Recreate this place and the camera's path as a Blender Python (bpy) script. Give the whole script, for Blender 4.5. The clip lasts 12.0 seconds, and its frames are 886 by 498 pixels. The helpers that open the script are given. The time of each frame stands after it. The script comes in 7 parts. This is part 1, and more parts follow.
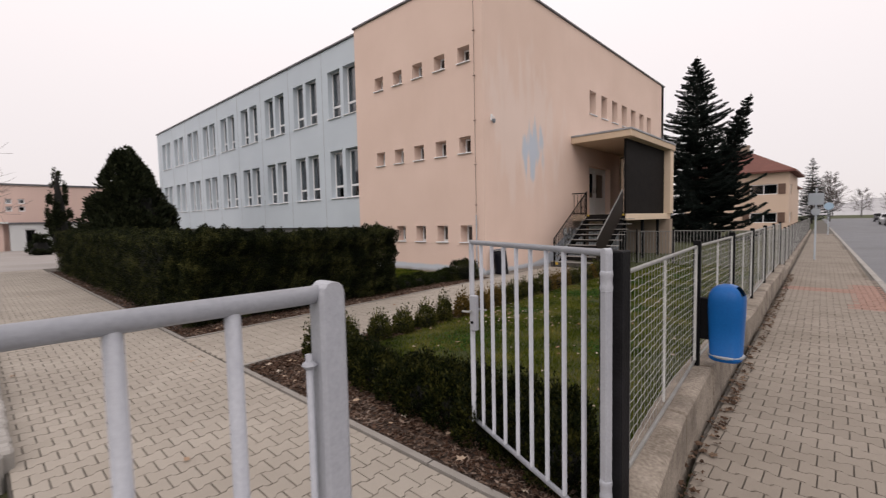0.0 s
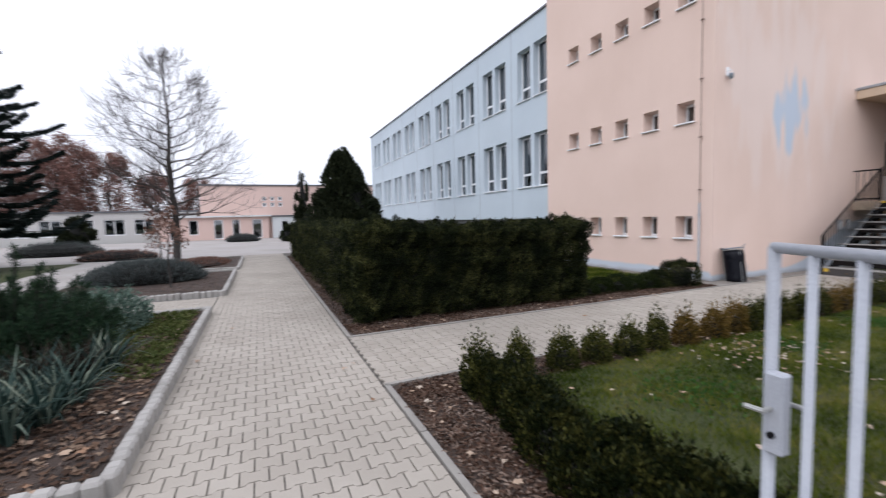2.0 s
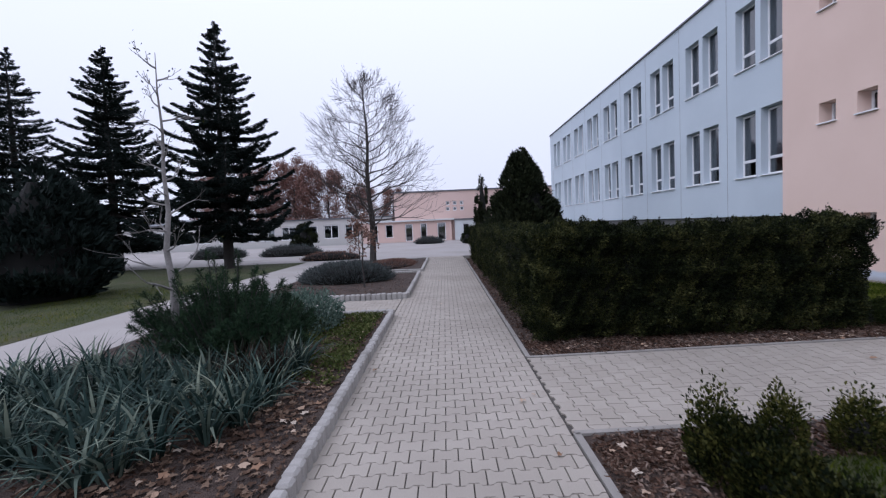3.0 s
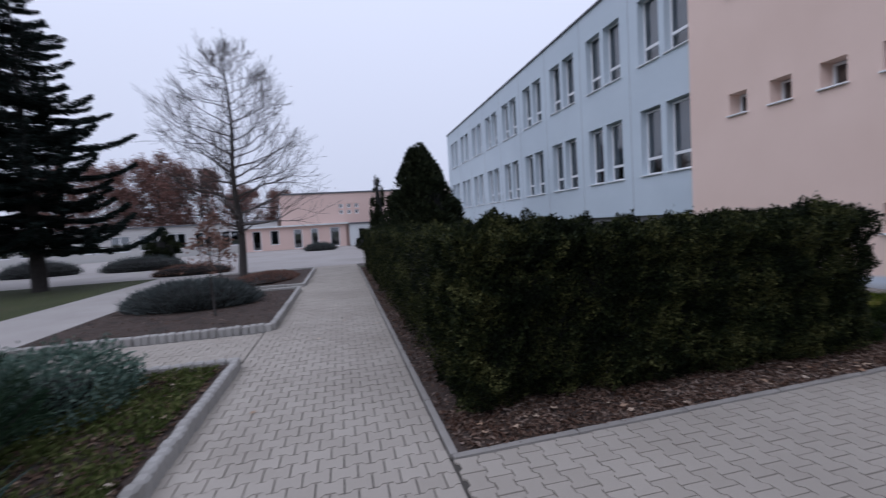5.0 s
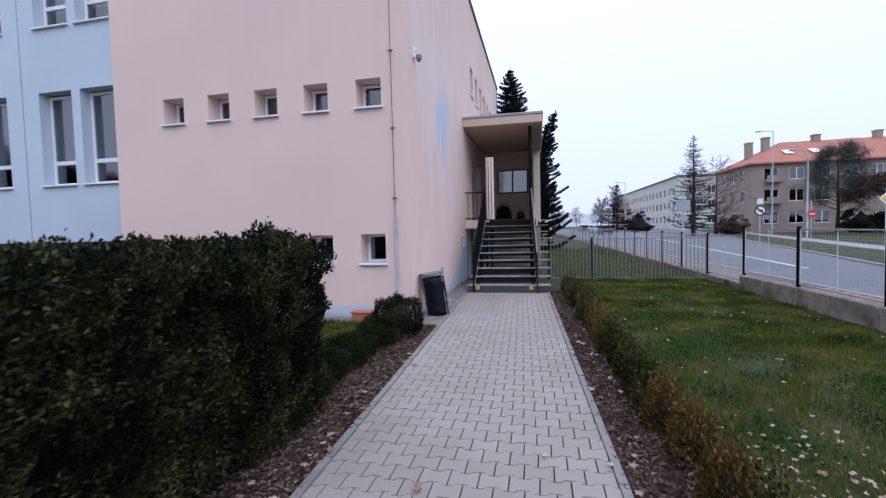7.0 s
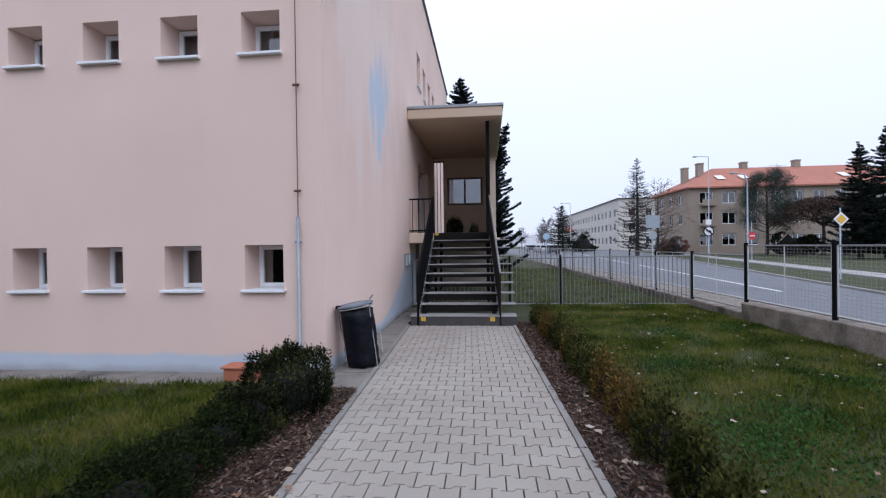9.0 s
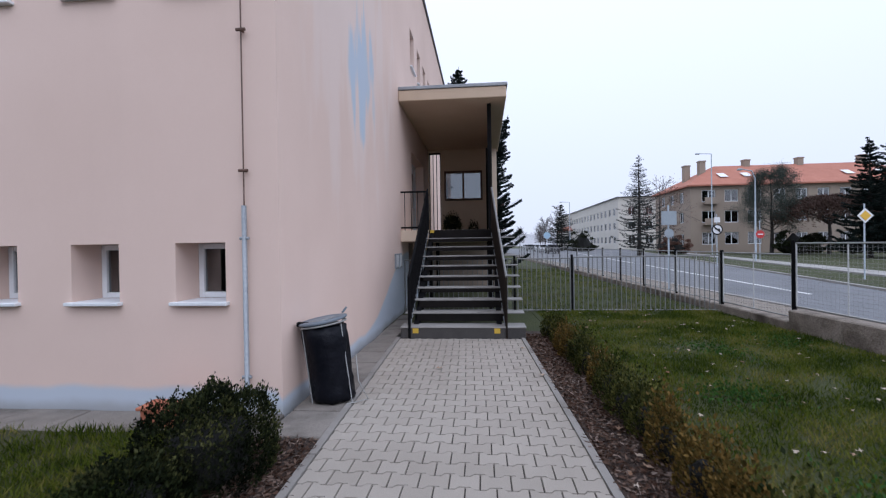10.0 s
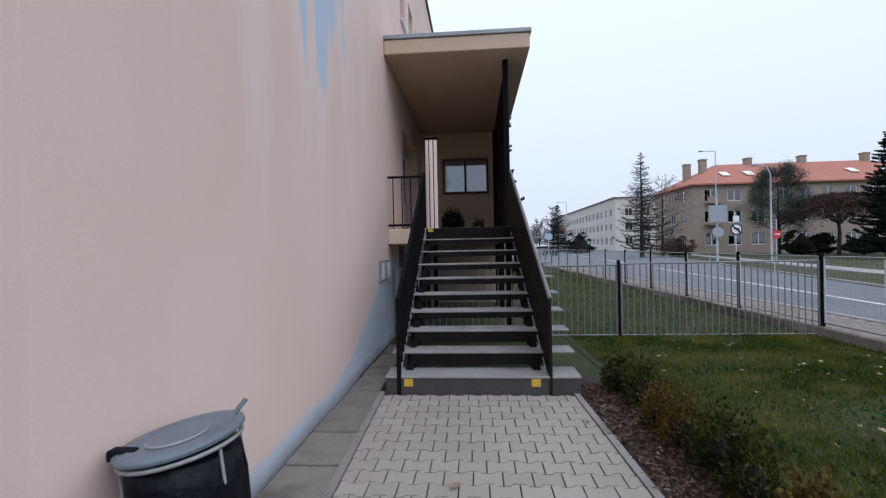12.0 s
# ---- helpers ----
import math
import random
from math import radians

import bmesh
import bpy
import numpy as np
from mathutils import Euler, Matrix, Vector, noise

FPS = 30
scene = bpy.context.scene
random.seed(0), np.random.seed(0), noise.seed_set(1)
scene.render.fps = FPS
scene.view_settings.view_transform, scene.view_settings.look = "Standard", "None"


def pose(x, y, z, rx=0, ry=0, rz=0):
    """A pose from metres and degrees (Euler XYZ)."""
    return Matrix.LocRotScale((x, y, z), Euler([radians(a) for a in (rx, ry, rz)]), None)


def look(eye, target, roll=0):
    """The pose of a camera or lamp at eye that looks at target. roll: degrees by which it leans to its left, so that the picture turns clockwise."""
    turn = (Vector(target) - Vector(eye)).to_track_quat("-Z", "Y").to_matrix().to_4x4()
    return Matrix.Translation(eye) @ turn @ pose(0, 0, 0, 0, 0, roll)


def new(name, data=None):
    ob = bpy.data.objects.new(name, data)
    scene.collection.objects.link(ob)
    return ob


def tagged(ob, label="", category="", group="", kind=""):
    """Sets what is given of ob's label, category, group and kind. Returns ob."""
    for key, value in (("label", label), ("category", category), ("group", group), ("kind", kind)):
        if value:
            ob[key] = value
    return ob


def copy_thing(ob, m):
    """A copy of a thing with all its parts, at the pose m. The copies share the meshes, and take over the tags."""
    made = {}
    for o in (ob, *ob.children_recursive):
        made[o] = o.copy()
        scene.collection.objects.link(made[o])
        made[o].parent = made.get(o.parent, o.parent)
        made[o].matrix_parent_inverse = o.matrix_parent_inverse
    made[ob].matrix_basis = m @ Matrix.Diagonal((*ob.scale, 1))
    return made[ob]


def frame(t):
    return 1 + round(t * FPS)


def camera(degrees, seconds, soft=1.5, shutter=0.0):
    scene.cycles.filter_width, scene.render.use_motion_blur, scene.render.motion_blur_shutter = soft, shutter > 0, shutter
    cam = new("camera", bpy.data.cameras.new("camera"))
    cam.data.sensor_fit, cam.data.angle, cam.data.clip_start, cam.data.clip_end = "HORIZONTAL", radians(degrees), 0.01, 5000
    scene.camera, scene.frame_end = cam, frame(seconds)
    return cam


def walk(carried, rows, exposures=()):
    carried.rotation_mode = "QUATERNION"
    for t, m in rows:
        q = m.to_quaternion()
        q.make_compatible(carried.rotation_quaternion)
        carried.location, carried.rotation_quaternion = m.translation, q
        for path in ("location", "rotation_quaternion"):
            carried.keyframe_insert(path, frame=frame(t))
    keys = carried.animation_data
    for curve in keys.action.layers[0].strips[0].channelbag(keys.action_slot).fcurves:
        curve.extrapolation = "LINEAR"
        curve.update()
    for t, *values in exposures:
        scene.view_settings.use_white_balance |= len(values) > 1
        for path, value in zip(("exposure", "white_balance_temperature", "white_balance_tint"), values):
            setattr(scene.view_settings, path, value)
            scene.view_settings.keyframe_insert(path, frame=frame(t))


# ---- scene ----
cam = camera(90.7, 12.0, 1.2, 0.2)
PATH = [
    (0, (0.257, 0.128, 1.650), (-1.097, 1.594, 1.521), -1.25),
    (0.5, (0.073, 0.409, 1.624), (-1.106, 2.019, 1.496), -1.11),
    (1, (-0.156, 0.722, 1.598), (-1.332, 2.335, 1.477), -0.82),
    (1.5, (-0.463, 0.983, 1.611), (-1.991, 2.265, 1.476), -0.32),
    (2, (-0.867, 1.107, 1.609), (-2.708, 1.876, 1.465), -1.43),
    (2.5, (-1.210, 1.193, 1.637), (-3.201, 1.328, 1.504), -2.2),
    (4.5, (-3.439, 1.334, 1.595), (-5.434, 1.218, 1.503), -2.8),
    (5, (-4.021, 1.523, 1.584), (-5.967, 1.971, 1.469), -3.4),
    (5.5, (-4.615, 1.727, 1.569), (-6.226, 2.902, 1.421), -3.1),
    (6, (-5.047, 2.189, 1.601), (-6.132, 3.869, 1.452), -2.2),
    (6.5, (-5.345, 2.725, 1.563), (-6.051, 4.597, 1.439), -1.9),
    (7, (-5.527, 3.289, 1.570), (-5.957, 5.243, 1.473), -1.5),
    (7.5, (-5.611, 3.884, 1.576), (-5.980, 5.851, 1.508), -1.0),
    (9.3, (-5.854, 6.091, 1.432), (-6.034, 8.084, 1.418), -0.8),
    (9.5, (-5.858, 6.334, 1.426), (-6.038, 8.327, 1.410), -0.8),
    (10, (-5.920, 6.946, 1.434), (-6.102, 8.939, 1.417), -0.9),
    (10.5, (-6.044, 7.505, 1.454), (-6.191, 9.500, 1.433), -0.8),
    (11, (-6.142, 8.094, 1.469), (-6.288, 10.088, 1.456), -0.9),
    (11.5, (-6.249, 8.699, 1.470), (-6.384, 10.695, 1.462), -0.9),
    (12, (-6.284, 9.326, 1.459), (-6.433, 11.321, 1.451), -1.2),
]
EXPOSURES = [(0.0, 0.0, 6950, 18), (1.0, 0.08, 6950, 19), (1.5, 0.25, 7000, 20), (2.0, 0.42, 6000, 14), (2.5, -0.03, 5550, 17), (4.5, 0.14, 5600, 22), (5.0, -0.33, 5500, 18), (5.5, 0.25, 5600, 15), (6.0, 0.4, 5400, 15), (6.5, 0.28, 5380, 18), (7.0, 0.18, 5250, 19), (7.5, 0.13, 5280, 19), (9.5, 0.14, 5480, 15), (10.0, 0.07, 5480, 15), (10.5, 0.08, 5520, 14), (11.0, -0.1, 5540, 11), (11.5, -0.07, 5540, 11), (12.0, 0.0, 5510, 12)]
walk(cam, [(t, look(eye, target, roll)) for t, eye, target, roll in PATH], EXPOSURES)
SKY_LOW, SKY_HIGH, SUN_POWER = 0.82, 1.36, 0.85

# ---- light ----
world = bpy.data.worlds.new("overcast")
scene.world = world
world.use_nodes = True
wn, wl = world.node_tree.nodes, world.node_tree.links
wn.clear()
w_out, w_bg = wn.new("ShaderNodeOutputWorld"), wn.new("ShaderNodeBackground")
w_sky = wn.new("ShaderNodeTexSky")
w_sky.sky_type, w_sky.sun_disc, w_sky.sun_elevation, w_sky.sun_rotation = "NISHITA", False, radians(38), radians(150)
w_scale = wn.new("ShaderNodeMix")
w_scale.data_type, w_scale.blend_type = "RGBA", "MIX"
w_scale.inputs[0].default_value = 0.96
w_co, w_sep, w_ramp = wn.new("ShaderNodeTexCoord"), wn.new("ShaderNodeSeparateXYZ"), wn.new("ShaderNodeMapRange")
w_ramp.inputs[1].default_value, w_ramp.inputs[2].default_value = 0.0, 1.0
w_ramp.inputs[3].default_value, w_ramp.inputs[4].default_value = SKY_LOW, SKY_HIGH
w_tint = wn.new("ShaderNodeVectorMath")
w_tint.operation = "SCALE"
w_tint.inputs[0].default_value = (0.97, 0.975, 1.0)
wl.new(w_co.outputs["Generated"], w_sep.inputs[0])
wl.new(w_sep.outputs[2], w_ramp.inputs[0])
wl.new(w_ramp.outputs[0], w_tint.inputs["Scale"])
w_dim = wn.new("ShaderNodeVectorMath")
w_dim.operation = "SCALE"
w_dim.inputs["Scale"].default_value = 0.1
wl.new(w_sky.outputs[0], w_dim.inputs[0])
wl.new(w_dim.outputs[0], w_scale.inputs[6])
wl.new(w_tint.outputs[0], w_scale.inputs[7])
wl.new(w_scale.outputs[2], w_bg.inputs[0])
wl.new(w_bg.outputs[0], w_out.inputs[0])
sun_data = bpy.data.lights.new("sun", "SUN")
sun_data.energy, sun_data.angle, sun_data.color = SUN_POWER, radians(50), (1.0, 0.97, 0.94)
sun = new("sun", sun_data)
sun.matrix_world = look((20, -30, 40), (0, 0, 0))


# ---- materials ----
def material(name, a, b, rough=0.8, scale=3.0, fine=60.0, bump=0.25, metal=0.0, spread=0.0, c=None, spec=0.5, depth=0.01):
    """a and b: two tones mixed by coarse and fine noise; spread: how much single pieces differ; c: a stain tone."""
    m = bpy.data.materials.new(name)
    m.use_nodes = True
    n, l = m.node_tree.nodes, m.node_tree.links
    p = n["Principled BSDF"]
    geo = n.new("ShaderNodeNewGeometry")
    big, small = n.new("ShaderNodeTexNoise"), n.new("ShaderNodeTexNoise")
    big.inputs["Scale"].default_value, big.inputs["Detail"].default_value = scale, 5
    small.inputs["Scale"].default_value, small.inputs["Detail"].default_value = fine, 3
    for t in (big, small):
        l.new(geo.outputs["Position"], t.inputs["Vector"])
    add = n.new("ShaderNodeMath")
    add.operation = "ADD"
    l.new(big.outputs[0], add.inputs[0])
    l.new(small.outputs[0], add.inputs[1])
    rng = n.new("ShaderNodeMapRange")
    rng.inputs[1].default_value, rng.inputs[2].default_value = 0.7, 1.3
    l.new(add.outputs[0], rng.inputs[0])
    value = rng.outputs[0]
    mix = n.new("ShaderNodeMix")
    mix.data_type = "RGBA"
    mix.inputs[6].default_value, mix.inputs[7].default_value = (*a, 1), (*b, 1)
    if spread:
        info = n.new("ShaderNodeObjectInfo")
        both = n.new("ShaderNodeMath")
        both.operation = "ADD"
        l.new(info.outputs["Random"], both.inputs[0])
        l.new(geo.outputs["Random Per Island"], both.inputs[1])
        fr = n.new("ShaderNodeMath")
        fr.operation = "FRACT"
        l.new(both.outputs[0], fr.inputs[0])
        blend = n.new("ShaderNodeMix")
        blend.inputs[0].default_value = spread
        l.new(value, blend.inputs[2])
        l.new(fr.outputs[0], blend.inputs[3])
        value = blend.outputs[0]
    l.new(value, mix.inputs[0])
    colour = mix.outputs[2]
    if c:
        stain = n.new("ShaderNodeTexNoise")
        stain.inputs["Scale"].default_value, stain.inputs["Detail"].default_value = scale * 0.45, 6
        l.new(geo.outputs["Position"], stain.inputs["Vector"])
        sr = n.new("ShaderNodeMapRange")
        sr.inputs[1].default_value, sr.inputs[2].default_value, sr.inputs[4].default_value = 0.52, 0.72, 0.8
        l.new(stain.outputs[0], sr.inputs[0])
        sm = n.new("ShaderNodeMix")
        sm.data_type = "RGBA"
        sm.inputs[7].default_value = (*c, 1)
        l.new(sr.outputs[0], sm.inputs[0])
        l.new(colour, sm.inputs[6])
        colour = sm.outputs[2]
    l.new(colour, p.inputs["Base Color"])
    p.inputs["Roughness"].default_value, p.inputs["Metallic"].default_value = rough, metal
    p.inputs["Specular IOR Level"].default_value = spec
    if bump:
        bp = n.new("ShaderNodeBump")
        bp.inputs["Strength"].default_value, bp.inputs["Distance"].default_value = bump, depth
        l.new(small.outputs[0], bp.inputs["Height"])
        l.new(bp.outputs[0], p.inputs["Normal"])
    return m


def foliage(name, tones, rough=0.55, through_light=0.15, clump=None):
    """Leaves whose tone differs from leaf to leaf and from clump to clump."""
    m = bpy.data.materials.new(name)
    m.use_nodes = True
    n, l = m.node_tree.nodes, m.node_tree.links
    p = n["Principled BSDF"]
    geo = n.new("ShaderNodeNewGeometry")
    noise_t = n.new("ShaderNodeTexNoise")
    noise_t.inputs["Scale"].default_value = 1.6
    l.new(geo.outputs["Position"], noise_t.inputs["Vector"])
    mixv = n.new("ShaderNodeMix")
    mixv.inputs[0].default_value = 0.45
    l.new(geo.outputs["Random Per Island"], mixv.inputs[2])
    l.new(noise_t.outputs[0], mixv.inputs[3])
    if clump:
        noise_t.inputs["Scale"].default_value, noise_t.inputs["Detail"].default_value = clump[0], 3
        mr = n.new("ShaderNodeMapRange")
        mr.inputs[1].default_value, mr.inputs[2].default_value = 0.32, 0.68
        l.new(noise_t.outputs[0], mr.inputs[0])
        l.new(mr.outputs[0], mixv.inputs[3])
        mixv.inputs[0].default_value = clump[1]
    ramp = n.new("ShaderNodeValToRGB")
    el = ramp.color_ramp.elements
    el[0].position, el[0].color = 0.2, (*tones[0], 1)
    el[1].position, el[1].color = 0.85, (*tones[-1], 1)
    for k, tone in enumerate(tones[1:-1]):
        e = el.new(0.2 + 0.65 * (k + 1) / (len(tones) - 1))
        e.color = (*tone, 1)
    l.new(mixv.outputs[0], ramp.inputs[0])
    l.new(ramp.outputs[0], p.inputs["Base Color"])
    p.inputs["Roughness"].default_value = rough
    p.inputs["Specular IOR Level"].default_value = 0.06
    tr, ms = n.new("ShaderNodeBsdfTranslucent"), n.new("ShaderNodeMixShader")
    l.new(ramp.outputs[0], tr.inputs[0])
    ms.inputs[0].default_value = through_light
    l.new(p.outputs[0], ms.inputs[1])
    l.new(tr.outputs[0], ms.inputs[2])
    l.new(ms.outputs[0], n["Material Output"].inputs[0])
    return m


def glass(name, tone=(0.6, 0.66, 0.7)):
    m = bpy.data.materials.new(name)
    m.use_nodes = True
    n, l = m.node_tree.nodes, m.node_tree.links
    gl, tr, ms, fr = n.new("ShaderNodeBsdfGlossy"), n.new("ShaderNodeBsdfTransparent"), n.new("ShaderNodeMixShader"), n.new("ShaderNodeFresnel")
    gl.inputs["Roughness"].default_value = 0.02
    tr.inputs[0].default_value = (*tone, 1)
    fr.inputs[0].default_value = 2.4
    l.new(fr.outputs[0], ms.inputs[0])
    l.new(tr.outputs[0], ms.inputs[1])
    l.new(gl.outputs[0], ms.inputs[2])
    l.new(ms.outputs[0], n["Material Output"].inputs[0])
    return m


def render_coat():
    """Pink wall render: repainted pale patches, a faded light blue base course and blue paint runs."""
    m = material("pink_render", (0.665, 0.503, 0.42), (0.768, 0.596, 0.51), rough=0.92, scale=0.45, fine=260, bump=0.05, spec=0.2)
    n, l = m.node_tree.nodes, m.node_tree.links
    p = n["Principled BSDF"]
    colour = p.inputs["Base Color"].links[0].from_socket
    geo, sep = n.new("ShaderNodeNewGeometry"), n.new("ShaderNodeSeparateXYZ")
    l.new(geo.outputs["Position"], sep.inputs[0])

    def math_node(op, a, b=None, c=None):
        q = n.new("ShaderNodeMath")
        q.operation = op
        for k, v in enumerate((a, b, c)):
            if v is None:
                continue
            if isinstance(v, (int, float)):
                q.inputs[k].default_value = v
            else:
                l.new(v, q.inputs[k])
        return q.outputs[0]

    def ramp(v, lo, hi):
        q = n.new("ShaderNodeMapRange")
        q.interpolation_type = "SMOOTHSTEP"
        q.inputs[1].default_value, q.inputs[2].default_value = lo, hi
        l.new(v, q.inputs[0])
        return q.outputs[0]

    def wobble(scale, stretch):
        mp, t = n.new("ShaderNodeMapping"), n.new("ShaderNodeTexNoise")
        mp.inputs["Scale"].default_value = stretch
        l.new(geo.outputs["Position"], mp.inputs[0])
        l.new(mp.outputs[0], t.inputs["Vector"])
        t.inputs["Scale"].default_value, t.inputs["Detail"].default_value = scale, 4
        return t.outputs[0]

    def over(base, tone, mask):
        q = n.new("ShaderNodeMix")
        q.data_type = "RGBA"
        q.inputs[7].default_value = (*tone, 1)
        l.new(base, q.inputs[6])
        l.new(mask, q.inputs[0])
        return q.outputs[2]

    x, y, z = sep.outputs
    east = ramp(x, -7.72, -7.66)
    streak = wobble(1.0, (1, 3.0, 0.6))
    def spot(cy, cz, ry, rz):
        dy = math_node("DIVIDE", math_node("SUBTRACT", y, cy), ry)
        dz = math_node("DIVIDE", math_node("SUBTRACT", z, cz), rz)
        return math_node("SQRT", math_node("ADD", math_node("POWER", math_node("ABSOLUTE", dy), 2.0), math_node("POWER", math_node("ABSOLUTE", dz), 2.0)))
    pale = math_node("ADD", spot(12.9, 4.7, 2.6, 2.6), math_node("MULTIPLY", math_node("SUBTRACT", streak, 0.5), 2.6))
    pale_mask = math_node("MULTIPLY", math_node("MULTIPLY", math_node("SUBTRACT", 1.0, ramp(pale, 0.45, 1.0)), east), 0.38)
    colour = over(colour, (0.76, 0.66, 0.61), pale_mask)
    blue = math_node("ADD", spot(13.35, 4.2, 0.85, 1.2), math_node("MULTIPLY", math_node("SUBTRACT", streak, 0.5), 2.6))
    blue_mask = math_node("MULTIPLY", math_node("MULTIPLY", math_node("SUBTRACT", 1.0, ramp(blue, 0.45, 0.85)), east), 0.75)
    colour = over(colour, (0.42, 0.54, 0.66), blue_mask)
    ragged = math_node("MULTIPLY", math_node("SUBTRACT", wobble(2.2, (1, 1, 1)), 0.5), 0.10)
    climb = math_node("SUBTRACT", math_node("MULTIPLY", ramp(y, 13.2, 16.8), 1.15), math_node("MULTIPLY", east, 0.07))
    line = math_node("SUBTRACT", math_node("SUBTRACT", math_node("ADD", z, ragged), 0.2), climb)
    base_mask = math_node("MULTIPLY", math_node("SUBTRACT", 1.0, ramp(line, -0.03, 0.05)), 0.85)
    colour = over(colour, (0.46, 0.54, 0.62), base_mask)
    dirt = math_node("MULTIPLY", math_node("SUBTRACT", 1.0, ramp(math_node("ADD", z, math_node("MULTIPLY", ragged, 1.5)), 0.0, 0.12)), 0.5)
    colour = over(colour, (0.25, 0.22, 0.19), dirt)
    rain = math_node("MULTIPLY", ramp(wobble(0.9, (3.0, 3.0, 0.2)), 0.5, 0.85), 0.05)
    colour = over(colour, (0.36, 0.28, 0.24), rain)
    l.new(colour, p.inputs["Base Color"])
    return m


PINK = render_coat()
GREY_WALL = material("grey_render", (0.475, 0.54, 0.59), (0.545, 0.61, 0.655), 0.9, 0.4, 60, 0.25, c=(0.445, 0.505, 0.55), spec=0.2)
CREAM = material("cream_render", (0.62, 0.50, 0.37), (0.68, 0.55, 0.42), 0.9, 1.2, 60, 0.2, spec=0.2)
# CREAM darkened and browned: the underside's shade is part of this tone.
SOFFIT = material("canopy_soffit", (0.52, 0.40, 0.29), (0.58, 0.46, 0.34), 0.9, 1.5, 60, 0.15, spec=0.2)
FLASH = material("roof_flashing", (0.10, 0.10, 0.11), (0.16, 0.16, 0.17), 0.5, 2, 40, 0.1, metal=0.3)
ZINC = material("zinc_sheet", (0.24, 0.26, 0.28), (0.36, 0.38, 0.40), 0.5, 2, 40, 0.1, metal=0.3, c=(0.18, 0.17, 0.16))
WHITE = material("white_frame_plastic", (0.72, 0.73, 0.74), (0.78, 0.79, 0.80), 0.4, 2, 40, 0.05)
# Lightened blue-grey, so panes over it read like glass reflecting sky.
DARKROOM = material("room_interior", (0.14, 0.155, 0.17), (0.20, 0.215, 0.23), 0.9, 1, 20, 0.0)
GLASS = glass("window_glass")
BLACK = material("black_painted_steel", (0.005, 0.005, 0.006), (0.010, 0.010, 0.011), 0.65, 6, 80, 0.15, spec=0.06)
POST_BLACK = material("worn_black_post_paint", (0.006, 0.006, 0.007), (0.012, 0.012, 0.013), 0.6, 4, 80, 0.3, c=(0.022, 0.022, 0.025), spec=0.06)
BROWN_STEEL = material("dark_brown_steel_sheet", (0.009, 0.008, 0.008), (0.016, 0.014, 0.013), 0.65, 4, 80, 0.1, spec=0.06)
GATE_PAINT = material("grey_gate_paint", (0.31, 0.325, 0.36), (0.39, 0.405, 0.44), 0.42, 5, 120, 0.12, c=(0.35, 0.36, 0.385))
WIRE = material("galvanised_wire", (0.28, 0.28, 0.27), (0.40, 0.40, 0.38), 0.5, 8, 90, 0.1, metal=0.3)
PAVER = material("concrete_paver", (0.275, 0.245, 0.207), (0.368, 0.333, 0.287), 0.9, 0.9, 130, 0.6, spread=0.4, c=(0.255, 0.228, 0.194), spec=0.25, depth=0.004)
PAVER_STREET = material("street_paver", (0.205, 0.178, 0.148), (0.28, 0.246, 0.208), 0.92, 1.1, 130, 0.5, spread=0.4, c=(0.18, 0.152, 0.122), spec=0.2, depth=0.004)
PAVER_RED = material("red_paver", (0.24, 0.145, 0.112), (0.30, 0.18, 0.142), 0.9, 1.1, 130, 0.5, spread=0.4)
SAND = material("joint_sand", (0.04, 0.035, 0.03), (0.085, 0.075, 0.063), 0.95, 6, 150, 0.5)
KERB = material("concrete_kerb", (0.27, 0.255, 0.235), (0.37, 0.355, 0.33), 0.9, 3, 110, 0.5, spread=0.35, c=(0.20, 0.188, 0.168))
WALL_CONC = material("weathered_concrete", (0.14, 0.115, 0.09), (0.33, 0.285, 0.235), 0.95, 4.5, 45, 0.9, c=(0.06, 0.046, 0.035))
BALUSTRADE = material("bronze_brown_sheet", (0.014, 0.010, 0.008), (0.020, 0.015, 0.012), 0.5, 4, 80, 0.1, spec=0.10)
STEP_DARK = material("dark_step_concrete", (0.045, 0.042, 0.04), (0.085, 0.08, 0.075), 0.95, 3, 80, 0.5)
SAND_STREET = material("street_joint_sand", (0.075, 0.068, 0.058), (0.125, 0.112, 0.096), 0.95, 6, 150, 0.5)
SLAB = material("concrete_slab", (0.13, 0.113, 0.096), (0.25, 0.225, 0.196), 0.95, 5, 90, 0.6, spread=0.35, c=(0.06, 0.052, 0.044))
TREAD = material("concrete_step", (0.215, 0.205, 0.19), (0.31, 0.30, 0.28), 0.9, 4, 120, 0.4, c=(0.12, 0.112, 0.102))
ASPHALT = material("asphalt", (0.13, 0.135, 0.145), (0.17, 0.175, 0.185), 0.85, 0.6, 160, 0.5, c=(0.12, 0.125, 0.13))
EDGING = material("dull_edging_concrete", (0.20, 0.185, 0.165), (0.29, 0.27, 0.245), 0.92, 3, 110, 0.5, spread=0.4, c=(0.15, 0.135, 0.115))
BAR_STEEL = material("dull_galvanised_bar", (0.17, 0.17, 0.165), (0.26, 0.26, 0.25), 0.55, 8, 90, 0.1, metal=0.2)
# Haze is mixed into this grey, so the far wood reads pale.
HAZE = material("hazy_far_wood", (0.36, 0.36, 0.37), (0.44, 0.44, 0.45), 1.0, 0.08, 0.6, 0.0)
ROADPAINT = material("road_paint", (0.62, 0.62, 0.60), (0.74, 0.74, 0.72), 0.8, 6, 90, 0.2)
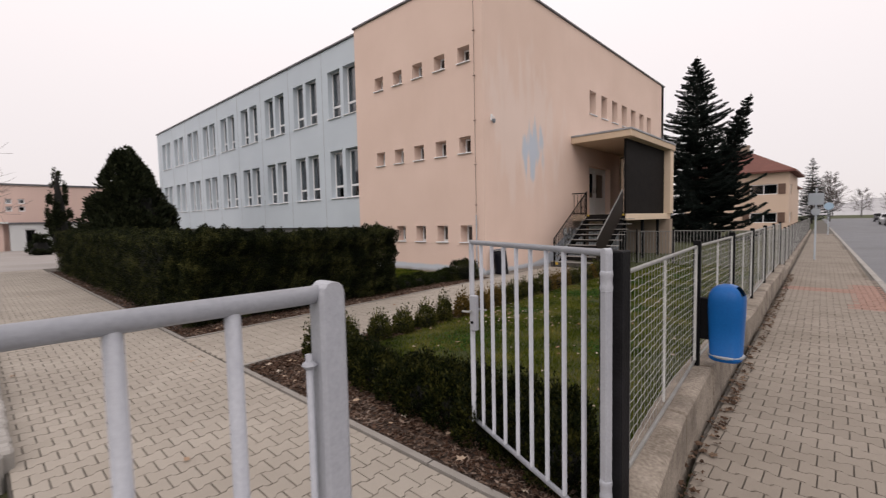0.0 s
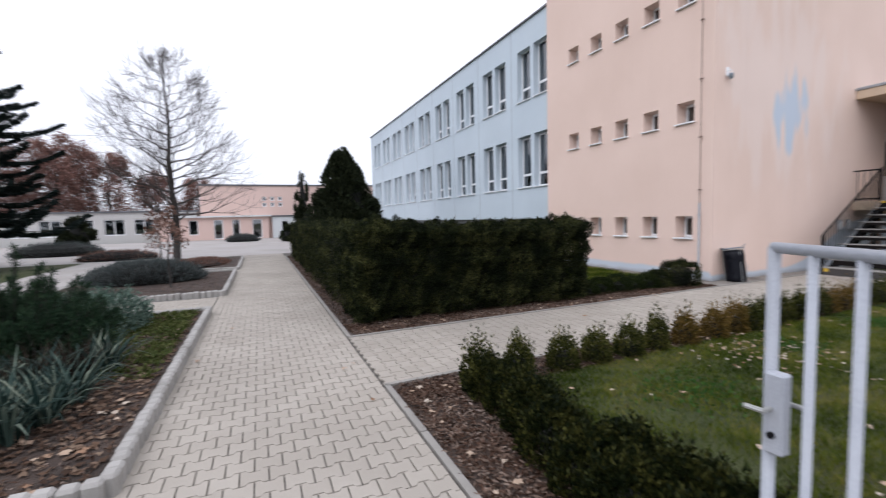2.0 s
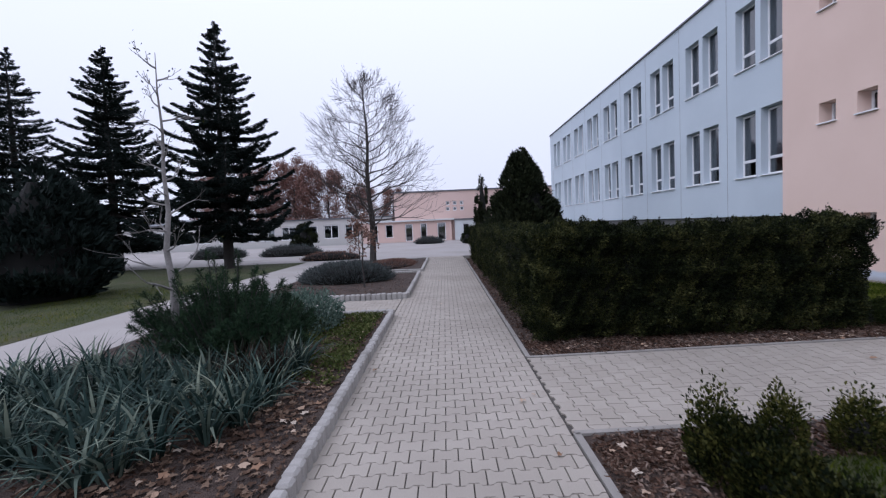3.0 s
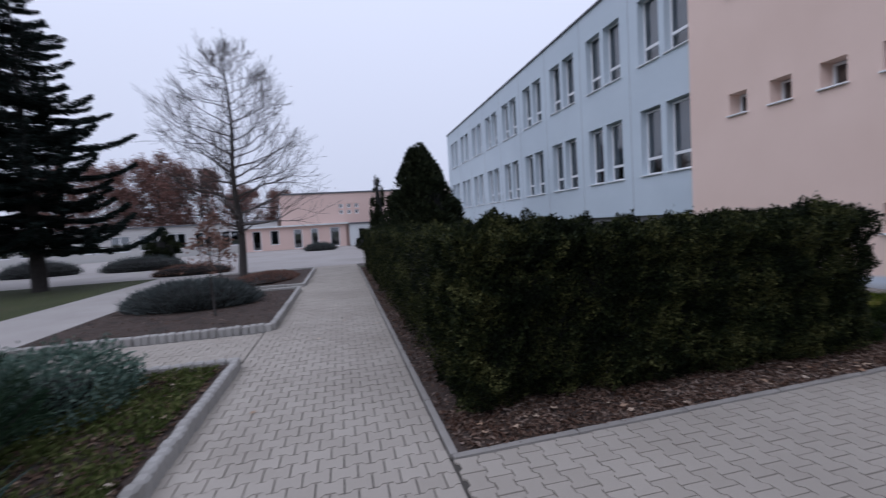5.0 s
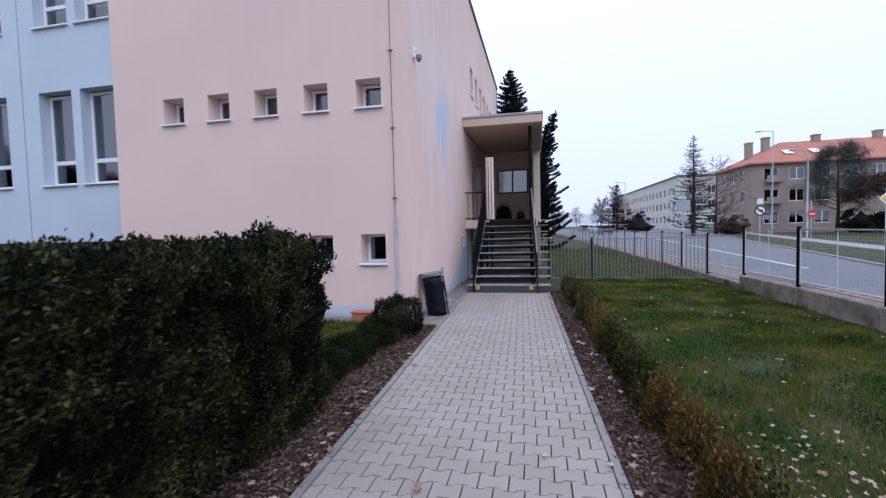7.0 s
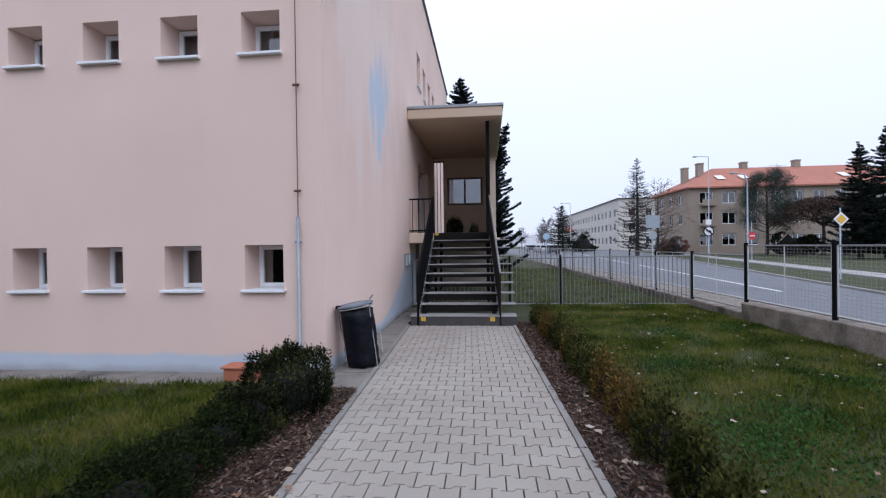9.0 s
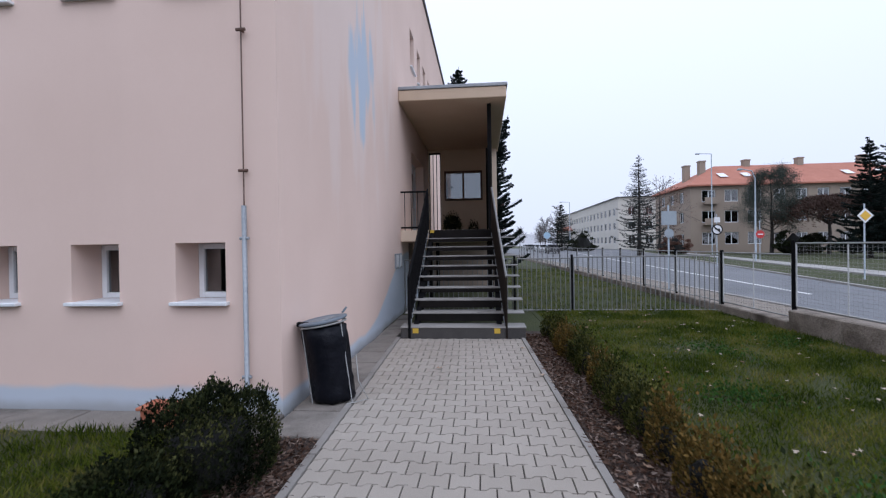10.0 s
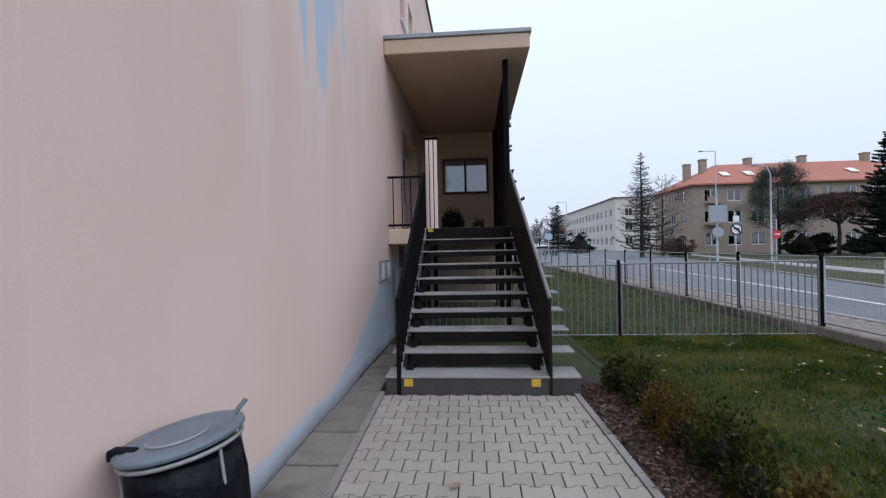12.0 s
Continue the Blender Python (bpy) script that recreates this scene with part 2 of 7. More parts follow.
SOIL = material("bark_mulch_soil", (0.032, 0.020, 0.0145), (0.077, 0.052, 0.039), 0.97, 5, 70, 1.0, c=(0.022, 0.016, 0.012), depth=0.03)
TURF = material("turf", (0.026, 0.036, 0.007), (0.052, 0.060, 0.012), 0.97, 1.3, 60, 0.9, c=(0.065, 0.055, 0.028), depth=0.03)
CHIP = foliage("bark_chip", [(0.030, 0.016, 0.010), (0.080, 0.046, 0.032), (0.148, 0.102, 0.077), (0.27, 0.215, 0.18)], 0.9, 0.0)
# BOX_LEAF with its lower tones taken near black.
BOX_DARK = foliage("darkened_boxwood_leaf", [(0.003, 0.006, 0.002), (0.010, 0.014, 0.004), (0.055, 0.055, 0.014)], 0.5, 0.1, (6.0, 0.45))
LITTER = foliage("fallen_leaf", [(0.22, 0.12, 0.07), (0.40, 0.30, 0.22), (0.52, 0.47, 0.40)], 0.85, 0.1)
DARK_LITTER = foliage("damp_fallen_leaf", [(0.035, 0.022, 0.016), (0.10, 0.062, 0.042), (0.22, 0.16, 0.115)], 0.85, 0.05)
WEED = foliage("clover_leaf", [(0.02, 0.055, 0.012), (0.04, 0.095, 0.02), (0.07, 0.13, 0.03)], 0.55, 0.2)
LOW_GREEN = foliage("young_box_leaf", [(0.006, 0.012, 0.004), (0.018, 0.028, 0.008), (0.05, 0.06, 0.018)], 0.5, 0.2)
GRASS = foliage("grass_blade", [(0.018, 0.034, 0.003), (0.056, 0.080, 0.007), (0.115, 0.135, 0.017), (0.20, 0.17, 0.05)], 0.6, 0.25, (1.5, 0.55))
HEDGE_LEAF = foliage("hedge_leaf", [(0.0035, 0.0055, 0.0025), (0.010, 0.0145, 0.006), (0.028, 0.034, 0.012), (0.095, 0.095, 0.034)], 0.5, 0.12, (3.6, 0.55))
# Near-black: the shade inside hedges and shrubs, put into a solid core's colour.
HEDGE_CORE = material("hedge_inner_shade", (0.002, 0.0024, 0.0015), (0.005, 0.0048, 0.0033), 0.95, 9, 60, 0.8)
BOX_LEAF = foliage("boxwood_leaf", [(0.010, 0.016, 0.004), (0.042, 0.048, 0.012), (0.125, 0.118, 0.032)], 0.5, 0.12, (6.0, 0.45))
COPPER = foliage("copper_leaf", [(0.12, 0.062, 0.052), (0.23, 0.125, 0.10), (0.34, 0.21, 0.175)], 0.8, 0.15)
BOX_LEAF_RUSTY = foliage("boxwood_leaf_bronzed", [(0.035, 0.035, 0.010), (0.115, 0.075, 0.020), (0.22, 0.135, 0.038)], 0.5, 0.15)
NEEDLE = foliage("spruce_needle", [(0.006, 0.010, 0.009), (0.012, 0.019, 0.016), (0.024, 0.034, 0.03)], 0.6, 0.05)
# Spruce needles greyed and lightened to put distance haze into the colour.
FAR_NEEDLE = foliage("hazed_spruce_needle", [(0.022, 0.028, 0.027), (0.04, 0.048, 0.045), (0.062, 0.07, 0.066)], 0.6, 0.08)
PALE_WING = material("pale_wing_render", (0.46, 0.445, 0.43), (0.54, 0.525, 0.505), 0.92, 0.3, 30, 0.2)
# Pine needles lightened likewise for the haze.
FAR_PINE = foliage("hazed_pine_needle", [(0.034, 0.046, 0.038), (0.062, 0.078, 0.064), (0.10, 0.115, 0.095)], 0.7, 0.1)
PINE = foliage("pine_needle", [(0.007, 0.019, 0.010), (0.018, 0.038, 0.019), (0.045, 0.070, 0.036)], 0.6, 0.08)
THUJA = foliage("thuja_spray", [(0.009, 0.013, 0.007), (0.020, 0.026, 0.013), (0.044, 0.050, 0.025)], 0.6, 0.08)
IRIS = foliage("iris_blade", [(0.010, 0.022, 0.019), (0.024, 0.044, 0.037), (0.058, 0.088, 0.072), (0.24, 0.27, 0.20)], 0.5, 0.2)
SEDGE = foliage("bronze_sedge", [(0.012, 0.008, 0.007), (0.03, 0.02, 0.016), (0.075, 0.05, 0.036)], 0.7, 0.1)
LAVENDER = foliage("lavender_spike", [(0.05, 0.06, 0.058), (0.085, 0.098, 0.095), (0.14, 0.155, 0.145)], 0.8, 0.1)
SEDUM = foliage("sedum_leaf", [(0.035, 0.065, 0.05), (0.095, 0.145, 0.115), (0.21, 0.27, 0.215)], 0.6, 0.15)
COVER = foliage("ground_cover_leaf", [(0.03, 0.045, 0.012), (0.07, 0.088, 0.024), (0.14, 0.145, 0.055)], 0.6, 0.2)
BROWN_LEAF = foliage("dry_brown_leaf", [(0.10, 0.055, 0.04), (0.19, 0.11, 0.085), (0.27, 0.17, 0.13)], 0.8, 0.2)
RUST_TWIG = foliage("rusty_twig", [(0.05, 0.032, 0.026), (0.10, 0.066, 0.054), (0.16, 0.105, 0.085)], 0.9, 0.05)
BARK = material("grey_brown_bark", (0.022, 0.019, 0.017), (0.05, 0.043, 0.038), 0.95, 8, 60, 0.9, depth=0.02)
PALE_BARK = material("pale_bark", (0.15, 0.14, 0.132), (0.26, 0.245, 0.23), 0.9, 5, 50, 0.6, c=(0.09, 0.083, 0.076))
TWIG = material("twig_bark", (0.045, 0.037, 0.033), (0.085, 0.07, 0.062), 0.95, 8, 60, 0.2)
BLUE = material("blue_plastic", (0.0, 0.08, 0.275), (0.0, 0.098, 0.32), 0.4, 3, 60, 0.08, c=(0.002, 0.07, 0.23), spec=0.2)
BAG = material("black_plastic_bag", (0.003, 0.0035, 0.006), (0.006, 0.0065, 0.010), 0.42, 6, 14, 0.5, depth=0.03, spec=0.14)
LID = material("grey_lid_plastic", (0.12, 0.145, 0.17), (0.17, 0.2, 0.23), 0.45, 6, 50, 0.3, c=(0.09, 0.105, 0.12))
YELLOW = material("yellow_marking", (0.55, 0.36, 0.03), (0.62, 0.42, 0.05), 0.7, 8, 80, 0.2)
TERRACOTTA = material("terracotta", (0.36, 0.12, 0.06), (0.44, 0.16, 0.09), 0.85, 5, 60, 0.3)
RED_ROOF = material("red_tile_roof", (0.33, 0.125, 0.08), (0.42, 0.175, 0.115), 0.85, 0.7, 9, 0.4, depth=0.05)
BROWN_ROOF = material("brown_tile_roof", (0.11, 0.04, 0.03), (0.16, 0.06, 0.045), 0.85, 0.7, 9, 0.4, depth=0.05)
TAN = material("tan_render", (0.26, 0.21, 0.163), (0.33, 0.27, 0.212), 0.92, 0.3, 20, 0.3, c=(0.27, 0.205, 0.155))
SAND_RENDER = material("sand_render", (0.54, 0.51, 0.45), (0.61, 0.58, 0.52), 0.92, 0.3, 20, 0.2)
HOUSE_CREAM = material("house_cream_render", (0.58, 0.44, 0.34), (0.64, 0.49, 0.385), 0.92, 0.4, 30, 0.2)
WHITE_WALL = material("white_render", (0.58, 0.60, 0.60), (0.66, 0.68, 0.68), 0.92, 0.4, 30, 0.2)
FAR_PINK = material("far_pink_render", (0.62, 0.45, 0.39), (0.67, 0.50, 0.44), 0.92, 0.3, 30, 0.2)
BROWN_WOOD = material("brown_shutter", (0.10, 0.055, 0.038), (0.15, 0.085, 0.06), 0.7, 3, 60, 0.2)
SIGN_GREY = material("sign_back_metal", (0.27, 0.31, 0.34), (0.35, 0.39, 0.42), 0.5, 4, 50, 0.1, metal=0.3)
SIGN_WHITE = material("sign_white", (0.72, 0.72, 0.72), (0.78, 0.78, 0.78), 0.5, 4, 50, 0.05)
SIGN_YELLOW = material("sign_yellow", (0.72, 0.42, 0.03), (0.78, 0.47, 0.05), 0.5, 4, 50, 0.05)
SIGN_BLUE = material("sign_pale_blue", (0.30, 0.45, 0.58), (0.36, 0.50, 0.62), 0.5, 4, 50, 0.05)
SIGN_RED = material("sign_red", (0.5, 0.03, 0.03), (0.56, 0.05, 0.05), 0.5, 4, 50, 0.05)
NOTICE = material("notice_paper", (0.28, 0.33, 0.38), (0.40, 0.45, 0.50), 0.6, 6, 30, 0.05)
TYRE = material("tyre_rubber", (0.012, 0.012, 0.012), (0.02, 0.02, 0.02), 0.8, 8, 60, 0.2)
CAR_SILVER = material("silver_car_paint", (0.45, 0.46, 0.47), (0.5, 0.51, 0.52), 0.25, 2, 30, 0.0, metal=0.4)
CAR_DARK = material("dark_car_paint", (0.03, 0.03, 0.035), (0.04, 0.04, 0.045), 0.25, 2, 30, 0.0)
# The hill's pale grey holds the haze too.
HILL = material("hazed_wooded_hill", (0.16, 0.17, 0.18), (0.22, 0.23, 0.24), 1.0, 0.05, 0.4, 0.0)


# ---- building blocks ----
class Geo:
    """A growing list of corners and faces."""

    def __init__(self):
        self.v, self.f = [], []

    def add(self, verts, faces):
        k = len(self.v)
        self.v += [tuple(p) for p in verts]
        self.f += [tuple(k + i for i in q) for q in faces]
        return self

    def quad(self, *p):
        return self.add(p, [tuple(range(len(p)))])

    def box(self, x0, x1, y0, y1, z0, z1, b=0.0):
        lo, hi = (x0, y0, z0), (x1, y1, z1)
        if b <= 0:
            vs = [((x0, x1)[i & 1], (y0, y1)[i >> 1 & 1], (z0, z1)[i >> 2]) for i in range(8)]
            return self.add(vs, [(0, 2, 3, 1), (4, 5, 7, 6), (0, 1, 5, 4), (2, 6, 7, 3), (0, 4, 6, 2), (1, 3, 7, 5)])
        vs, idx = [], {}
        for i in range(8):
            s = (i & 1, i >> 1 & 1, i >> 2)
            for a in range(3):
                idx[i, a] = len(vs)
                vs.append([(hi[k] if s[k] else lo[k]) if k == a else ((hi[k] - b) if s[k] else (lo[k] + b)) for k in range(3)])
        fs = []
        for a in range(3):
            o, q = [k for k in range(3) if k != a]
            for s in (0, 1):
                ring = [(s << a) | (i << o) | (j << q) for i, j in ((0, 0), (1, 0), (1, 1), (0, 1))]
                fs.append([idx[i, a] for i in ring])
        for a in range(3):
            o, q = [k for k in range(3) if k != a]
            for i in (0, 1):
                for j in (0, 1):
                    c0 = (i << o) | (j << q)
                    c1 = c0 | (1 << a)
                    fs.append([idx[c0, o], idx[c1, o], idx[c1, q], idx[c0, q]])
        for i in range(8):
            fs.append([idx[i, 0], idx[i, 1], idx[i, 2]])
        return self.add(vs, fs)

    def tube(self, pts, r, n=8, cap=True):
        pts = [Vector(p) for p in pts]
        rs = r if isinstance(r, (list, tuple)) else [r] * len(pts)
        rings, k0 = [], len(self.v)
        for i, p in enumerate(pts):
            d = (pts[min(i + 1, len(pts) - 1)] - pts[max(i - 1, 0)]).normalized()
            u = d.cross(Vector((0.31, 0.17, 0.93)) if abs(d.z) < 0.9 else Vector((1, 0, 0))).normalized()
            w = d.cross(u)
            for j in range(n):
                a = 2 * math.pi * j / n
                self.v.append(tuple(p + (u * math.cos(a) + w * math.sin(a)) * rs[i]))
        for i in range(len(pts) - 1):
            for j in range(n):
                a, b = k0 + i * n + j, k0 + i * n + (j + 1) % n
                self.f.append((a, b, b + n, a + n))
        if cap:
            self.f.append(tuple(k0 + j for j in range(n)))
            self.f.append(tuple(k0 + (len(pts) - 1) * n + j for j in range(n)))
        return self

    def lathe(self, c, profile, n=20, sx=1.0, sy=1.0):
        k0 = len(self.v)
        for r, z in profile:
            for j in range(n):
                a = 2 * math.pi * j / n
                self.v.append((c[0] + r * sx * math.cos(a), c[1] + r * sy * math.sin(a), c[2] + z))
        for i in range(len(profile) - 1):
            for j in range(n):
                a, b = k0 + i * n + j, k0 + i * n + (j + 1) % n
                self.f.append((a, b, b + n, a + n))
        self.f.append(tuple(k0 + j for j in range(n)))
        self.f.append(tuple(k0 + (len(profile) - 1) * n + j for j in range(n)))
        return self

    def prism(self, outline, z0, z1):
        n = len(outline)
        vs = [(x, y, z0) for x, y in outline] + [(x, y, z1) for x, y in outline]
        return self.add(vs, [tuple(range(n)), tuple(range(n, 2 * n))] + [(i, (i + 1) % n, n + (i + 1) % n, n + i) for i in range(n)])


def origin_of(ob):
    p = Vector((0, 0, 0))
    while ob is not None:
        p, ob = p + ob.location, ob.parent
    return p


def finish(name, mesh, mat, parent, label, smooth):
    mesh.materials.append(mat)
    if smooth:
        mesh.polygons.foreach_set("use_smooth", [True] * len(mesh.polygons))
    ob = new(name, mesh)
    if parent is not None:
        ob.parent = parent
    return tagged(ob, label)


def part(name, g, mat, parent, label="", smooth=False):
    """One mesh under a thing or a part; the corners are given in the world."""
    o = origin_of(parent)
    mesh = bpy.data.meshes.new(name)
    mesh.from_pydata([(x - o.x, y - o.y, z - o.z) for x, y, z in g.v], [], g.f)
    return finish(name, mesh, mat, parent, label, smooth)


def thing(name, base, label, category, group="", kind=""):
    ob = new(name)
    ob.empty_display_size = 0.1
    ob.location = base
    return tagged(ob, label, category, group, kind)


def solid(name, g, mat, label, category, group="", kind="", smooth=False, base=(0, 0, 0)):
    """A thing that is one mesh."""
    mesh = bpy.data.meshes.new(name)
    mesh.from_pydata([(x - base[0], y - base[1], z - base[2]) for x, y, z in g.v], [], g.f)
    ob = finish(name, mesh, mat, None, "", smooth)
    ob.location = base
    return tagged(ob, label, category, group, kind)


def np_mesh(name, verts, faces):
    mesh = bpy.data.meshes.new(name)
    mesh.vertices.add(len(verts))
    mesh.vertices.foreach_set("co", np.ascontiguousarray(verts, dtype=np.float32).ravel())
    mesh.loops.add(faces.size)
    mesh.loops.foreach_set("vertex_index", np.ascontiguousarray(faces, dtype=np.int32).ravel())
    mesh.polygons.add(len(faces))
    mesh.polygons.foreach_set("loop_start", np.arange(0, faces.size, faces.shape[1], dtype=np.int32))
    mesh.update(calc_edges=True)
    return mesh


def unit(a):
    return a / np.maximum(np.linalg.norm(a, axis=1, keepdims=True), 1e-9)


def leaf_arrays(rng, P, D, L, W, fold=0.3):
    """Folded four-cornered leaves from base points, directions, lengths and widths."""
    D = unit(D)
    S = unit(np.cross(D, unit(rng.normal(size=D.shape))))
    N = np.cross(D, S)
    L, W = np.broadcast_to(L, len(P))[:, None], np.broadcast_to(W, len(P))[:, None]
    mid = P + D * L * 0.45
    V = np.stack([P, mid + S * W * 0.5 + N * W * fold, P + D * L, mid - S * W * 0.5 + N * W * fold], 1)
    return V.reshape(-1, 3), np.arange(len(P) * 4).reshape(-1, 4)


def blade_arrays(rng, P, az, L, W, lean, bend):
    """Bent strips of three pieces: grass, iris, long leaves."""
    n = len(P)
    out = np.stack([np.cos(az), np.sin(az), np.zeros(n)], 1)
    side = np.stack([-np.sin(az), np.cos(az), np.zeros(n)], 1)
    rows, p, ang = [], P.copy(), lean.copy()
    for k, w in enumerate((0.8, 1.0, 0.65, 0.06)):
        rows += [p - side * (W * w * 0.5)[:, None], p + side * (W * w * 0.5)[:, None]]
        step = (L / 3)[:, None]
        p = p + step * (out * np.sin(ang)[:, None] + np.array([[0, 0, 1.0]]) * np.cos(ang)[:, None])
        ang = ang + bend
    V = np.stack(rows, 1).reshape(-1, 3)
    b = np.arange(n)[:, None] * 8
    F = np.concatenate([b + np.array([[0, 1, 3, 2]]), b + np.array([[2, 3, 5, 4]]), b + np.array([[4, 5, 7, 6]])], 0)
    return V, F


def leaf_part(name, arrays, mat, parent, label="", kind=""):
    o = origin_of(parent) if parent is not None else Vector((0, 0, 0))
    mesh = np_mesh(name, arrays[0] - np.array([[o.x, o.y, o.z]]), arrays[1])
    return tagged(finish(name, mesh, mat, parent, label, False), kind=kind)


def lumps(P, f=1.0, ph=0.0):
    x, y, z = P[:, 0] * f, P[:, 1] * f, P[:, 2] * f
    return (np.sin(2.1 * x + 1.3 * y + ph) + np.sin(3.7 * y - 1.9 * z + 1.7 + ph) + np.sin(4.3 * z + 2.6 * x + 0.4) + np.sin(6.1 * x - 5.2 * y + 3.3 * z)) / 4


def wall_with_openings(g, place, u0, u1, z0, z1, thick, holes):
    """A wall with real openings and reveals. place(u, d, z) gives the world point at depth d."""
    us = sorted({u0, u1, *[h[0] for h in holes], *[h[1] for h in holes]})
    zs = sorted({z0, z1, *[h[2] for h in holes], *[h[3] for h in holes]})
    for a, b in zip(us, us[1:]):
        for c, d in zip(zs, zs[1:]):
            um, zm = (a + b) / 2, (c + d) / 2
            if any(h[0] < um < h[1] and h[2] < zm < h[3] for h in holes):
                continue
            for depth in (0, thick):
                g.quad(place(a, depth, c), place(b, depth, c), place(b, depth, d), place(a, depth, d))
    for a, b, c, d in [*holes, (u0, u1, z0, z1)]:
        for p, q, r, s in ((a, c, b, c), (b, c, b, d), (b, d, a, d), (a, d, a, c)):
            g.quad(place(p, 0, q), place(r, 0, s), place(r, thick, s), place(p, thick, q))
    return g


# ---- ground, paths, road ----
def skew(y):
    """The paths and the fence lean a little from the building's lines."""
    return -0.032 * (y - 2.13)


def path_skew(y):
    """The side path leans a little more."""
    return -0.0367 * (y - 2.13)


NORTH = 13.7
g = Geo().box(-400, 400, -300, 500, -0.5, -0.13)
solid("ground", g, TURF, "wide flat ground of worn winter turf", "ground", kind="structure")


def strip(g, xs0, xs1, y0, y1, z0, z1, n=1):
    """A slab between two edges x = f(y)."""
    for k in range(n):
        a, b = y0 + (y1 - y0) * k / n, y0 + (y1 - y0) * (k + 1) / n
        lo = [(xs0(a), a), (xs1(a), a), (xs1(b), b), (xs0(b), b)]
        g.prism(lo, z0, z1)
    return g


def side_w(y):
    return -6.80 + path_skew(y)


def side_e(y):
    return -4.94 + path_skew(y)


def fence_x(y):
    return -0.62 + skew(y) + 0.075 * max(0.0, 3.6 - y)


def kerb_x(y):
    return 1.42 - 0.04 * (y - 2.4)


def far_kerb_x(y):
    return 5.3 + 0.2287 * (y - 19.4) if y > 12 else 3.6 - 0.05 * (12 - y)


g = Geo().box(-24.5, -0.15, 0.2, 2.14, -0.13, -0.014)
g.box(-11.62, -9.67, -3.7, 0.2, -0.13, -0.014)
strip(g, side_w, side_e, 2.14, NORTH, -0.13, -0.0145, 4)
path_bed = solid("path_paving", g, SAND, "light grey interlocking concrete paver footpaths with sandy joints", "path", kind="structure")
g = Geo()
strip(g, lambda y: fence_x(y) + 0.17, lambda y: kerb_x(y) - 0.14, -14, 120, -0.13, -0.0145, 30)
street_bed = solid("pavement", g, SAND_STREET, "grey-brown interlocking paver pavement beside a low fence wall", "pavement", kind="structure")
g = Geo()
strip(g, kerb_x, far_kerb_x, 12.001, 160, -0.5, -0.09, 10)
strip(g, kerb_x, lambda y: 14.0, -30, 12, -0.5, -0.09, 4)
solid("road", g, ASPHALT, "grey asphalt road with white lines", "road", kind="structure")
g = Geo().box(-30, -24.4, -20, 30, -0.13, -0.006).box(-48, -30, -40, 8, -0.13, -0.006)
solid("courtyard", g, material("yard_paving", (0.27, 0.247, 0.23), (0.34, 0.315, 0.295), 0.9, 0.5, 30, 0.2, c=(0.25, 0.23, 0.21)), "pale paved school courtyard", "pavement", kind="structure")
g = Geo()
strip(g, lambda y: -24.6, lambda y: -3.0, -6.0, -3.72, -0.13, -0.004)
solid("rear_path", g, material("rear_path_paving", (0.28, 0.255, 0.235), (0.36, 0.335, 0.31), 0.9, 0.8, 40, 0.3), "pale paved footpath behind the planting beds", "path", kind="structure")
g = Geo()
strip(g, lambda y: far_kerb_x(y) + 3.4, lambda y: far_kerb_x(y) + 4.9, 12, 90, -0.2, -0.06, 6)
solid("far_footpath", g, KERB, "pale footpath across the verge beyond the road", "path", kind="structure")
g = Geo()
strip(g, far_kerb_x, lambda y: far_kerb_x(y) + 0.16, 12, 90, -0.2, -0.02, 6)
solid("far_kerb", g, KERB, "concrete kerb along the far side of the road", "kerb", kind="structure")
g = Geo()
for k in range(3):
    y0 = 20 + k * 20
    strip(g, lambda y: (kerb_x(y) + far_kerb_x(y)) / 2, lambda y: (kerb_x(y) + far_kerb_x(y)) / 2 + 0.13, y0, y0 + 17, -0.1, -0.084, 2)
for k in range(3):
    strip(g, lambda y: kerb_x(y) + 0.25 + k * 0.95, lambda y: kerb_x(y) + 0.75 + k * 0.95, 10.8, 13.8, -0.1, -0.084)
solid("road_markings", g, ROADPAINT, "white painted zebra stripes and centre line on the road", "road marking", kind="structure")

# kerb stones along the street
kerb_stone = Geo().box(-0.065, 0.065, -0.49, 0.49, -0.3, 0.012, 0.012)
kerb_line = thing("street_kerb", (0, 0, 0), "pale concrete kerb stones along the road", "kerb", kind="structure")
kerb_mesh = bpy.data.meshes.new("kerb_stone")
kerb_mesh.from_pydata(kerb_stone.v, [], kerb_stone.f)
kerb_mesh.materials.append(KERB)
for k in range(70):
    y = -6 + k * 1.0
    ob = new("kerb_stone", kerb_mesh)
    ob.parent = kerb_line
    ob.location, ob.rotation_euler = (kerb_x(y) - 0.07, y, 0), (0, 0, 0.04)

# edging of the school paths
def edging(name, runs, mat=EDGING, top=0.012, w=0.055):
    own = thing(name, (0, 0, 0), "narrow concrete edging strips along the footpaths", "edging", kind="structure")
    for a, b in runs:
        a, b = Vector((*a, 0)), Vector((*b, 0))
        n = max(1, round((b - a).length))
        side = Vector((-(b - a).y, (b - a).x, 0)).normalized() * w / 2
        for k in range(n):
            p, q = a.lerp(b, (k + 0.006) / n), a.lerp(b, (k + 0.994) / n)
            gg = Geo().prism([(p - side).to_tuple()[:2], (q - side).to_tuple()[:2], (q + side).to_tuple()[:2], (p + side).to_tuple()[:2]], -0.13, top)
            part("edging_strip", gg, mat, own)


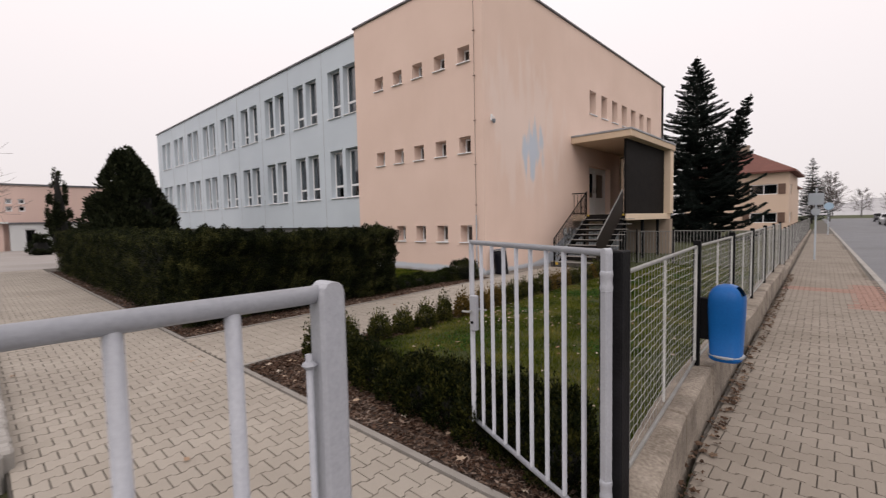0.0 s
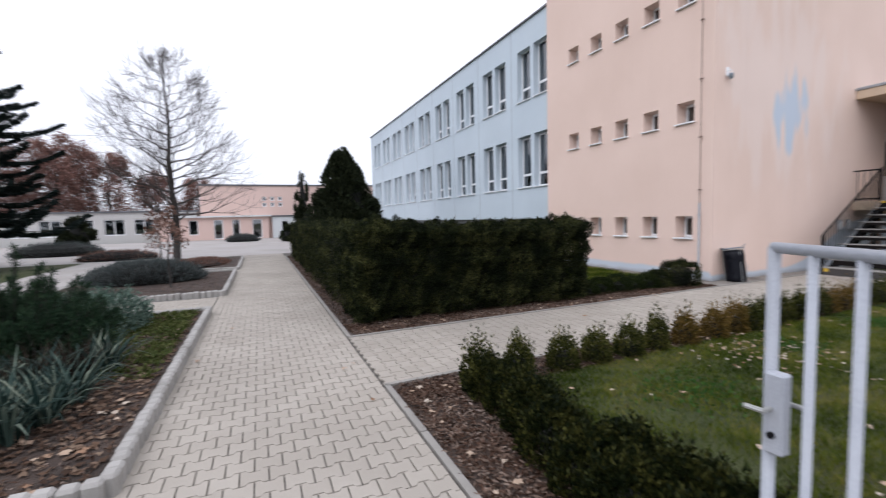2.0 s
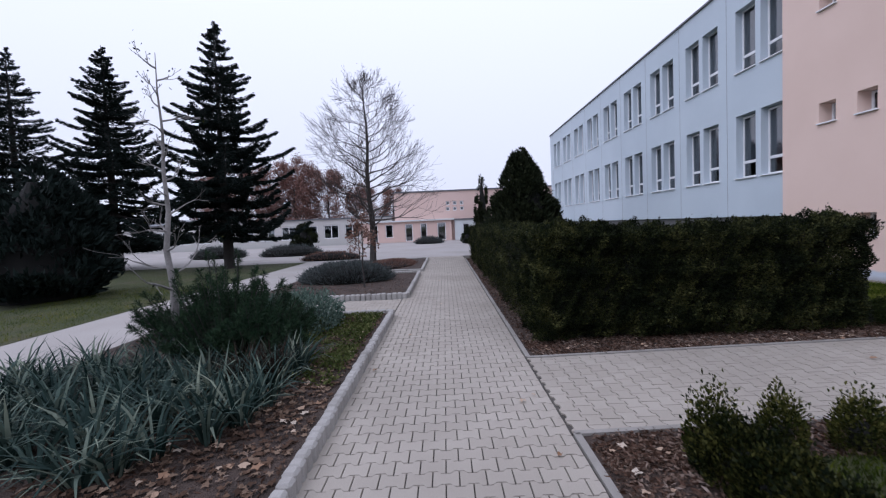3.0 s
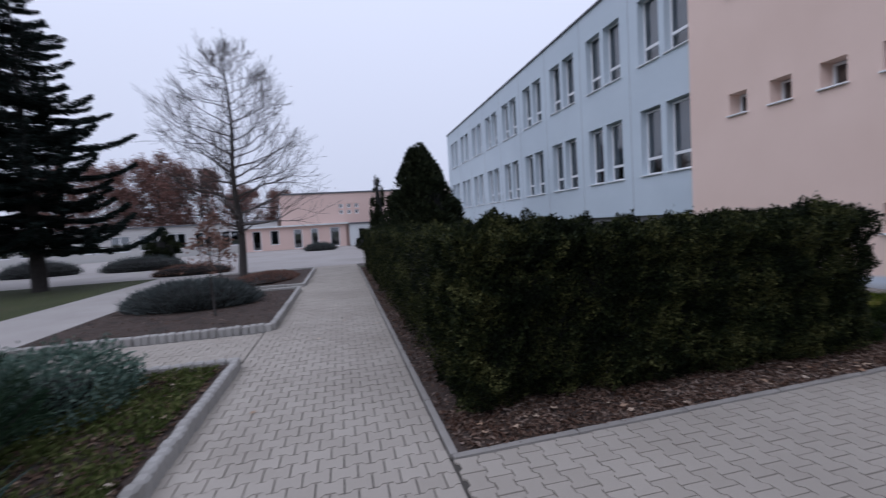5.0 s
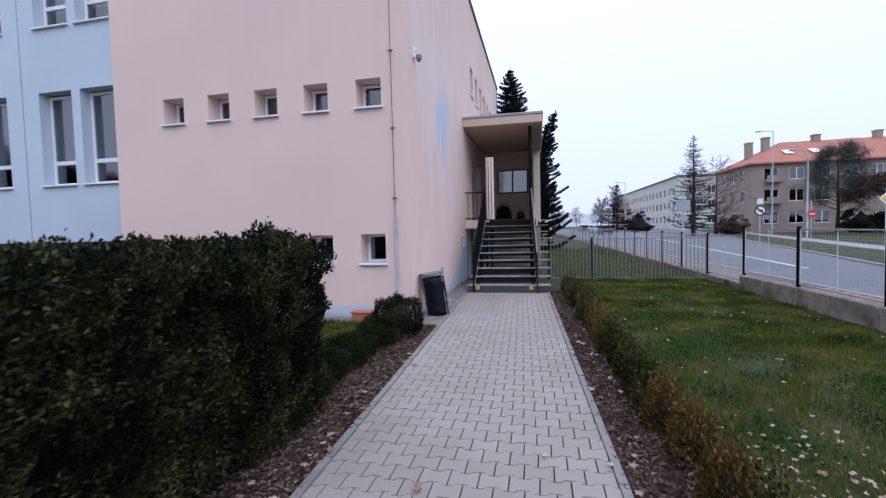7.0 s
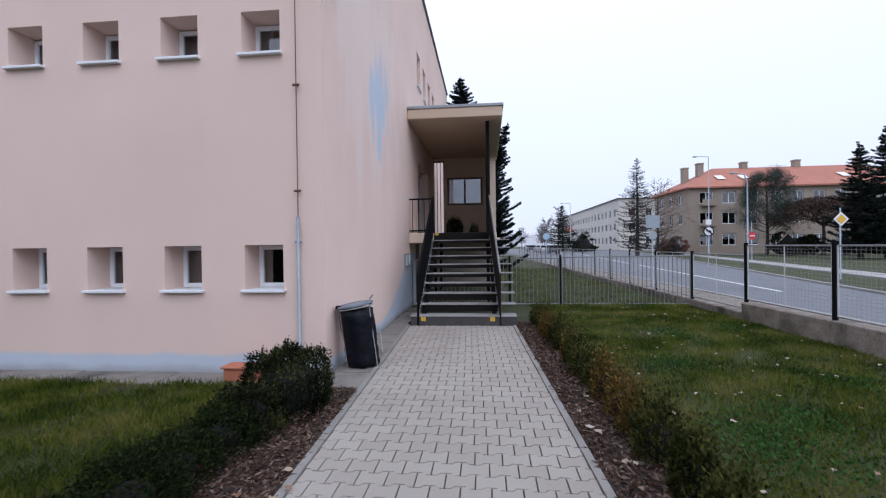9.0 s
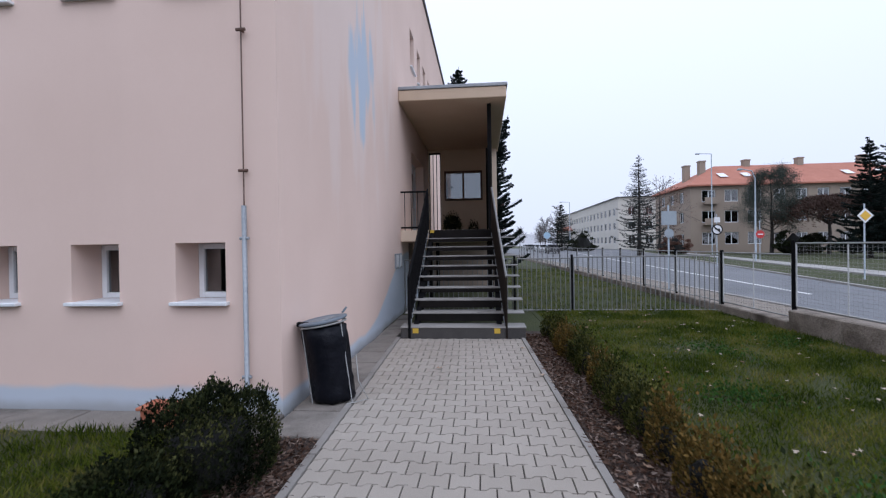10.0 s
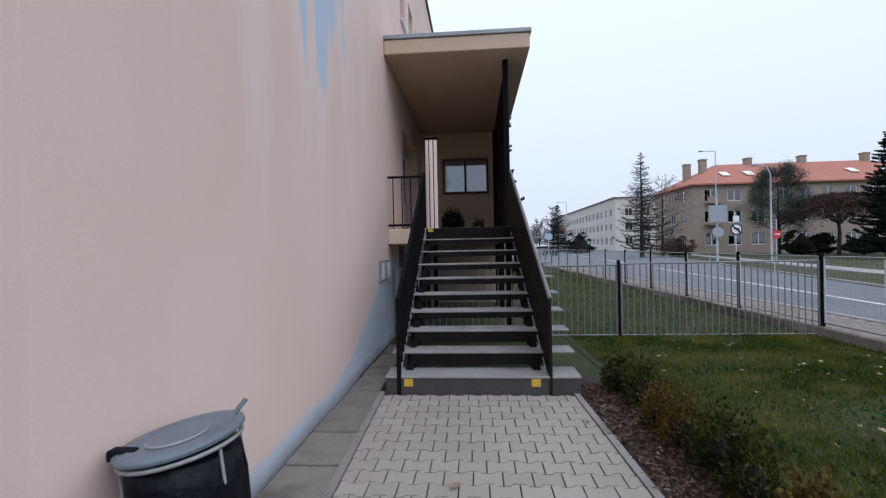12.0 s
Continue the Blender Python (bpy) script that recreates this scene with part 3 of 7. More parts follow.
edging("path_edging", [((side_e(2.2) + 0.03, 2.15), (side_e(NORTH) + 0.03, NORTH)), ((side_w(2.2) - 0.03, 2.15), (side_w(NORTH) - 0.03, NORTH)),
                       ((-4.91, 2.17), (-0.75, 2.17)), ((-6.85, 2.17), (-22.5, 2.17))])


# ---- school building ----
YS, XE, YG = 10.57, -7.66, 10.74
TOP, GTOP, YEND, XSEAM, XGEND = 8.97, 8.87, 27.6, -13.78, -40.1
small_x = [-12.62 + k * 1.0 for k in range(5)]
small_z = [(0.97, 1.49), (3.70, 4.19), (6.40, 6.87)]
holes_s = [(x, x + 0.465, a, b) for x in small_x for a, b in small_z]
holes_e = [(17.78 + k * 1.17, 18.42 + k * 1.17, 5.92, 6.88) for k in range(7)]
DOOR = (17.75, 19.95, 1.76, 3.78)
g = Geo()
wall_with_openings(g, lambda u, d, z: (u, YS + d, z), XSEAM, XE, -0.2, TOP, 0.42, holes_s)
solid("wall_south", g, PINK, "weathered pink rendered school wall with small deep windows", "wall", kind="structure")
g = Geo()
wall_with_openings(g, lambda u, d, z: (XE - d, u, z), YS + 0.42, YEND, -0.2, TOP, 0.42, [*holes_e, DOOR])
solid("wall_east", g, PINK, "pink rendered school wall with pale repainted patches and blue paint runs", "wall", kind="structure")
g = Geo().box(XSEAM, XE, YEND - 0.4, YEND - 0.002, -0.2, TOP - 0.002)
solid("wall_north", g, PINK, "plain pink rendered end wall", "wall", kind="structure")
g = Geo().box(XSEAM + 0.002, XSEAM + 0.3, YS + 0.43, YEND - 0.41, -0.2, TOP)
solid("wall_west", g, PINK, "plain pink rendered wall above the grey wing", "wall", kind="structure")
g = Geo().box(XSEAM - 0.05, XE + 0.06, YS - 0.06, YEND + 0.05, TOP + 0.001, TOP + 0.07, 0.01)
solid("roof_main", g, FLASH, "flat roof with a thin dark metal edge", "roof", kind="structure")

bays = [-15.93 - 2.88 * k for k in range(9)]
g_rows = [(2.69, 4.66), (6.0, 7.92)]
holes_g = [(x0 + o, x0 + o + 0.88, a, b) for x0 in bays for o in (0.0, 1.10) for a, b in g_rows]
g = Geo()
wall_with_openings(g, lambda u, d, z: (u, YG + d, z), XGEND, XSEAM, 1.47, GTOP, 0.4, holes_g)
solid("wall_grey_wing", g, GREY_WALL, "pale grey rendered classroom wing wall with paired tall windows", "wall", kind="structure")
g = Geo().box(XGEND + 0.1, XSEAM, YG + 0.1, YG + 0.4, -0.2, 1.468)
solid("plinth_grey_wing", g, material("dark_plinth", (0.10, 0.10, 0.10), (0.15, 0.15, 0.15), 0.9, 2, 50, 0.3), "dark recessed plinth under the grey wing", "plinth", kind="structure")
g = Geo().box(XGEND, XGEND + 0.4, YG + 0.402, YG + 9, -0.2, GTOP).box(XGEND + 0.4, XSEAM, YG + 8.6, YG + 9, -0.2, GTOP)
solid("wall_grey_back", g, GREY_WALL, "plain grey rendered back walls of the wing", "wall", kind="structure")
g = Geo().box(XGEND - 0.08, XSEAM - 0.06, YG - 0.07, YG + 9.05, GTOP + 0.001, GTOP + 0.075, 0.01)
solid("roof_grey_wing", g, FLASH, "flat roof with a thin dark metal edge on the grey wing", "roof", kind="structure")
g = Geo()
for z in (1.6, 5.2):
    g.box(XGEND + 0.45, XSEAM - 0.05, YG + 0.42, YG + 8.55, z - 0.2, z)
for z in (2.3, 5.3):
    g.box(XSEAM + 0.35, XE - 0.45, YS + 0.45, YEND - 0.45, z - 0.2, z)
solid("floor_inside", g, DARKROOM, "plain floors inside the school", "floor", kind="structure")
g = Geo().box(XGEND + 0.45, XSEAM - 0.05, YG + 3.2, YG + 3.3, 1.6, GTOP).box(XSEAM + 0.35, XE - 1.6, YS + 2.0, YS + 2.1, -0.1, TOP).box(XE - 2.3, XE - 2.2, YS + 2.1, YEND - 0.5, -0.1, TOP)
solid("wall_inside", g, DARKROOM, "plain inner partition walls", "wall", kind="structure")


# Added pale sheet that stands for sky reflected in the upper panes.
PANE_SHEET = material("pale_pane_sheet", (0.30, 0.32, 0.35), (0.38, 0.40, 0.43), 0.9, 1.2, 30, 0.2)


def window_set(name, place, w, h, label, transom=0.0, sill_out=0.06, depth=0.31, bar=0.055):
    """A window in its opening, built about its lower left corner: place(u, d, z)."""
    own = thing(name, place(0, 0, 0), label, "window", kind="structure")

    def slab(g, a, b, d0, d1, c, d):
        pts = [place(u, dd, z) for z in (c, d) for dd in (d0, d1) for u in (a, b)]
        lo = [min(p[i] for p in pts) for i in range(3)]
        hi = [max(p[i] for p in pts) for i in range(3)]
        return g.box(lo[0], hi[0], lo[1], hi[1], lo[2], hi[2], 0.004)
    g = Geo()
    slab(g, 0.004, bar, depth, depth + 0.06, 0.004, h - 0.004)
    slab(g, w - bar, w - 0.004, depth, depth + 0.06, 0.004, h - 0.004)
    slab(g, bar, w - bar, depth + 0.001, depth + 0.059, 0.004, bar)
    slab(g, bar, w - bar, depth + 0.001, depth + 0.059, h - bar, h - 0.004)
    rows = [(bar, h - bar)]
    if transom:
        slab(g, bar, w - bar, depth + 0.002, depth + 0.058, transom, transom + bar * 1.4)
        rows = [(bar, transom), (transom + bar * 1.4, h - bar)]
    part("window_frame", g, WHITE, own, "white plastic frame")
    for a, b in rows:
        pane = part("pane", slab(Geo(), bar, w - bar, depth + 0.025, depth + 0.033, a, b), GLASS, own)
        pane.visible_shadow = False
    if transom:
        part("pane_sheet", slab(Geo(), 0.01, w - 0.01, depth + 0.16, depth + 0.17, transom, h - 0.01), PANE_SHEET, own, "added pale sheet lightening the upper pane")
    part("window_sill", slab(Geo(), -0.03, w + 0.03, -sill_out, depth, -0.028, 0.003), WHITE, own, "white metal sill")
    return own


first = window_set("window_1", lambda u, d, z: (small_x[0] + u, YS + d, small_z[0][0] + z), 0.465, 0.52, "small square white window set deep in pink render")
for k, x in enumerate(small_x):
    if k:
        copy_thing(first, pose(x, YS, small_z[0][0]))
first = window_set("window_2", lambda u, d, z: (small_x[0] + u, YS + d, small_z[1][0] + z), 0.465, 0.48, "small square white window set deep in pink render")
for k, x in enumerate(small_x):
    for r in (1, 2):
        if k or r == 2:
            copy_thing(first, pose(x, YS, small_z[r][0]))
first = window_set("window_3", lambda u, d, z: (bays[0] + u, YG + d, g_rows[0][0] + z), 0.88, 1.94, "tall white two-part window in the grey wing", transom=0.46, depth=0.21, bar=0.06)
for x0 in bays:
    for o in (0.0, 1.10):
        for a, b in g_rows:
            if (x0, o, a) != (bays[0], 0.0, g_rows[0][0]):
                copy_thing(first, pose(x0 + o, YG, a))
first = window_set("window_4", lambda u, d, z: (XE - d, 17.78 + u, 5.92 + z), 0.64, 0.96, "narrow upright window high in the pink wall")
for k in range(1, 7):
    copy_thing(first, pose(XE, 17.78 + 1.17 * k, 5.92))
for x0 in bays:
    solid("trim", Geo().box(x0 - 0.452, x0 - 0.44, YG - 0.003, YG + 0.01, 1.48, GTOP - 0.01), FLASH, "thin dark panel joint in the grey wall", "panel joint", kind="structure")

# entrance door
door = thing("door_1", (XE, DOOR[0], DOOR[2]), "white double entrance door with glass panes in a brown recess", "door", kind="structure")
g = Geo()
for a, b in ((0.0, 0.08), (1.06, 1.14), (2.12, 2.2)):
    g.box(XE - 0.32, XE - 0.24, DOOR[0] + a + 0.002, DOOR[0] + b - 0.002, DOOR[2], DOOR[3] - 0.002, 0.005)
g.box(XE - 0.318, XE - 0.242, DOOR[0] + 0.08, DOOR[1] - 0.08, DOOR[3] - 0.12, DOOR[3] - 0.003, 0.005)
part("door_frame", g, WHITE, door)
for a in (0.09, 1.15):
    y0 = DOOR[0] + a
    g = Geo().box(XE - 0.3, XE - 0.26, y0, y0 + 0.12, DOOR[2] + 0.01, DOOR[3] - 0.13, 0.004).box(XE - 0.3, XE - 0.26, y0 + 0.84, y0 + 0.96, DOOR[2] + 0.01, DOOR[3] - 0.13, 0.004)
    g.box(XE - 0.299, XE - 0.261, y0 + 0.12, y0 + 0.84, DOOR[2] + 0.01, DOOR[2] + 0.75, 0.004).box(XE - 0.299, XE - 0.261, y0 + 0.12, y0 + 0.84, DOOR[3] - 0.25, DOOR[3] - 0.13, 0.004)
    leaf = part("door_leaf", g, WHITE, door)
    part("pane", Geo().box(XE - 0.285, XE - 0.275, y0 + 0.12, y0 + 0.84, DOOR[2] + 0.75, DOOR[3] - 0.25), GLASS, leaf)
    part("door_handle", Geo().tube([(XE - 0.24, y0 + (0.9 if a < 1 else 0.06), DOOR[2] + 0.95), (XE - 0.24, y0 + (0.9 if a < 1 else 0.06), DOOR[2] + 1.15)], 0.012, 6), BLACK, leaf)

# canopy, landing, end wall
CX, CY0, CY1, CZ = -5.39, 16.12, 21.5, 4.795
END = 21.0
LAND, LX = 1.76, -5.56
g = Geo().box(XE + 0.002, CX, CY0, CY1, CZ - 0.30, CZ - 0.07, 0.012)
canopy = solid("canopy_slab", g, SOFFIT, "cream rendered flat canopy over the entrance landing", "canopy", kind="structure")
g = Geo().box(XE + 0.003, CX + 0.025, CY0 - 0.025, CY1 + 0.02, CZ - 0.068, CZ, 0.008)
solid("canopy_flashing", g, ZINC, "pale zinc edge on the entrance canopy", "flashing", kind="structure")
g = Geo().box(XE + 0.002, LX, CY0 + 0.03, CY1 - 0.02, LAND - 0.24, LAND, 0.01)
solid("landing_slab", g, CREAM, "raised concrete entrance landing", "landing", kind="structure")
g = Geo()
wall_with_openings(g, lambda u, d, z: (u, END + d, z), XE + 0.003, CX - 0.06, LAND + 0.002, CZ - 0.302, 0.45, [(-7.62, -7.24, 1.8, 4.44)])
solid("wall_landing", g, CREAM, "cream rendered end wall of the entrance landing with a barred gap", "wall", kind="structure")
# TAN instead of the pale end-wall colour puts the under-landing shade into the wall.
solid("wall_under_landing", Geo().box(XE + 0.003, CX - 0.07, END + 0.002, END + 0.4, -0.13, LAND - 0.242), TAN, "rendered wall under the end of the landing, browned and darkened for its shade", "wall", kind="structure")
grille = thing("grille", (-7.41, END + 0.02, 1.8), "tall black barred grille in the landing wall gap", "grille")
for k in range(4):
    part("bar", Geo().tube([(-7.6 + k * 0.115, END + 0.02, 1.8), (-7.6 + k * 0.115, END + 0.02, 4.40)], 0.013, 6), BLACK, grille)
part("rail", Geo().box(-7.62, -7.24, END + 0.005, END + 0.035, 4.36, 4.41, 0.004), BLACK, grille)
part("rail", Geo().box(-7.62, -7.24, END + 0.005, END + 0.035, 1.82, 1.86, 0.004), BLACK, grille)
SX = -5.72
screen = thing("wind_screen", (SX, 18.8, LAND), "tall dark brown ribbed sheet screen beside the entrance landing", "screen")
g = Geo().box(SX - 0.02, SX + 0.015, 16.5, END - 0.02, LAND - 0.16, CZ - 0.30, 0.004)
part("sheet", g, BROWN_STEEL, screen)
for k in range(20):
    y = 16.53 + k * 0.22
    part("rib", Geo().box(SX + 0.0155, SX + 0.02, y, y + 0.16, LAND - 0.15, CZ - 0.31, 0.003), BROWN_STEEL, screen)
for y in (16.52, END - 0.12):
    part("post", Geo().box(SX - 0.07, SX - 0.021, y, y + 0.05, LAND, CZ - 0.30, 0.004), BLACK, screen)
for y in (16.5, 18.4, 20.3):
    for x in (-5.75, -7.3):
        g = Geo().box(x - 0.05, x + 0.05, y - 0.05, y + 0.05, -0.13, LAND - 0.24, 0.006)
        solid("landing_post", g, BLACK, "black steel post under the entrance landing", "post", "posts under the landing", base=(x, y, -0.13))
g = Geo().box(XE - 0.02, XE + 0.006, 17.1, 17.7, 0.0, 1.5)
solid("wall_basement_door", g, BROWN_WOOD, "brown basement door under the landing", "door", kind="structure")

# notice board
board = thing("notice_board", (-6.5, END - 0.03, 3.3), "glazed notice board with dark wooden frame on cream wall", "notice board")
part("backing", Geo().box(-7.1, -5.93, END - 0.045, END - 0.006, 2.88, 3.78), NOTICE, board)
g = Geo()
for a, b, c, d in ((-7.12, -7.06, 2.86, 3.8), (-5.97, -5.91, 2.86, 3.8), (-6.545, -6.485, 2.92, 3.74), (-7.06, -5.97, 2.86, 2.92), (-7.06, -5.97, 3.74, 3.8)):
    g.box(a, b, END - 0.08, END - 0.046, c, d, 0.005)
part("board_frame", g, BROWN_WOOD, board, "dark wooden frame")
for a, b in ((-7.06, -6.545), (-6.485, -5.97)):
    part("pane", Geo().box(a, b, END - 0.07, END - 0.064, 2.92, 3.74), GLASS, board)

# stairs
RISE, RUN, Y0 = LAND / 10, 0.274, 13.66
stairs = thing("outdoor_stairs", (-6.28, Y0, 0), "open steel stairs with pale concrete treads up to the landing", "stairs")
for k in range(9):
    y, z = Y0 + RUN * k, RISE * (k + 1)
    if k == 0:
        g = Geo().box(-7.22, -5.28, y - 0.012, y + 0.36, z - 0.022, z, 0.006)
        part("base_block", Geo().box(-7.21, -5.29, y, y + 0.34, -0.13, z - 0.0225, 0.008), STEP_DARK, stairs, "dark weathered concrete block")
    else:
        g = Geo().box(-7.20, -5.28, y, y + 0.30, z - 0.02, z, 0.005)
    tr = part("tread", g, TREAD, stairs)
    if k == 0:
        for x in (-6.98, -5.72):
            part("marking", Geo().box(x - 0.045, x + 0.045, y - 0.006, y - 0.001, z - 0.1, z - 0.024), YELLOW, tr, "yellow edge marking")
    elif k < 3:
        part("riser_plate", Geo().box(-7.0, -5.6, y + 0.008, y + 0.028, z - 0.135, z - 0.021), BROWN_STEEL, stairs)
g = Geo().box(-7.05, -5.6, Y0 + RUN * 9, Y0 + RUN * 9 + 0.04, LAND - 0.22, LAND - 0.002, 0.005)
part("top_riser", g, BROWN_STEEL, stairs)
for k in range(3, 9):
    y, z = Y0 + RUN * k, RISE * (k + 1)
    part("nosing", Geo().box(-7.0, -5.6, y + 0.006, y + 0.024, z - 0.085, z - 0.021), BROWN_STEEL, stairs, "dark steel angle")
for x in (-6.98, -5.66):
    part("marking", Geo().box(x - 0.04, x + 0.04, Y0 + RUN * 9 - 0.006, Y0 + RUN * 9 - 0.001, LAND - 0.06, LAND - 0.005), YELLOW, stairs)
for x in (-7.0, -5.68):
    g = Geo()
    ya, yb = Y0 + 0.1, Y0 + RUN * 9
    sec = [(ya, -0.02), (ya + 0.12, -0.02), (yb, LAND - 0.34), (yb, LAND - 0.08), (ya, 0.1)]
    g.add([(x - 0.04, y, z) for y, z in sec] + [(x + 0.04, y, z) for y, z in sec], [(0, 1, 2, 3, 4), (5, 6, 7, 8, 9)] + [(i, (i + 1) % 5, 5 + (i + 1) % 5, 5 + i) for i in range(5)])
    part("stringer", g, BLACK, stairs)
ya, yb = Y0 - 0.02, Y0 + RUN * 9 + 0.08
slope = LAND / (RUN * 10)
lo = lambda y: 0.14 + (y - Y0) * slope * 0.97
hi = lambda y: 0.93 + (LAND + 0.86 - 0.93) * (y - ya) / (yb - ya)
lean_x = lambda y: -0.15 * (y - ya) / (yb - ya)
# sheet balustrade on the lawn side
x = -5.575
sec = [(ya, 0.0), (ya + 0.05, 0.0), (ya + 0.05, lo(ya)), (yb, lo(yb)), (yb, hi(yb)), (ya, hi(ya))]
n = len(sec)
g = Geo().add([(x + lean_x(y) - 0.012, y, z) for y, z in sec] + [(x + lean_x(y) + 0.012, y, z) for y, z in sec], [tuple(range(n)), tuple(range(n, 2 * n))] + [(i, (i + 1) % n, n + (i + 1) % n, n + i) for i in range(n)])
side_panel = part("balustrade_panel", g, BALUSTRADE, stairs, "dark sheet balustrade")
part("handrail", Geo().tube([(x, ya, hi(ya) + 0.01), (x + lean_x(yb), yb, hi(yb) + 0.01)], 0.02, 8), BAR_STEEL, side_panel, "worn steel handrail", smooth=True)
part("edge_strip", Geo().tube([(x - 0.02, ya + 0.05, lo(ya)), (x - 0.02 + lean_x(yb), yb, lo(yb))], 0.008, 6), ZINC, side_panel)
# barred balustrade on the wall side
x = -7.075
barred = part("barred_balustrade", Geo().tube([(x, ya, hi(ya) + 0.01), (x, yb, hi(yb) + 0.01)], 0.02, 8), BLACK, stairs, "dark steel balustrade of upright bars")
part("post", Geo().box(x - 0.02, x + 0.02, ya, ya + 0.04, 0.0, hi(ya), 0.004), BLACK, barred)
part("post", Geo().box(x - 0.02, x + 0.02, yb - 0.04, yb, lo(yb), hi(yb), 0.004), BLACK, barred)
part("bottom_rail", Geo().tube([(x, ya + 0.03, lo(ya) + 0.02), (x, yb, lo(yb) + 0.02)], 0.012, 6), ZINC, barred, smooth=True)
for k in range(1, 24):
    y = ya + (yb - ya) * k / 24
    part("bar", Geo().box(x - 0.008, x + 0.008, y - 0.011, y + 0.011, lo(y) + 0.01, hi(y) + 0.005), BLACK, barred)
guard = thing("landing_guard", (-7.35, CY0 + 0.06, LAND), "short black barred guard rail at the landing edge", "railing")
for z in (LAND + 0.06, LAND + 0.82):
    part("rail", Geo().box(XE + 0.004, -7.09, CY0 + 0.05, CY0 + 0.08, z - 0.018, z + 0.018, 0.004), BLACK, guard)
for k in range(4):
    x = XE + 0.09 + k * 0.14
    part("bar", Geo().tube([(x, CY0 + 0.065, LAND), (x, CY0 + 0.065, LAND + 0.81)], 0.009, 6), BLACK, guard)


# ---- street fence ----
FENCE_Y = [2.16] + [4.42 + 1.988 * k for k in range(25)]
WALL_TOP = lambda y: 0.33 if y < 14.37 else 0.15
low = thing("fence_wall", (0, 0, 0), "low weathered concrete wall carrying the street fence", "wall", kind="structure")
for a, b in zip([2.16, *FENCE_Y[1:]], FENCE_Y[1:]):
    for s in range(2):
        y0, y1 = a + (b - a) * s / 2, a + (b - a) * (s + 1) / 2
        zt = WALL_TOP((y0 + y1) / 2)
        gg = Geo().box(-0.09, 0.135, y0 + 0.002, y1 - 0.002, -0.2, zt, 0.018)
        gg.v = [(x + fence_x(y) + 0.02 * math.sin(5 * y + 9 * z), y, z + (0.008 * math.sin(7 * y + 20 * x) if z > 0 else 0)) for x, y, z in gg.v]
        part("wall_block", gg, WALL_CONC, low)


street_fence = thing("street_fence", (fence_x(2.16), 2.16, 0), "wire mesh fence panels between black posts on the low wall", "fence")


def mesh_panel(y0, y1, fine):
    """A framed wire panel between two posts of the street fence."""
    z0, z1 = WALL_TOP((y0 + y1) / 2) + 0.05, WALL_TOP((y0 + y1) / 2) + 1.05
    fx = fence_x
    a, b = y0 + 0.05, y1 - 0.05
    g = Geo()
    for p, q in (((a, z0), (b, z0)), ((a, z1), (b, z1)), ((a, z0), (a, z1)), ((b, z0), (b, z1))):
        g.tube([(fx(p[0]), p[0], p[1]), (fx(q[0]), q[0], q[1])], 0.012, 6)
    m_ = (a + b) / 2
    g.tube([(fx(m_), m_, z0), (fx(m_), m_, z1)], 0.009, 6)
    own = part("panel_frame", g, WIRE, street_fence, "pale tube frame", smooth=True)
    g = Geo()
    n = 19 if fine else 12
    m = 28 if fine else 6
    for k in range(1, n):
        z = z0 + (z1 - z0) * k / n
        sag = 0.006 * math.sin(k * 1.7)
        pts = [(fx(a + (b - a) * t / m), a + (b - a) * t / m, z + (0.0038 if t % 2 else -0.0038) * (1 if k % 2 else -1) + sag * math.sin(math.pi * t / m)) for t in range(m + 1)]
        g.tube(pts, 0.0019 if fine else 0.003, 3, False)
    n = 26 if fine else 10
    for k in range(1, n):
        y = a + (b - a) * k / n
        g.tube([(fx(y), y, z0), (fx(y), y, z1)], 0.0014 if fine else 0.002, 3, False)
    part("wire_mesh", g, WIRE, own, "thin zigzag wire mesh")


for k, y in enumerate(FENCE_Y):
    w = 0.052 if k == 0 else 0.028
    zt = 1.5 if k == 0 else WALL_TOP(y) + 1.1
    px, y = (-0.508, 2.098) if k == 0 else (fence_x(y), y)
    gg = Geo().box(px - w, px + w, y - w, y + w, 0.0 if k == 0 else WALL_TOP(y) - 0.05, zt, 0.006)
    part("post", gg, POST_BLACK if k == 0 else BLACK, street_fence, "thick black gate post with worn paint" if k == 0 else "")
for k, (a, b) in enumerate(zip(FENCE_Y, FENCE_Y[1:])):
    mesh_panel(a, b, k < 8)


# ---- gates ----
def square_tube(g, c, d, half, z0, z1):
    """An upright square steel tube with a rounded cap, turned to the direction d."""
    d = Vector((d[0], d[1], 0)).normalized()
    e = Vector((-d.y, d.x, 0))
    rows = [(z0, 1.0), (z1 - 0.022, 1.0), (z1 - 0.009, 0.86), (z1 - 0.002, 0.55), (z1, 0.2)]
    b = half * 0.72
    ring = [(half, -b), (half, b), (b, half), (-b, half), (-half, b), (-half, -b), (-b, -half), (b, -half)]
    n = len(ring)
    vs = [(c[0] + d.x * u * f + e.x * v, c[1] + d.y * u * f + e.y * v, z) for z, f in rows for u, v in ring]
    fs = [(i * n + k, i * n + (k + 1) % n, (i + 1) * n + (k + 1) % n, (i + 1) * n + k) for i in range(len(rows) - 1) for k in range(n)]
    return g.add(vs, fs + [tuple(range(n)), tuple(range((len(rows) - 1) * n, len(rows) * n))])


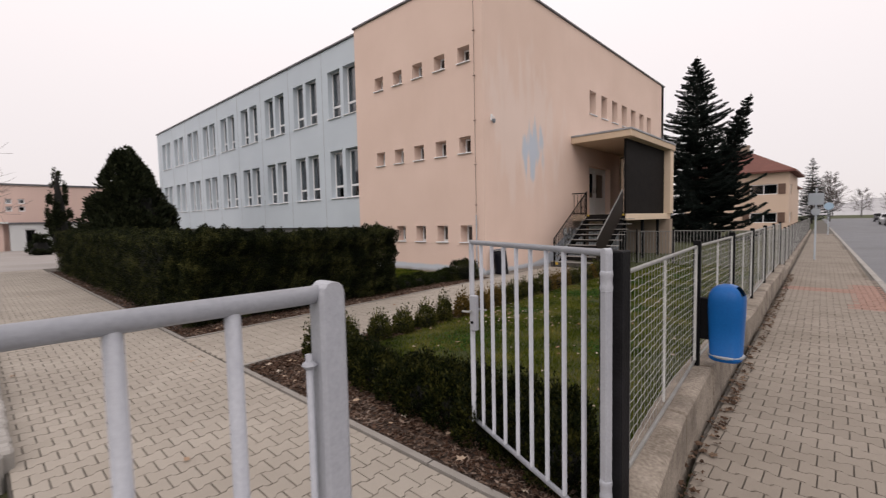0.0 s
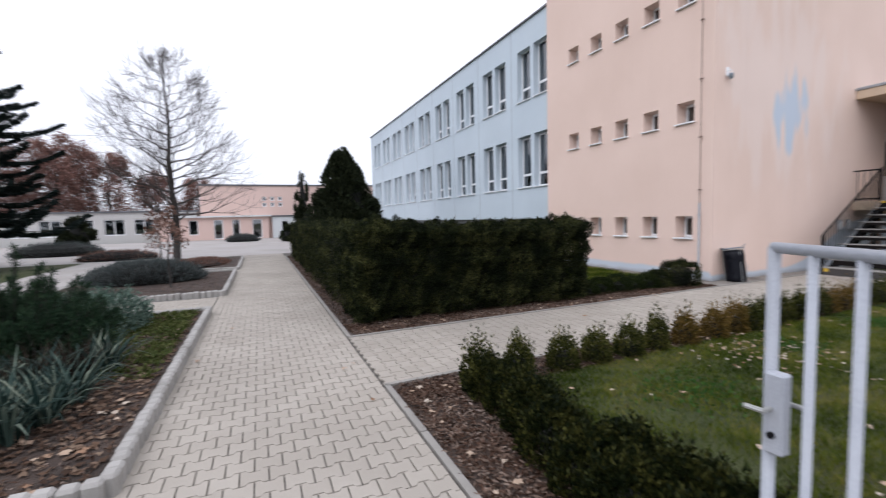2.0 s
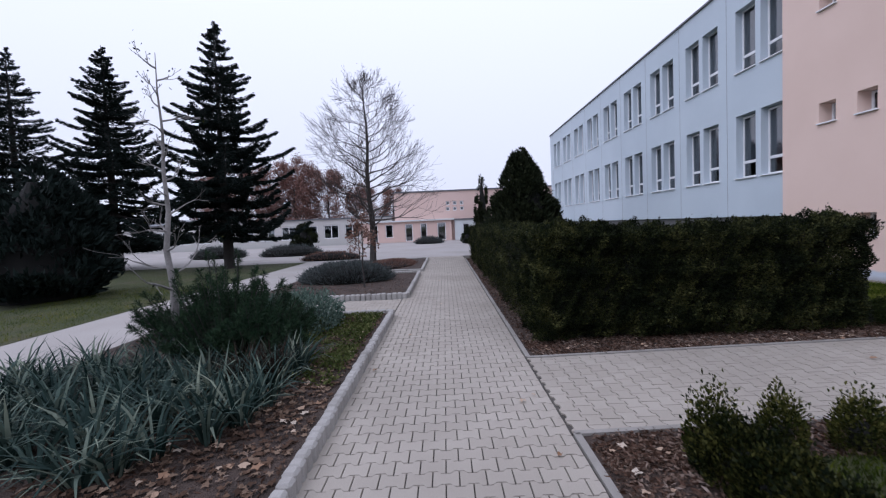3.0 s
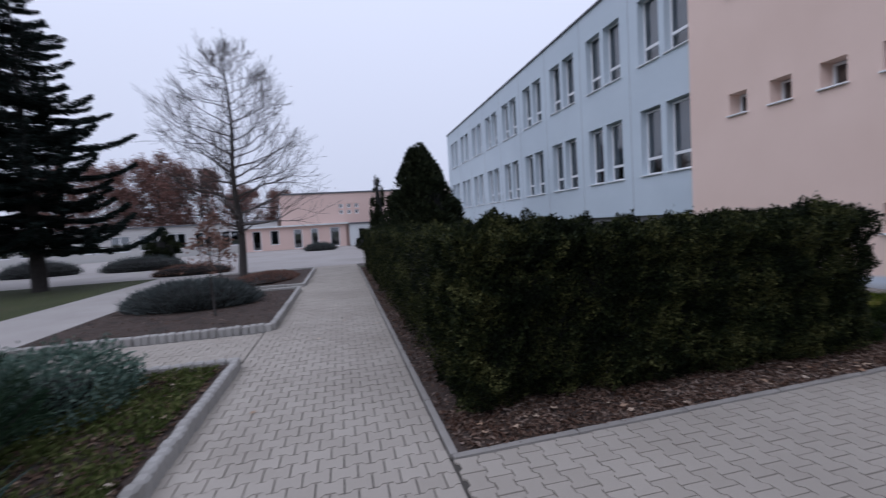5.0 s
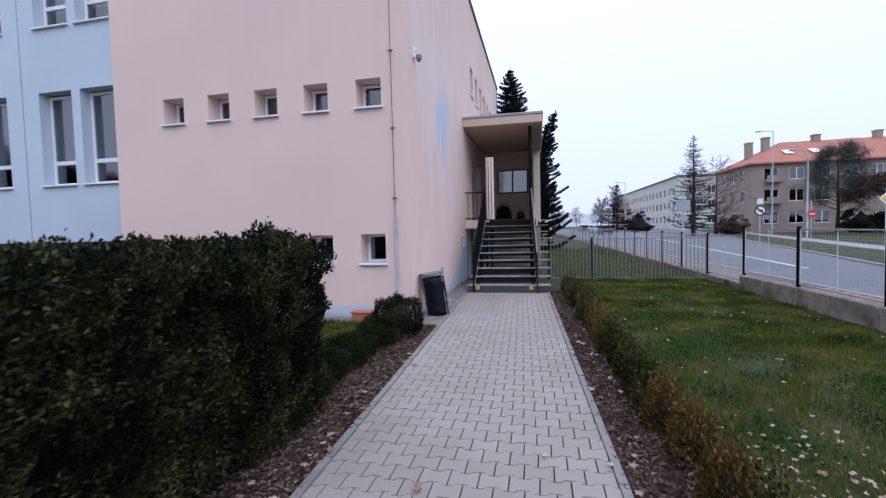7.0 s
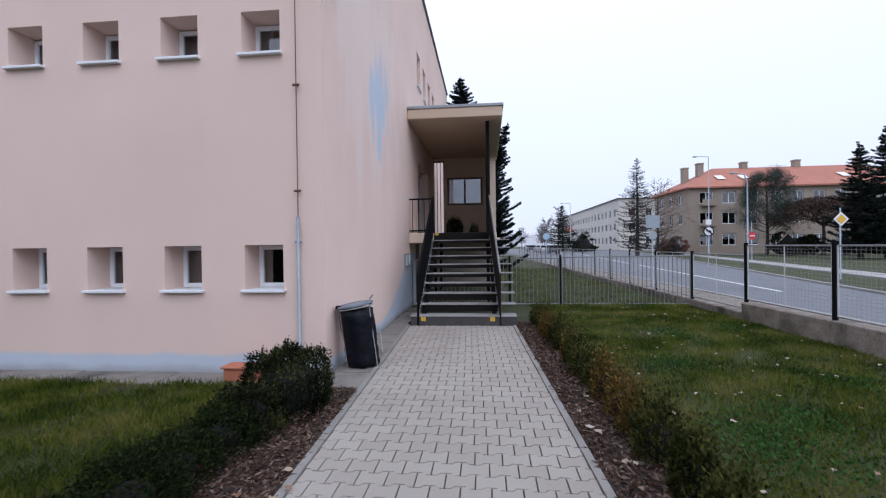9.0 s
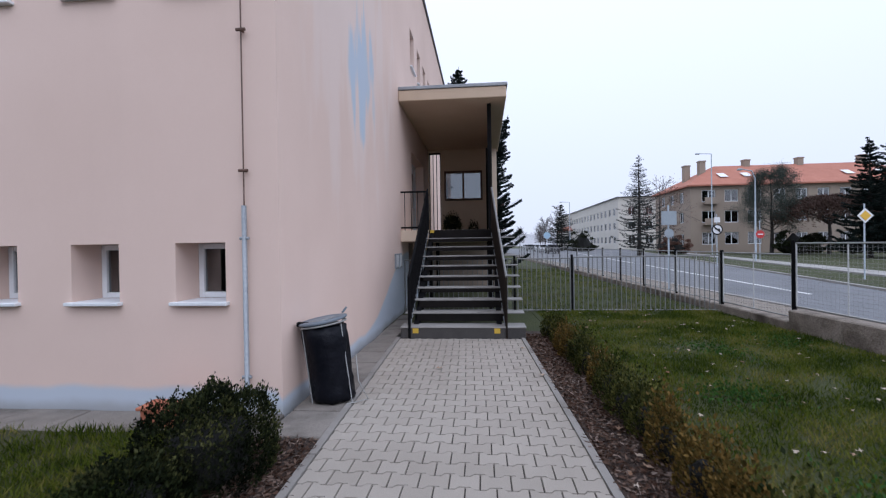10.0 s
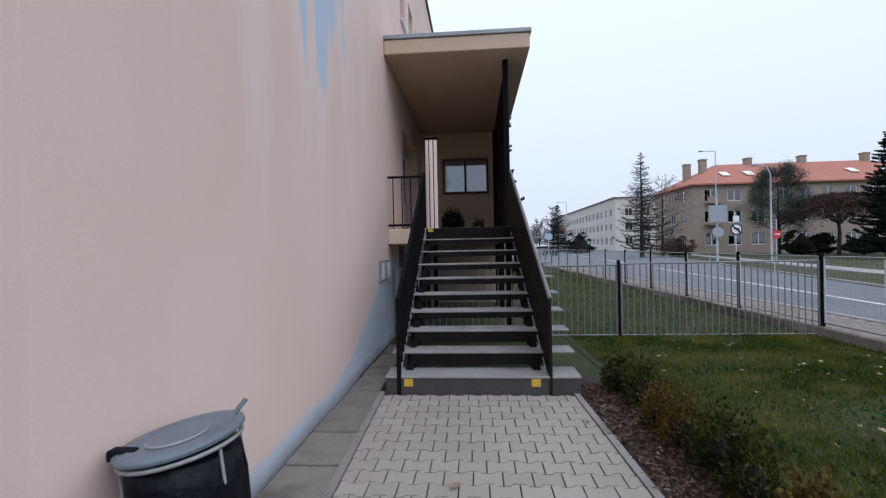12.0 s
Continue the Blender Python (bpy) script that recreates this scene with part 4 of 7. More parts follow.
def gate_leaf(name, hinge, tip, z0, z1, label, bars, heavy):
    """heavy: the end with the square stile, 0 at the hinge or 1 at the tip."""
    own = thing(name, (*hinge, z0), label, "gate")
    h, t = Vector((*hinge, 0)), Vector((*tip, 0))
    at = lambda s, z: tuple(h.lerp(t, s) + Vector((0, 0, z)))
    part("top_rail", Geo().tube([at(0, z1), at(1, z1)], 0.0163, 14), GATE_PAINT, own, smooth=True)
    part("bottom_rail", Geo().tube([at(0, z0), at(1, z0)], 0.015, 12), GATE_PAINT, own, smooth=True)
    for s in (0.0, 1.0):
        if s == heavy:
            part("stile", square_tube(Geo(), at(s, 0) if s == 0.0 else at(1.010, 0), t - h, 0.0205 if s == 0.0 else 0.025, z0 - 0.03, z1 + 0.021), GATE_PAINT, own, "square steel stile")
        else:
            part("stile", Geo().tube([at(s, z0 - 0.02), at(s, z1 - 0.002), at(s, z1 + 0.014)], [0.0175, 0.0175, 0.010], 12), GATE_PAINT, own, smooth=True)
    for k in range(bars):
        s = (k + 1) / (bars + 1)
        part("bar", Geo().tube([at(s, z0), at(s, z1)], 0.0125, 10), GATE_PAINT, own, smooth=True)
    return own, at


leaf_open, at = gate_leaf("open_gate", (-0.513, 2.016), (-1.695, 2.537), 0.214, 1.494, "open pale grey tubular steel gate leaf with upright bars", 8, 0.0)
p = Vector(at(0.972, 1.0))
lock = part("lock_box", Geo().box(p.x - 0.03, p.x + 0.025, p.y - 0.024, p.y + 0.018, 0.87, 1.12, 0.006), GATE_PAINT, leaf_open, "lock case with handle")
part("handle", Geo().tube([(p.x - 0.01, p.y - 0.06, 1.01), (p.x - 0.01, p.y + 0.06, 1.01), (p.x + 0.055, p.y + 0.06, 1.01)], 0.008, 6), WIRE, lock)
part("handle", Geo().tube([(p.x - 0.01, p.y - 0.03, 1.01), (p.x - 0.01, p.y - 0.06, 1.01), (p.x - 0.06, p.y - 0.065, 1.01)], 0.008, 6), WIRE, lock)
part("lock_cylinder", Geo().tube([(p.x - 0.005, p.y - 0.032, 0.93), (p.x - 0.005, p.y - 0.02, 0.93)], 0.011, 8), BLACK, lock)
for z in (1.37, 0.42):
    q = Vector(at(0.0, z))
    part("hinge", Geo().lathe((q.x, q.y, q.z - 0.045), [(0.0255, 0), (0.028, 0.008), (0.028, 0.02), (0.0255, 0.028), (0.0255, 0.06), (0.028, 0.068), (0.028, 0.082), (0.0255, 0.09)], 12), GATE_PAINT, leaf_open, smooth=True)
leaf_shut, at2 = gate_leaf("closed_gate", (-0.523, -0.648), (-0.43, 0.548), 0.07, 1.525, "pale grey tubular steel gate leaf standing across the entrance", 7, 1.0)
q = Vector(at2(1.0, 1.2)) + Vector((-0.004, -0.026, 0))
part("bolt_rod", Geo().tube([(q.x, q.y, 0.05), (q.x, q.y, 1.42)], 0.0065, 8), GATE_PAINT, leaf_shut, smooth=True)
part("bolt_ring", Geo().lathe((q.x, q.y, 1.395), [(0.009, 0), (0.014, 0.006), (0.009, 0.012)], 8), GATE_PAINT, leaf_shut)
g = Geo().box(-0.57, -0.47, -0.79, -0.69, -0.13, 1.6, 0.006)
solid("gate_post", g, POST_BLACK, "black steel gate post beside the closed leaf", "post", base=(-0.52, -0.74, -0.13))

# cross fence between stairs and street
def bar_fence(name, xa, xb, y, z0, z1, n, label):
    own = thing(name, ((xa + xb) / 2, y, z0), label, "fence")
    for z in (z0 + 0.03, z1):
        part("rail", Geo().tube([(xa, y, z), (xb, y, z)], 0.014, 6), BAR_STEEL, own)
    for k in range(n + 1):
        x = xa + (xb - xa) * k / n
        part("bar", Geo().tube([(x, y, z0), (x, y, z1)], 0.009 if 0 < k < n else 0.016, 6), BAR_STEEL, own)


bar_fence("barred_gate", -5.2, -4.1, 16.35, 0.0, 1.12, 11, "low galvanised barred gate beside the stairs")
bar_fence("cross_fence", XE + 0.03, -5.3, 16.42, 0.0, 1.12, 22, "low galvanised barred fence under the entrance landing")
bar_fence("cross_fence", -4.03, -1.12, 16.35, 0.0, 1.14, 30, "low galvanised barred fence across the lawn")
for x in (-5.26, -4.065):
    g = Geo().box(x - 0.022, x + 0.022, 16.33, 16.374, -0.13, 1.2, 0.005)
    solid("fence_post", g, BLACK, "slim black steel fence post on the lawn", "post", "cross fence posts", base=(x, 16.35, -0.13))


# ---- planting ----
rng = np.random.default_rng(7)


def scatter(n, x0, x1, y0, y1, z=0.0):
    return np.stack([rng.uniform(x0, x1, n), rng.uniform(y0, y1, n), np.full(n, z)], 1)


def flat_dirs(n, lift=0.25):
    a = rng.uniform(0, 2 * math.pi, n)
    return np.stack([np.cos(a), np.sin(a), rng.uniform(0.0, lift, n)], 1)


def mulch(name, pts, label):
    """Bark chips on a bed, as one loose layer."""
    ob = leaf_part(name, leaf_arrays(rng, pts + np.array([[0, 0, 0.004]]), flat_dirs(len(pts), 0.4), rng.uniform(0.02, 0.07, len(pts)), rng.uniform(0.009, 0.022, len(pts)), 0.2), CHIP, None)
    return tagged(ob, label, "mulch", kind="stuff")


def soil(name, outline, z, label="dark bark-covered soil of a planting bed"):
    return solid(name, Geo().prism(outline, -0.13, z), SOIL, label, "soil", kind="structure")


soil("soil_south_bed", [(-4.88, 2.2), (-0.86, 2.2), (-0.9, 3.2), (-4.45, 3.2)], -0.005)
soil("soil_east_bed", [(side_e(2.2) + 0.06, 2.201), (side_e(2.2) + 0.6, 3.201), (side_e(NORTH) + 0.6, 14.3), (side_e(NORTH) + 0.06, 14.3)], -0.0075)
soil("soil_west_bed", [(side_w(2.2) - 0.06, 2.2), (side_w(10.1) - 0.06, 10.1), (-8.2, 10.1), (-8.2, 6.9), (-8.2, 2.2)], -0.006)
soil("soil_hedge_bed", [(-8.2, 2.21), (-8.2, 3.9), (-22.6, 3.9), (-22.6, 2.21)], -0.0055)
P = scatter(9000, -4.75, -0.9, 2.22, 2.95)
mulch("bark_mulch", P, "brown and grey bark chips along the lawn edge")
P = scatter(14000, 0.06, 0.56, 2.25, 14.0)
P[:, 0] += side_e(P[:, 1])
mulch("bark_mulch", P, "brown and grey bark chips beside the side path")
P = scatter(14000, -0.75, -0.06, 2.25, 10.1)
P[:, 0] += side_w(P[:, 1])
mulch("bark_mulch", P, "brown and grey bark chips under the hedge")
P = scatter(3500, -22, -7, 2.22, 2.5)
mulch("bark_mulch", P, "bark chips at the foot of the long hedge")

# lawns
g = Geo()
strip(g, lambda y: side_e(y) + 0.54, lambda y: fence_x(y) - 0.088, 3.15, 60, -0.13, -0.002, 8)
solid("lawn_street", g, TURF, "patchy green lawn with fallen leaves behind the street fence", "lawn", kind="structure")
g = Geo()
strip(g, lambda y: XE + 0.01, lambda y: side_e(y) + 0.539, 14.31, 15.85, -0.13, -0.012, 2)
strip(g, lambda y: XE + 0.01, lambda y: side_e(y) + 0.539, 15.851, 30.0, -0.13, -0.0125, 4)
solid("lawn_stairs", g, TURF, "thin shaded turf under the stairs and landing", "lawn", kind="structure")
solid("lawn_school", Geo().box(-13.7, -8.21, 3.95, 10.5, -0.13, -0.003), TURF, "rough grass between hedge and school wall", "lawn", kind="structure")
solid("lawn_rear", Geo().box(-24.4, -0.5, -24, -6.02, -0.13, -0.002), TURF, "mown lawn under the spruces", "lawn", kind="structure")


def grass(name, n, x0, x1, y0, y1, label, size=(0.03, 0.075), edge=None):
    P = scatter(n, x0, x1, y0, y1, -0.005)
    if edge:
        P[:, 0] += -0.032 * (P[:, 1] - 2.13)
    keep = lumps(P, 1.1) + rng.normal(0, 0.35, n) > -0.55
    P = P[keep]
    n = len(P)
    D = np.stack([rng.normal(0, 0.55, n), rng.normal(0, 0.55, n), np.ones(n)], 1)
    h = rng.uniform(size[0], size[1], n) * (1 + 0.5 * lumps(P, 0.8, 2.0))
    ob = leaf_part(name, leaf_arrays(rng, P, D, h, rng.uniform(0.004, 0.010, n), 0.2), GRASS, None)
    return tagged(ob, label, "grass", kind="stuff")


grass("grass", 150000, -4.38, -0.76, 3.1, 16.4, "short uneven winter grass with bare patches", (0.035, 0.085), edge=True)
grass("grass", 26000, -4.6, -0.9, 16.4, 32, "short grass beyond the cross fence", (0.05, 0.10), edge=True)
grass("grass", 46000, -11.5, -7.9, 6.9, 10.15, "rough grass beside the school wall", (0.04, 0.1))
grass("grass", 16000, -16, -5, -9.5, -6.05, "mown grass along the rear path", (0.03, 0.07))


def litter(name, P, label, lo=0.05, hi=0.11, mat=LITTER):
    n = len(P)
    V, F = [], []
    for p in P:
        s, a0, k = rng.uniform(lo, hi) * 0.5, rng.uniform(0, 6.28), len(V)
        for j in range(10):
            r = s * (1.0 if j % 2 == 0 else rng.uniform(0.4, 0.7))
            a = a0 + j * math.pi / 5
            V.append((p[0] + r * math.cos(a), p[1] + r * math.sin(a), p[2] + 0.012 + rng.uniform(0, 0.02)))
        F += [tuple(k + j for j in range(10))]
    gg = Geo().add(V, F)
    return solid(name, gg, mat, label, "leaf litter", kind="stuff")


P = scatter(190, -4.4, -1.0, 3.2, 16, 0.03)
P[:, 0] += -0.032 * (P[:, 1] - 2.13)
litter("fallen_leaves", P, "pale dry leaves lying on the lawn", 0.025, 0.065)
q = rng.normal(0, 1, (120, 2)) * np.array([[0.32, 0.42]])
litter("fallen_leaves", np.stack([-3.85 + q[:, 0], 6.15 + q[:, 1], np.full(120, 0.03)], 1), "drift of pale dry leaves in the lawn", 0.02, 0.05)
litter("fallen_leaves", np.concatenate([scatter(26, -4.7, -1, 2.25, 2.8), scatter(40, -5.1, -4.75, 3, 12), scatter(34, -7.3, -6.95, 2.4, 8.6)]), "pale dry leaves on the bark mulch", 0.04, 0.085)
litter("fallen_leaves", scatter(2400, -9.4, -4.0, -1.5, 0.1, 0.066), "damp brown leaf litter in the planting bed", 0.03, 0.085, DARK_LITTER)
P = scatter(130, -9.4, -4.0, -1.0, 0.05, 0.07)
litter("fallen_leaves", P, "rust and buff dry leaves in the planting bed")
P = scatter(420, 0.175, 0.30, 2.2, 15)
P[:, 0] += -0.62 - 0.032 * (P[:, 1] - 2.13)
litter("fallen_leaves", P, "damp brown leaf litter blown against the fence wall", 0.025, 0.075, DARK_LITTER)
litter("fallen_leaves", np.concatenate([scatter(14, -20, -2, 0.3, 2.1, 0.0), scatter(8, -6.6, -5.2, 3, 13, 0.0)]), "a few dry leaves on the paving", 0.04, 0.08)


# clover and weeds in the lawn
def weeds(P, label):
    n = len(P)
    D = np.stack([rng.normal(0, 0.7, n), rng.normal(0, 0.7, n), np.full(n, 0.8)], 1)
    ob = leaf_part("clover_patch", leaf_arrays(rng, P, D, rng.uniform(0.02, 0.045, n), rng.uniform(0.015, 0.03, n), 0.2), WEED, None)
    return tagged(ob, label, "weeds", kind="stuff")


spots = []
for cx, cy, r, n in ((-3.8, 9.0, 0.42, 900), (-3.3, 9.5, 0.25, 380), (-2.5, 7.9, 0.3, 420), (-3.6, 11.2, 0.3, 400), (-2.2, 10.4, 0.35, 420), (-3.9, 6.7, 0.25, 300), (-2.9, 12.9, 0.35, 360), (-1.8, 13.6, 0.4, 360), (-3.5, 4.6, 0.35, 460), (-1.9, 5.4, 0.3, 360)):
    q = rng.normal(0, 1, (n, 2)) * r * 0.6
    spots.append(np.stack([cx + q[:, 0], cy + q[:, 1] * 1.3, np.full(n, 0.012) + rng.uniform(0, 0.03, n)], 1))
weeds(np.concatenate(spots), "bright green clover patches in the winter lawn")


# hedge
def box_surface(n, x0, x1, y0, y1, z0, z1, faces):
    """Points and normals on chosen faces of a box, by area."""
    spec = {"-x": (x0, None, None, (-1, 0, 0)), "+x": (x1, None, None, (1, 0, 0)), "-y": (None, y0, None, (0, -1, 0)), "+y": (None, y1, None, (0, 1, 0)), "+z": (None, None, z1, (0, 0, 1))}
    area = {"-x": (y1 - y0) * (z1 - z0), "+x": (y1 - y0) * (z1 - z0), "-y": (x1 - x0) * (z1 - z0), "+y": (x1 - x0) * (z1 - z0), "+z": (x1 - x0) * (y1 - y0)}
    tot, Ps, Ns = sum(area[f] for f in faces), [], []
    for f in faces:
        m = int(n * area[f] / tot)
        q = np.stack([rng.uniform(x0, x1, m), rng.uniform(y0, y1, m), rng.uniform(z0, z1, m)], 1)
        for a in range(3):
            if spec[f][a] is not None:
                q[:, a] = spec[f][a]
        Ps.append(q)
        Ns.append(np.tile(np.array(spec[f][3], float), (m, 1)))
    return np.concatenate(Ps), np.concatenate(Ns)


def hedge_run(own, x0, x1, y0, y1, h, n, faces, leaf=(0.020, 0.042)):
    P, N = box_surface(n, x0, x1, y0, y1, 0.04, h, faces)
    swell = 0.08 * lumps(P, 1.3) + 0.11 * lumps(P, 2.8, 4.0) + 0.10 * lumps(P, 4.1, 1.0) + 0.07 * lumps(P, 9.0, 2.0) + 0.03 * lumps(P, 19.0, 3.0)
    taper = 0.10 * np.clip(0.45 - P[:, 2], 0, 1)
    P = P + N * (swell - taper - rng.exponential(0.06, len(P)))[:, None]
    sprout = rng.random(len(P)) < np.where(N[:, 2] > 0.5, 0.02, 0.01)
    P[sprout] += N[sprout] * rng.uniform(0.01, 0.055, sprout.sum())[:, None]
    D = N * 0.7 + rng.normal(0, 0.6, N.shape) + np.array([[0, 0, 0.45]])
    return leaf_arrays(rng, P, D, rng.uniform(leaf[0], leaf[1], len(P)), rng.uniform(leaf[0], leaf[1], len(P)) * 0.55, 0.25)


def join(arrs):
    V, F, k = [], [], 0
    for v, f in arrs:
        V.append(v)
        F.append(f + k)
        k += len(v)
    return np.concatenate(V), np.concatenate(F)


hedge = thing("hedge", (-7.9, 3, 0), "tall clipped dark green privet hedge turning a corner", "hedge")
arr = join([hedge_run(hedge, -22.2, -7.38, 2.42, 3.55, 1.45, 150000, ("-y", "+z", "-x")),
            hedge_run(hedge, -8.5, -7.36, 2.42, 6.84, 1.45, 210000, ("+x", "+z", "+y", "-y"))])
V = arr[0]
V[:, 2] *= 1.0 + 0.03 * np.sin(V[:, 1] * 0.9) + 0.02 * np.sin(V[:, 0] * 0.8)
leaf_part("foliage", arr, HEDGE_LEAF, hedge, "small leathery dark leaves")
# Plain dark boxes stand in for the unlit depth behind the leaves.
part("shade_core", Geo().box(-22.05, -7.56, 2.6, 3.4, 0.1, 1.36, 0.1).box(-8.35, -7.55, 2.61, 6.45, 0.11, 1.355, 0.1), HEDGE_CORE, hedge, "solid near-black core for the shade behind the leaves")
g = Geo()
for k in range(46):
    x, y = (-8.0 + rng.uniform(-0.3, 0.3), 2.7 + k * 0.16) if k < 25 else (-8.6 - (k - 25) * 0.65, 2.9 + rng.uniform(-0.2, 0.2))
    g.tube([(x, y, -0.02), (x + rng.uniform(-0.1, 0.1), y + rng.uniform(-0.1, 0.1), 0.3)], [0.018, 0.012], 5)
tagged(part("stem_base", g, BARK, hedge), "thin woody stems at the hedge foot", kind="stuff")


def shrub(name, c, rx, ry, h, n, mat, label, leaf=(0.02, 0.042), core=True, up=0.5, group="", square=2.6, upright=0.0, loose=0.16, fill=1.0):
    """A dense small-leaved shrub: a lumpy rounded block of leaves on short stems."""
    own = thing(name, c, label, "shrub", group)
    u = unit(rng.normal(size=(n, 3)))
    u[:, 2] = np.abs(u[:, 2])
    s = (np.abs(u[:, 0]) ** square + np.abs(u[:, 1]) ** square + np.abs(u[:, 2]) ** square) ** (-1 / square)
    N = u.copy()
    P = u * s[:, None]
    shrink = 1 + 0.16 * lumps(P + np.array([c]), 3.1) - np.abs(rng.normal(0, loose, n))
    if upright:
        shrink += upright * np.maximum(lumps(P * 2 + np.array([c]), 4.7), 0) * P[:, 2]
    P = P * shrink[:, None] * np.array([[rx, ry, h * 0.92]])
    P += np.array([[c[0], c[1], c[2] + 0.03]])
    D = N * 0.8 + rng.normal(0, 0.55, N.shape) + np.array([[0, 0, up]])
    leaf_part("foliage", leaf_arrays(rng, P, D, rng.uniform(leaf[0], leaf[1], n), rng.uniform(leaf[0], leaf[1], n) * 0.55), mat, own)
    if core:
        # A near-black lump in place of the shade within the shrub.
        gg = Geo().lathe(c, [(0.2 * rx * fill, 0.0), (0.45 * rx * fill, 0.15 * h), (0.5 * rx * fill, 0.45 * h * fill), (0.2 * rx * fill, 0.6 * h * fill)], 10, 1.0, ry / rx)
        part("shade_core", gg, HEDGE_CORE, own)
    return own


# box edging along lawn and side path
row = "low box shrubs round the lawn"
y, k = 2.95, 0
while y < 13.8:
    r = rng.uniform(0.12, 0.165)
    rusty = 5.4 < y < 7.1 or 9.0 < y < 10.2 or 11.3 < y < 11.8 or 12.4 < y < 13.1
    hh = rng.uniform(0.30, 0.42)
    x = side_e(y) + 0.50 + rng.uniform(-0.03, 0.03)
    shrub("box_shrub", (x, y, -0.01), r, r * 1.1, hh, 2100 if y < 9 else 1300, BOX_LEAF_RUSTY if rusty else BOX_LEAF,
          "small bronzed box shrub at the lawn edge" if rusty else "small dark green box shrub at the lawn edge", group=row, upright=0.75, square=2.1, up=0.9)
    gap = 0.45 if y < 6 else 0.36
    y += gap + rng.uniform(-0.04, 0.1)
x = -4.25
while x > -5 and x < -0.95:
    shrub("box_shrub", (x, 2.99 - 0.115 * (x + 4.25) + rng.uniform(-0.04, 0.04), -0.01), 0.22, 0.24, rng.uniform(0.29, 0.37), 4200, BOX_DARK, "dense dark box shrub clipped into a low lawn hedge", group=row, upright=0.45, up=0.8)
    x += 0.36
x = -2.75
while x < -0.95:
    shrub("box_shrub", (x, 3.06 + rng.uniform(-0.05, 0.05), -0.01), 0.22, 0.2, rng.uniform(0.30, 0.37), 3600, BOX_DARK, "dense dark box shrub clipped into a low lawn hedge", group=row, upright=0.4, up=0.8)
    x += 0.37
shrub("round_box_bush", (-7.62, 9.5, -0.01), 0.33, 0.38, 0.52, 12000, HEDGE_LEAF, "clipped dark green box bush beside the path", (0.016, 0.034), upright=0.18, loose=0.06, fill=1.4, square=4.0, up=0.9)
shrub("box_shrub", (-7.72, 8.98, -0.01), 0.27, 0.24, 0.34, 6000, HEDGE_LEAF, "lower dark green box shrub beside the clipped bush", (0.016, 0.034), group="low shrubs at the wall", upright=0.2, loose=0.08, fill=1.3, square=3.2, up=0.9)
for k in range(5):
    shrub("box_shrub", (-7.76 - 0.05 * (k % 2), 7.05 + k * 0.42, -0.01), 0.25, 0.25, 0.26 + 0.04 * (k % 3), 4200, LOW_GREEN, "low green box shrub between hedge and bush", (0.016, 0.032), group="low shrubs at the wall", upright=0.2, loose=0.08)

# planting beds with kerb stones
stone_a = Geo().box(-0.056, 0.056, -0.05, 0.05, -0.2, 0.13, 0.02)
stone_b = Geo().box(-0.245, 0.245, -0.05, 0.05, -0.2, 0.11, 0.014)
stone_meshes = []
for s in (stone_a, stone_b):
    me = bpy.data.meshes.new("kerb_stone")
    me.from_pydata(s.v, [], s.f)
    me.materials.append(KERB)
    stone_meshes.append(me)


def bed(name, x0, x1, y0, y1, kind, label):
    soil("soil_" + name, [(x0 + 0.06, y0 + 0.06), (x1 - 0.06, y0 + 0.06), (x1 - 0.06, y1 - 0.06), (x0 + 0.06, y1 - 0.06)], 0.07)
    own = thing("kerb_" + name, (0, 0, 0), label, "kerb", kind="structure")
    step = 0.118 if kind == 0 else 0.5
    def run(a, b):
        a, b = Vector(a), Vector(b)
        n = max(1, round((b - a).length / step))
        for k in range(n):
            p = a.lerp(b, (k + 0.5) / n)
            ob = new("kerb_stone", stone_meshes[kind])
            ob.parent = own
            ob.location = (p.x + rng.uniform(-0.006, 0.006), p.y + rng.uniform(-0.006, 0.006), rng.uniform(-0.008, 0.006))
            ob.rotation_euler = (rng.uniform(-0.03, 0.03), 0, math.atan2((b - a).y, (b - a).x) + rng.uniform(-0.03, 0.03))
    run((x1, y0), (x1, y1))
    run((x0, y1), (x1, y1))
    run((x0, y0), (x0, y1))


bed("iris_bed", -9.66, -3.93, -3.7, 0.2, 0, "grey concrete kerb stones round the iris bed")
bed("lavender_bed", -16.45, -11.62, -3.5, 0.32, 0, "grey concrete kerb stones round the lavender bed")
bed("tree_bed", -22.7, -17.3, -3.2, 0.36, 1, "grey concrete kerb round the tree bed")
mulch("bark_mulch", scatter(5200, -9.5, -4.05, -3.5, 0.1, 0.07), "bark chips and dead leaves in the iris bed")
mulch("bark_mulch", scatter(1500, -16.3, -11.8, -3.4, 0.2, 0.07), "bark chips in the lavender bed")
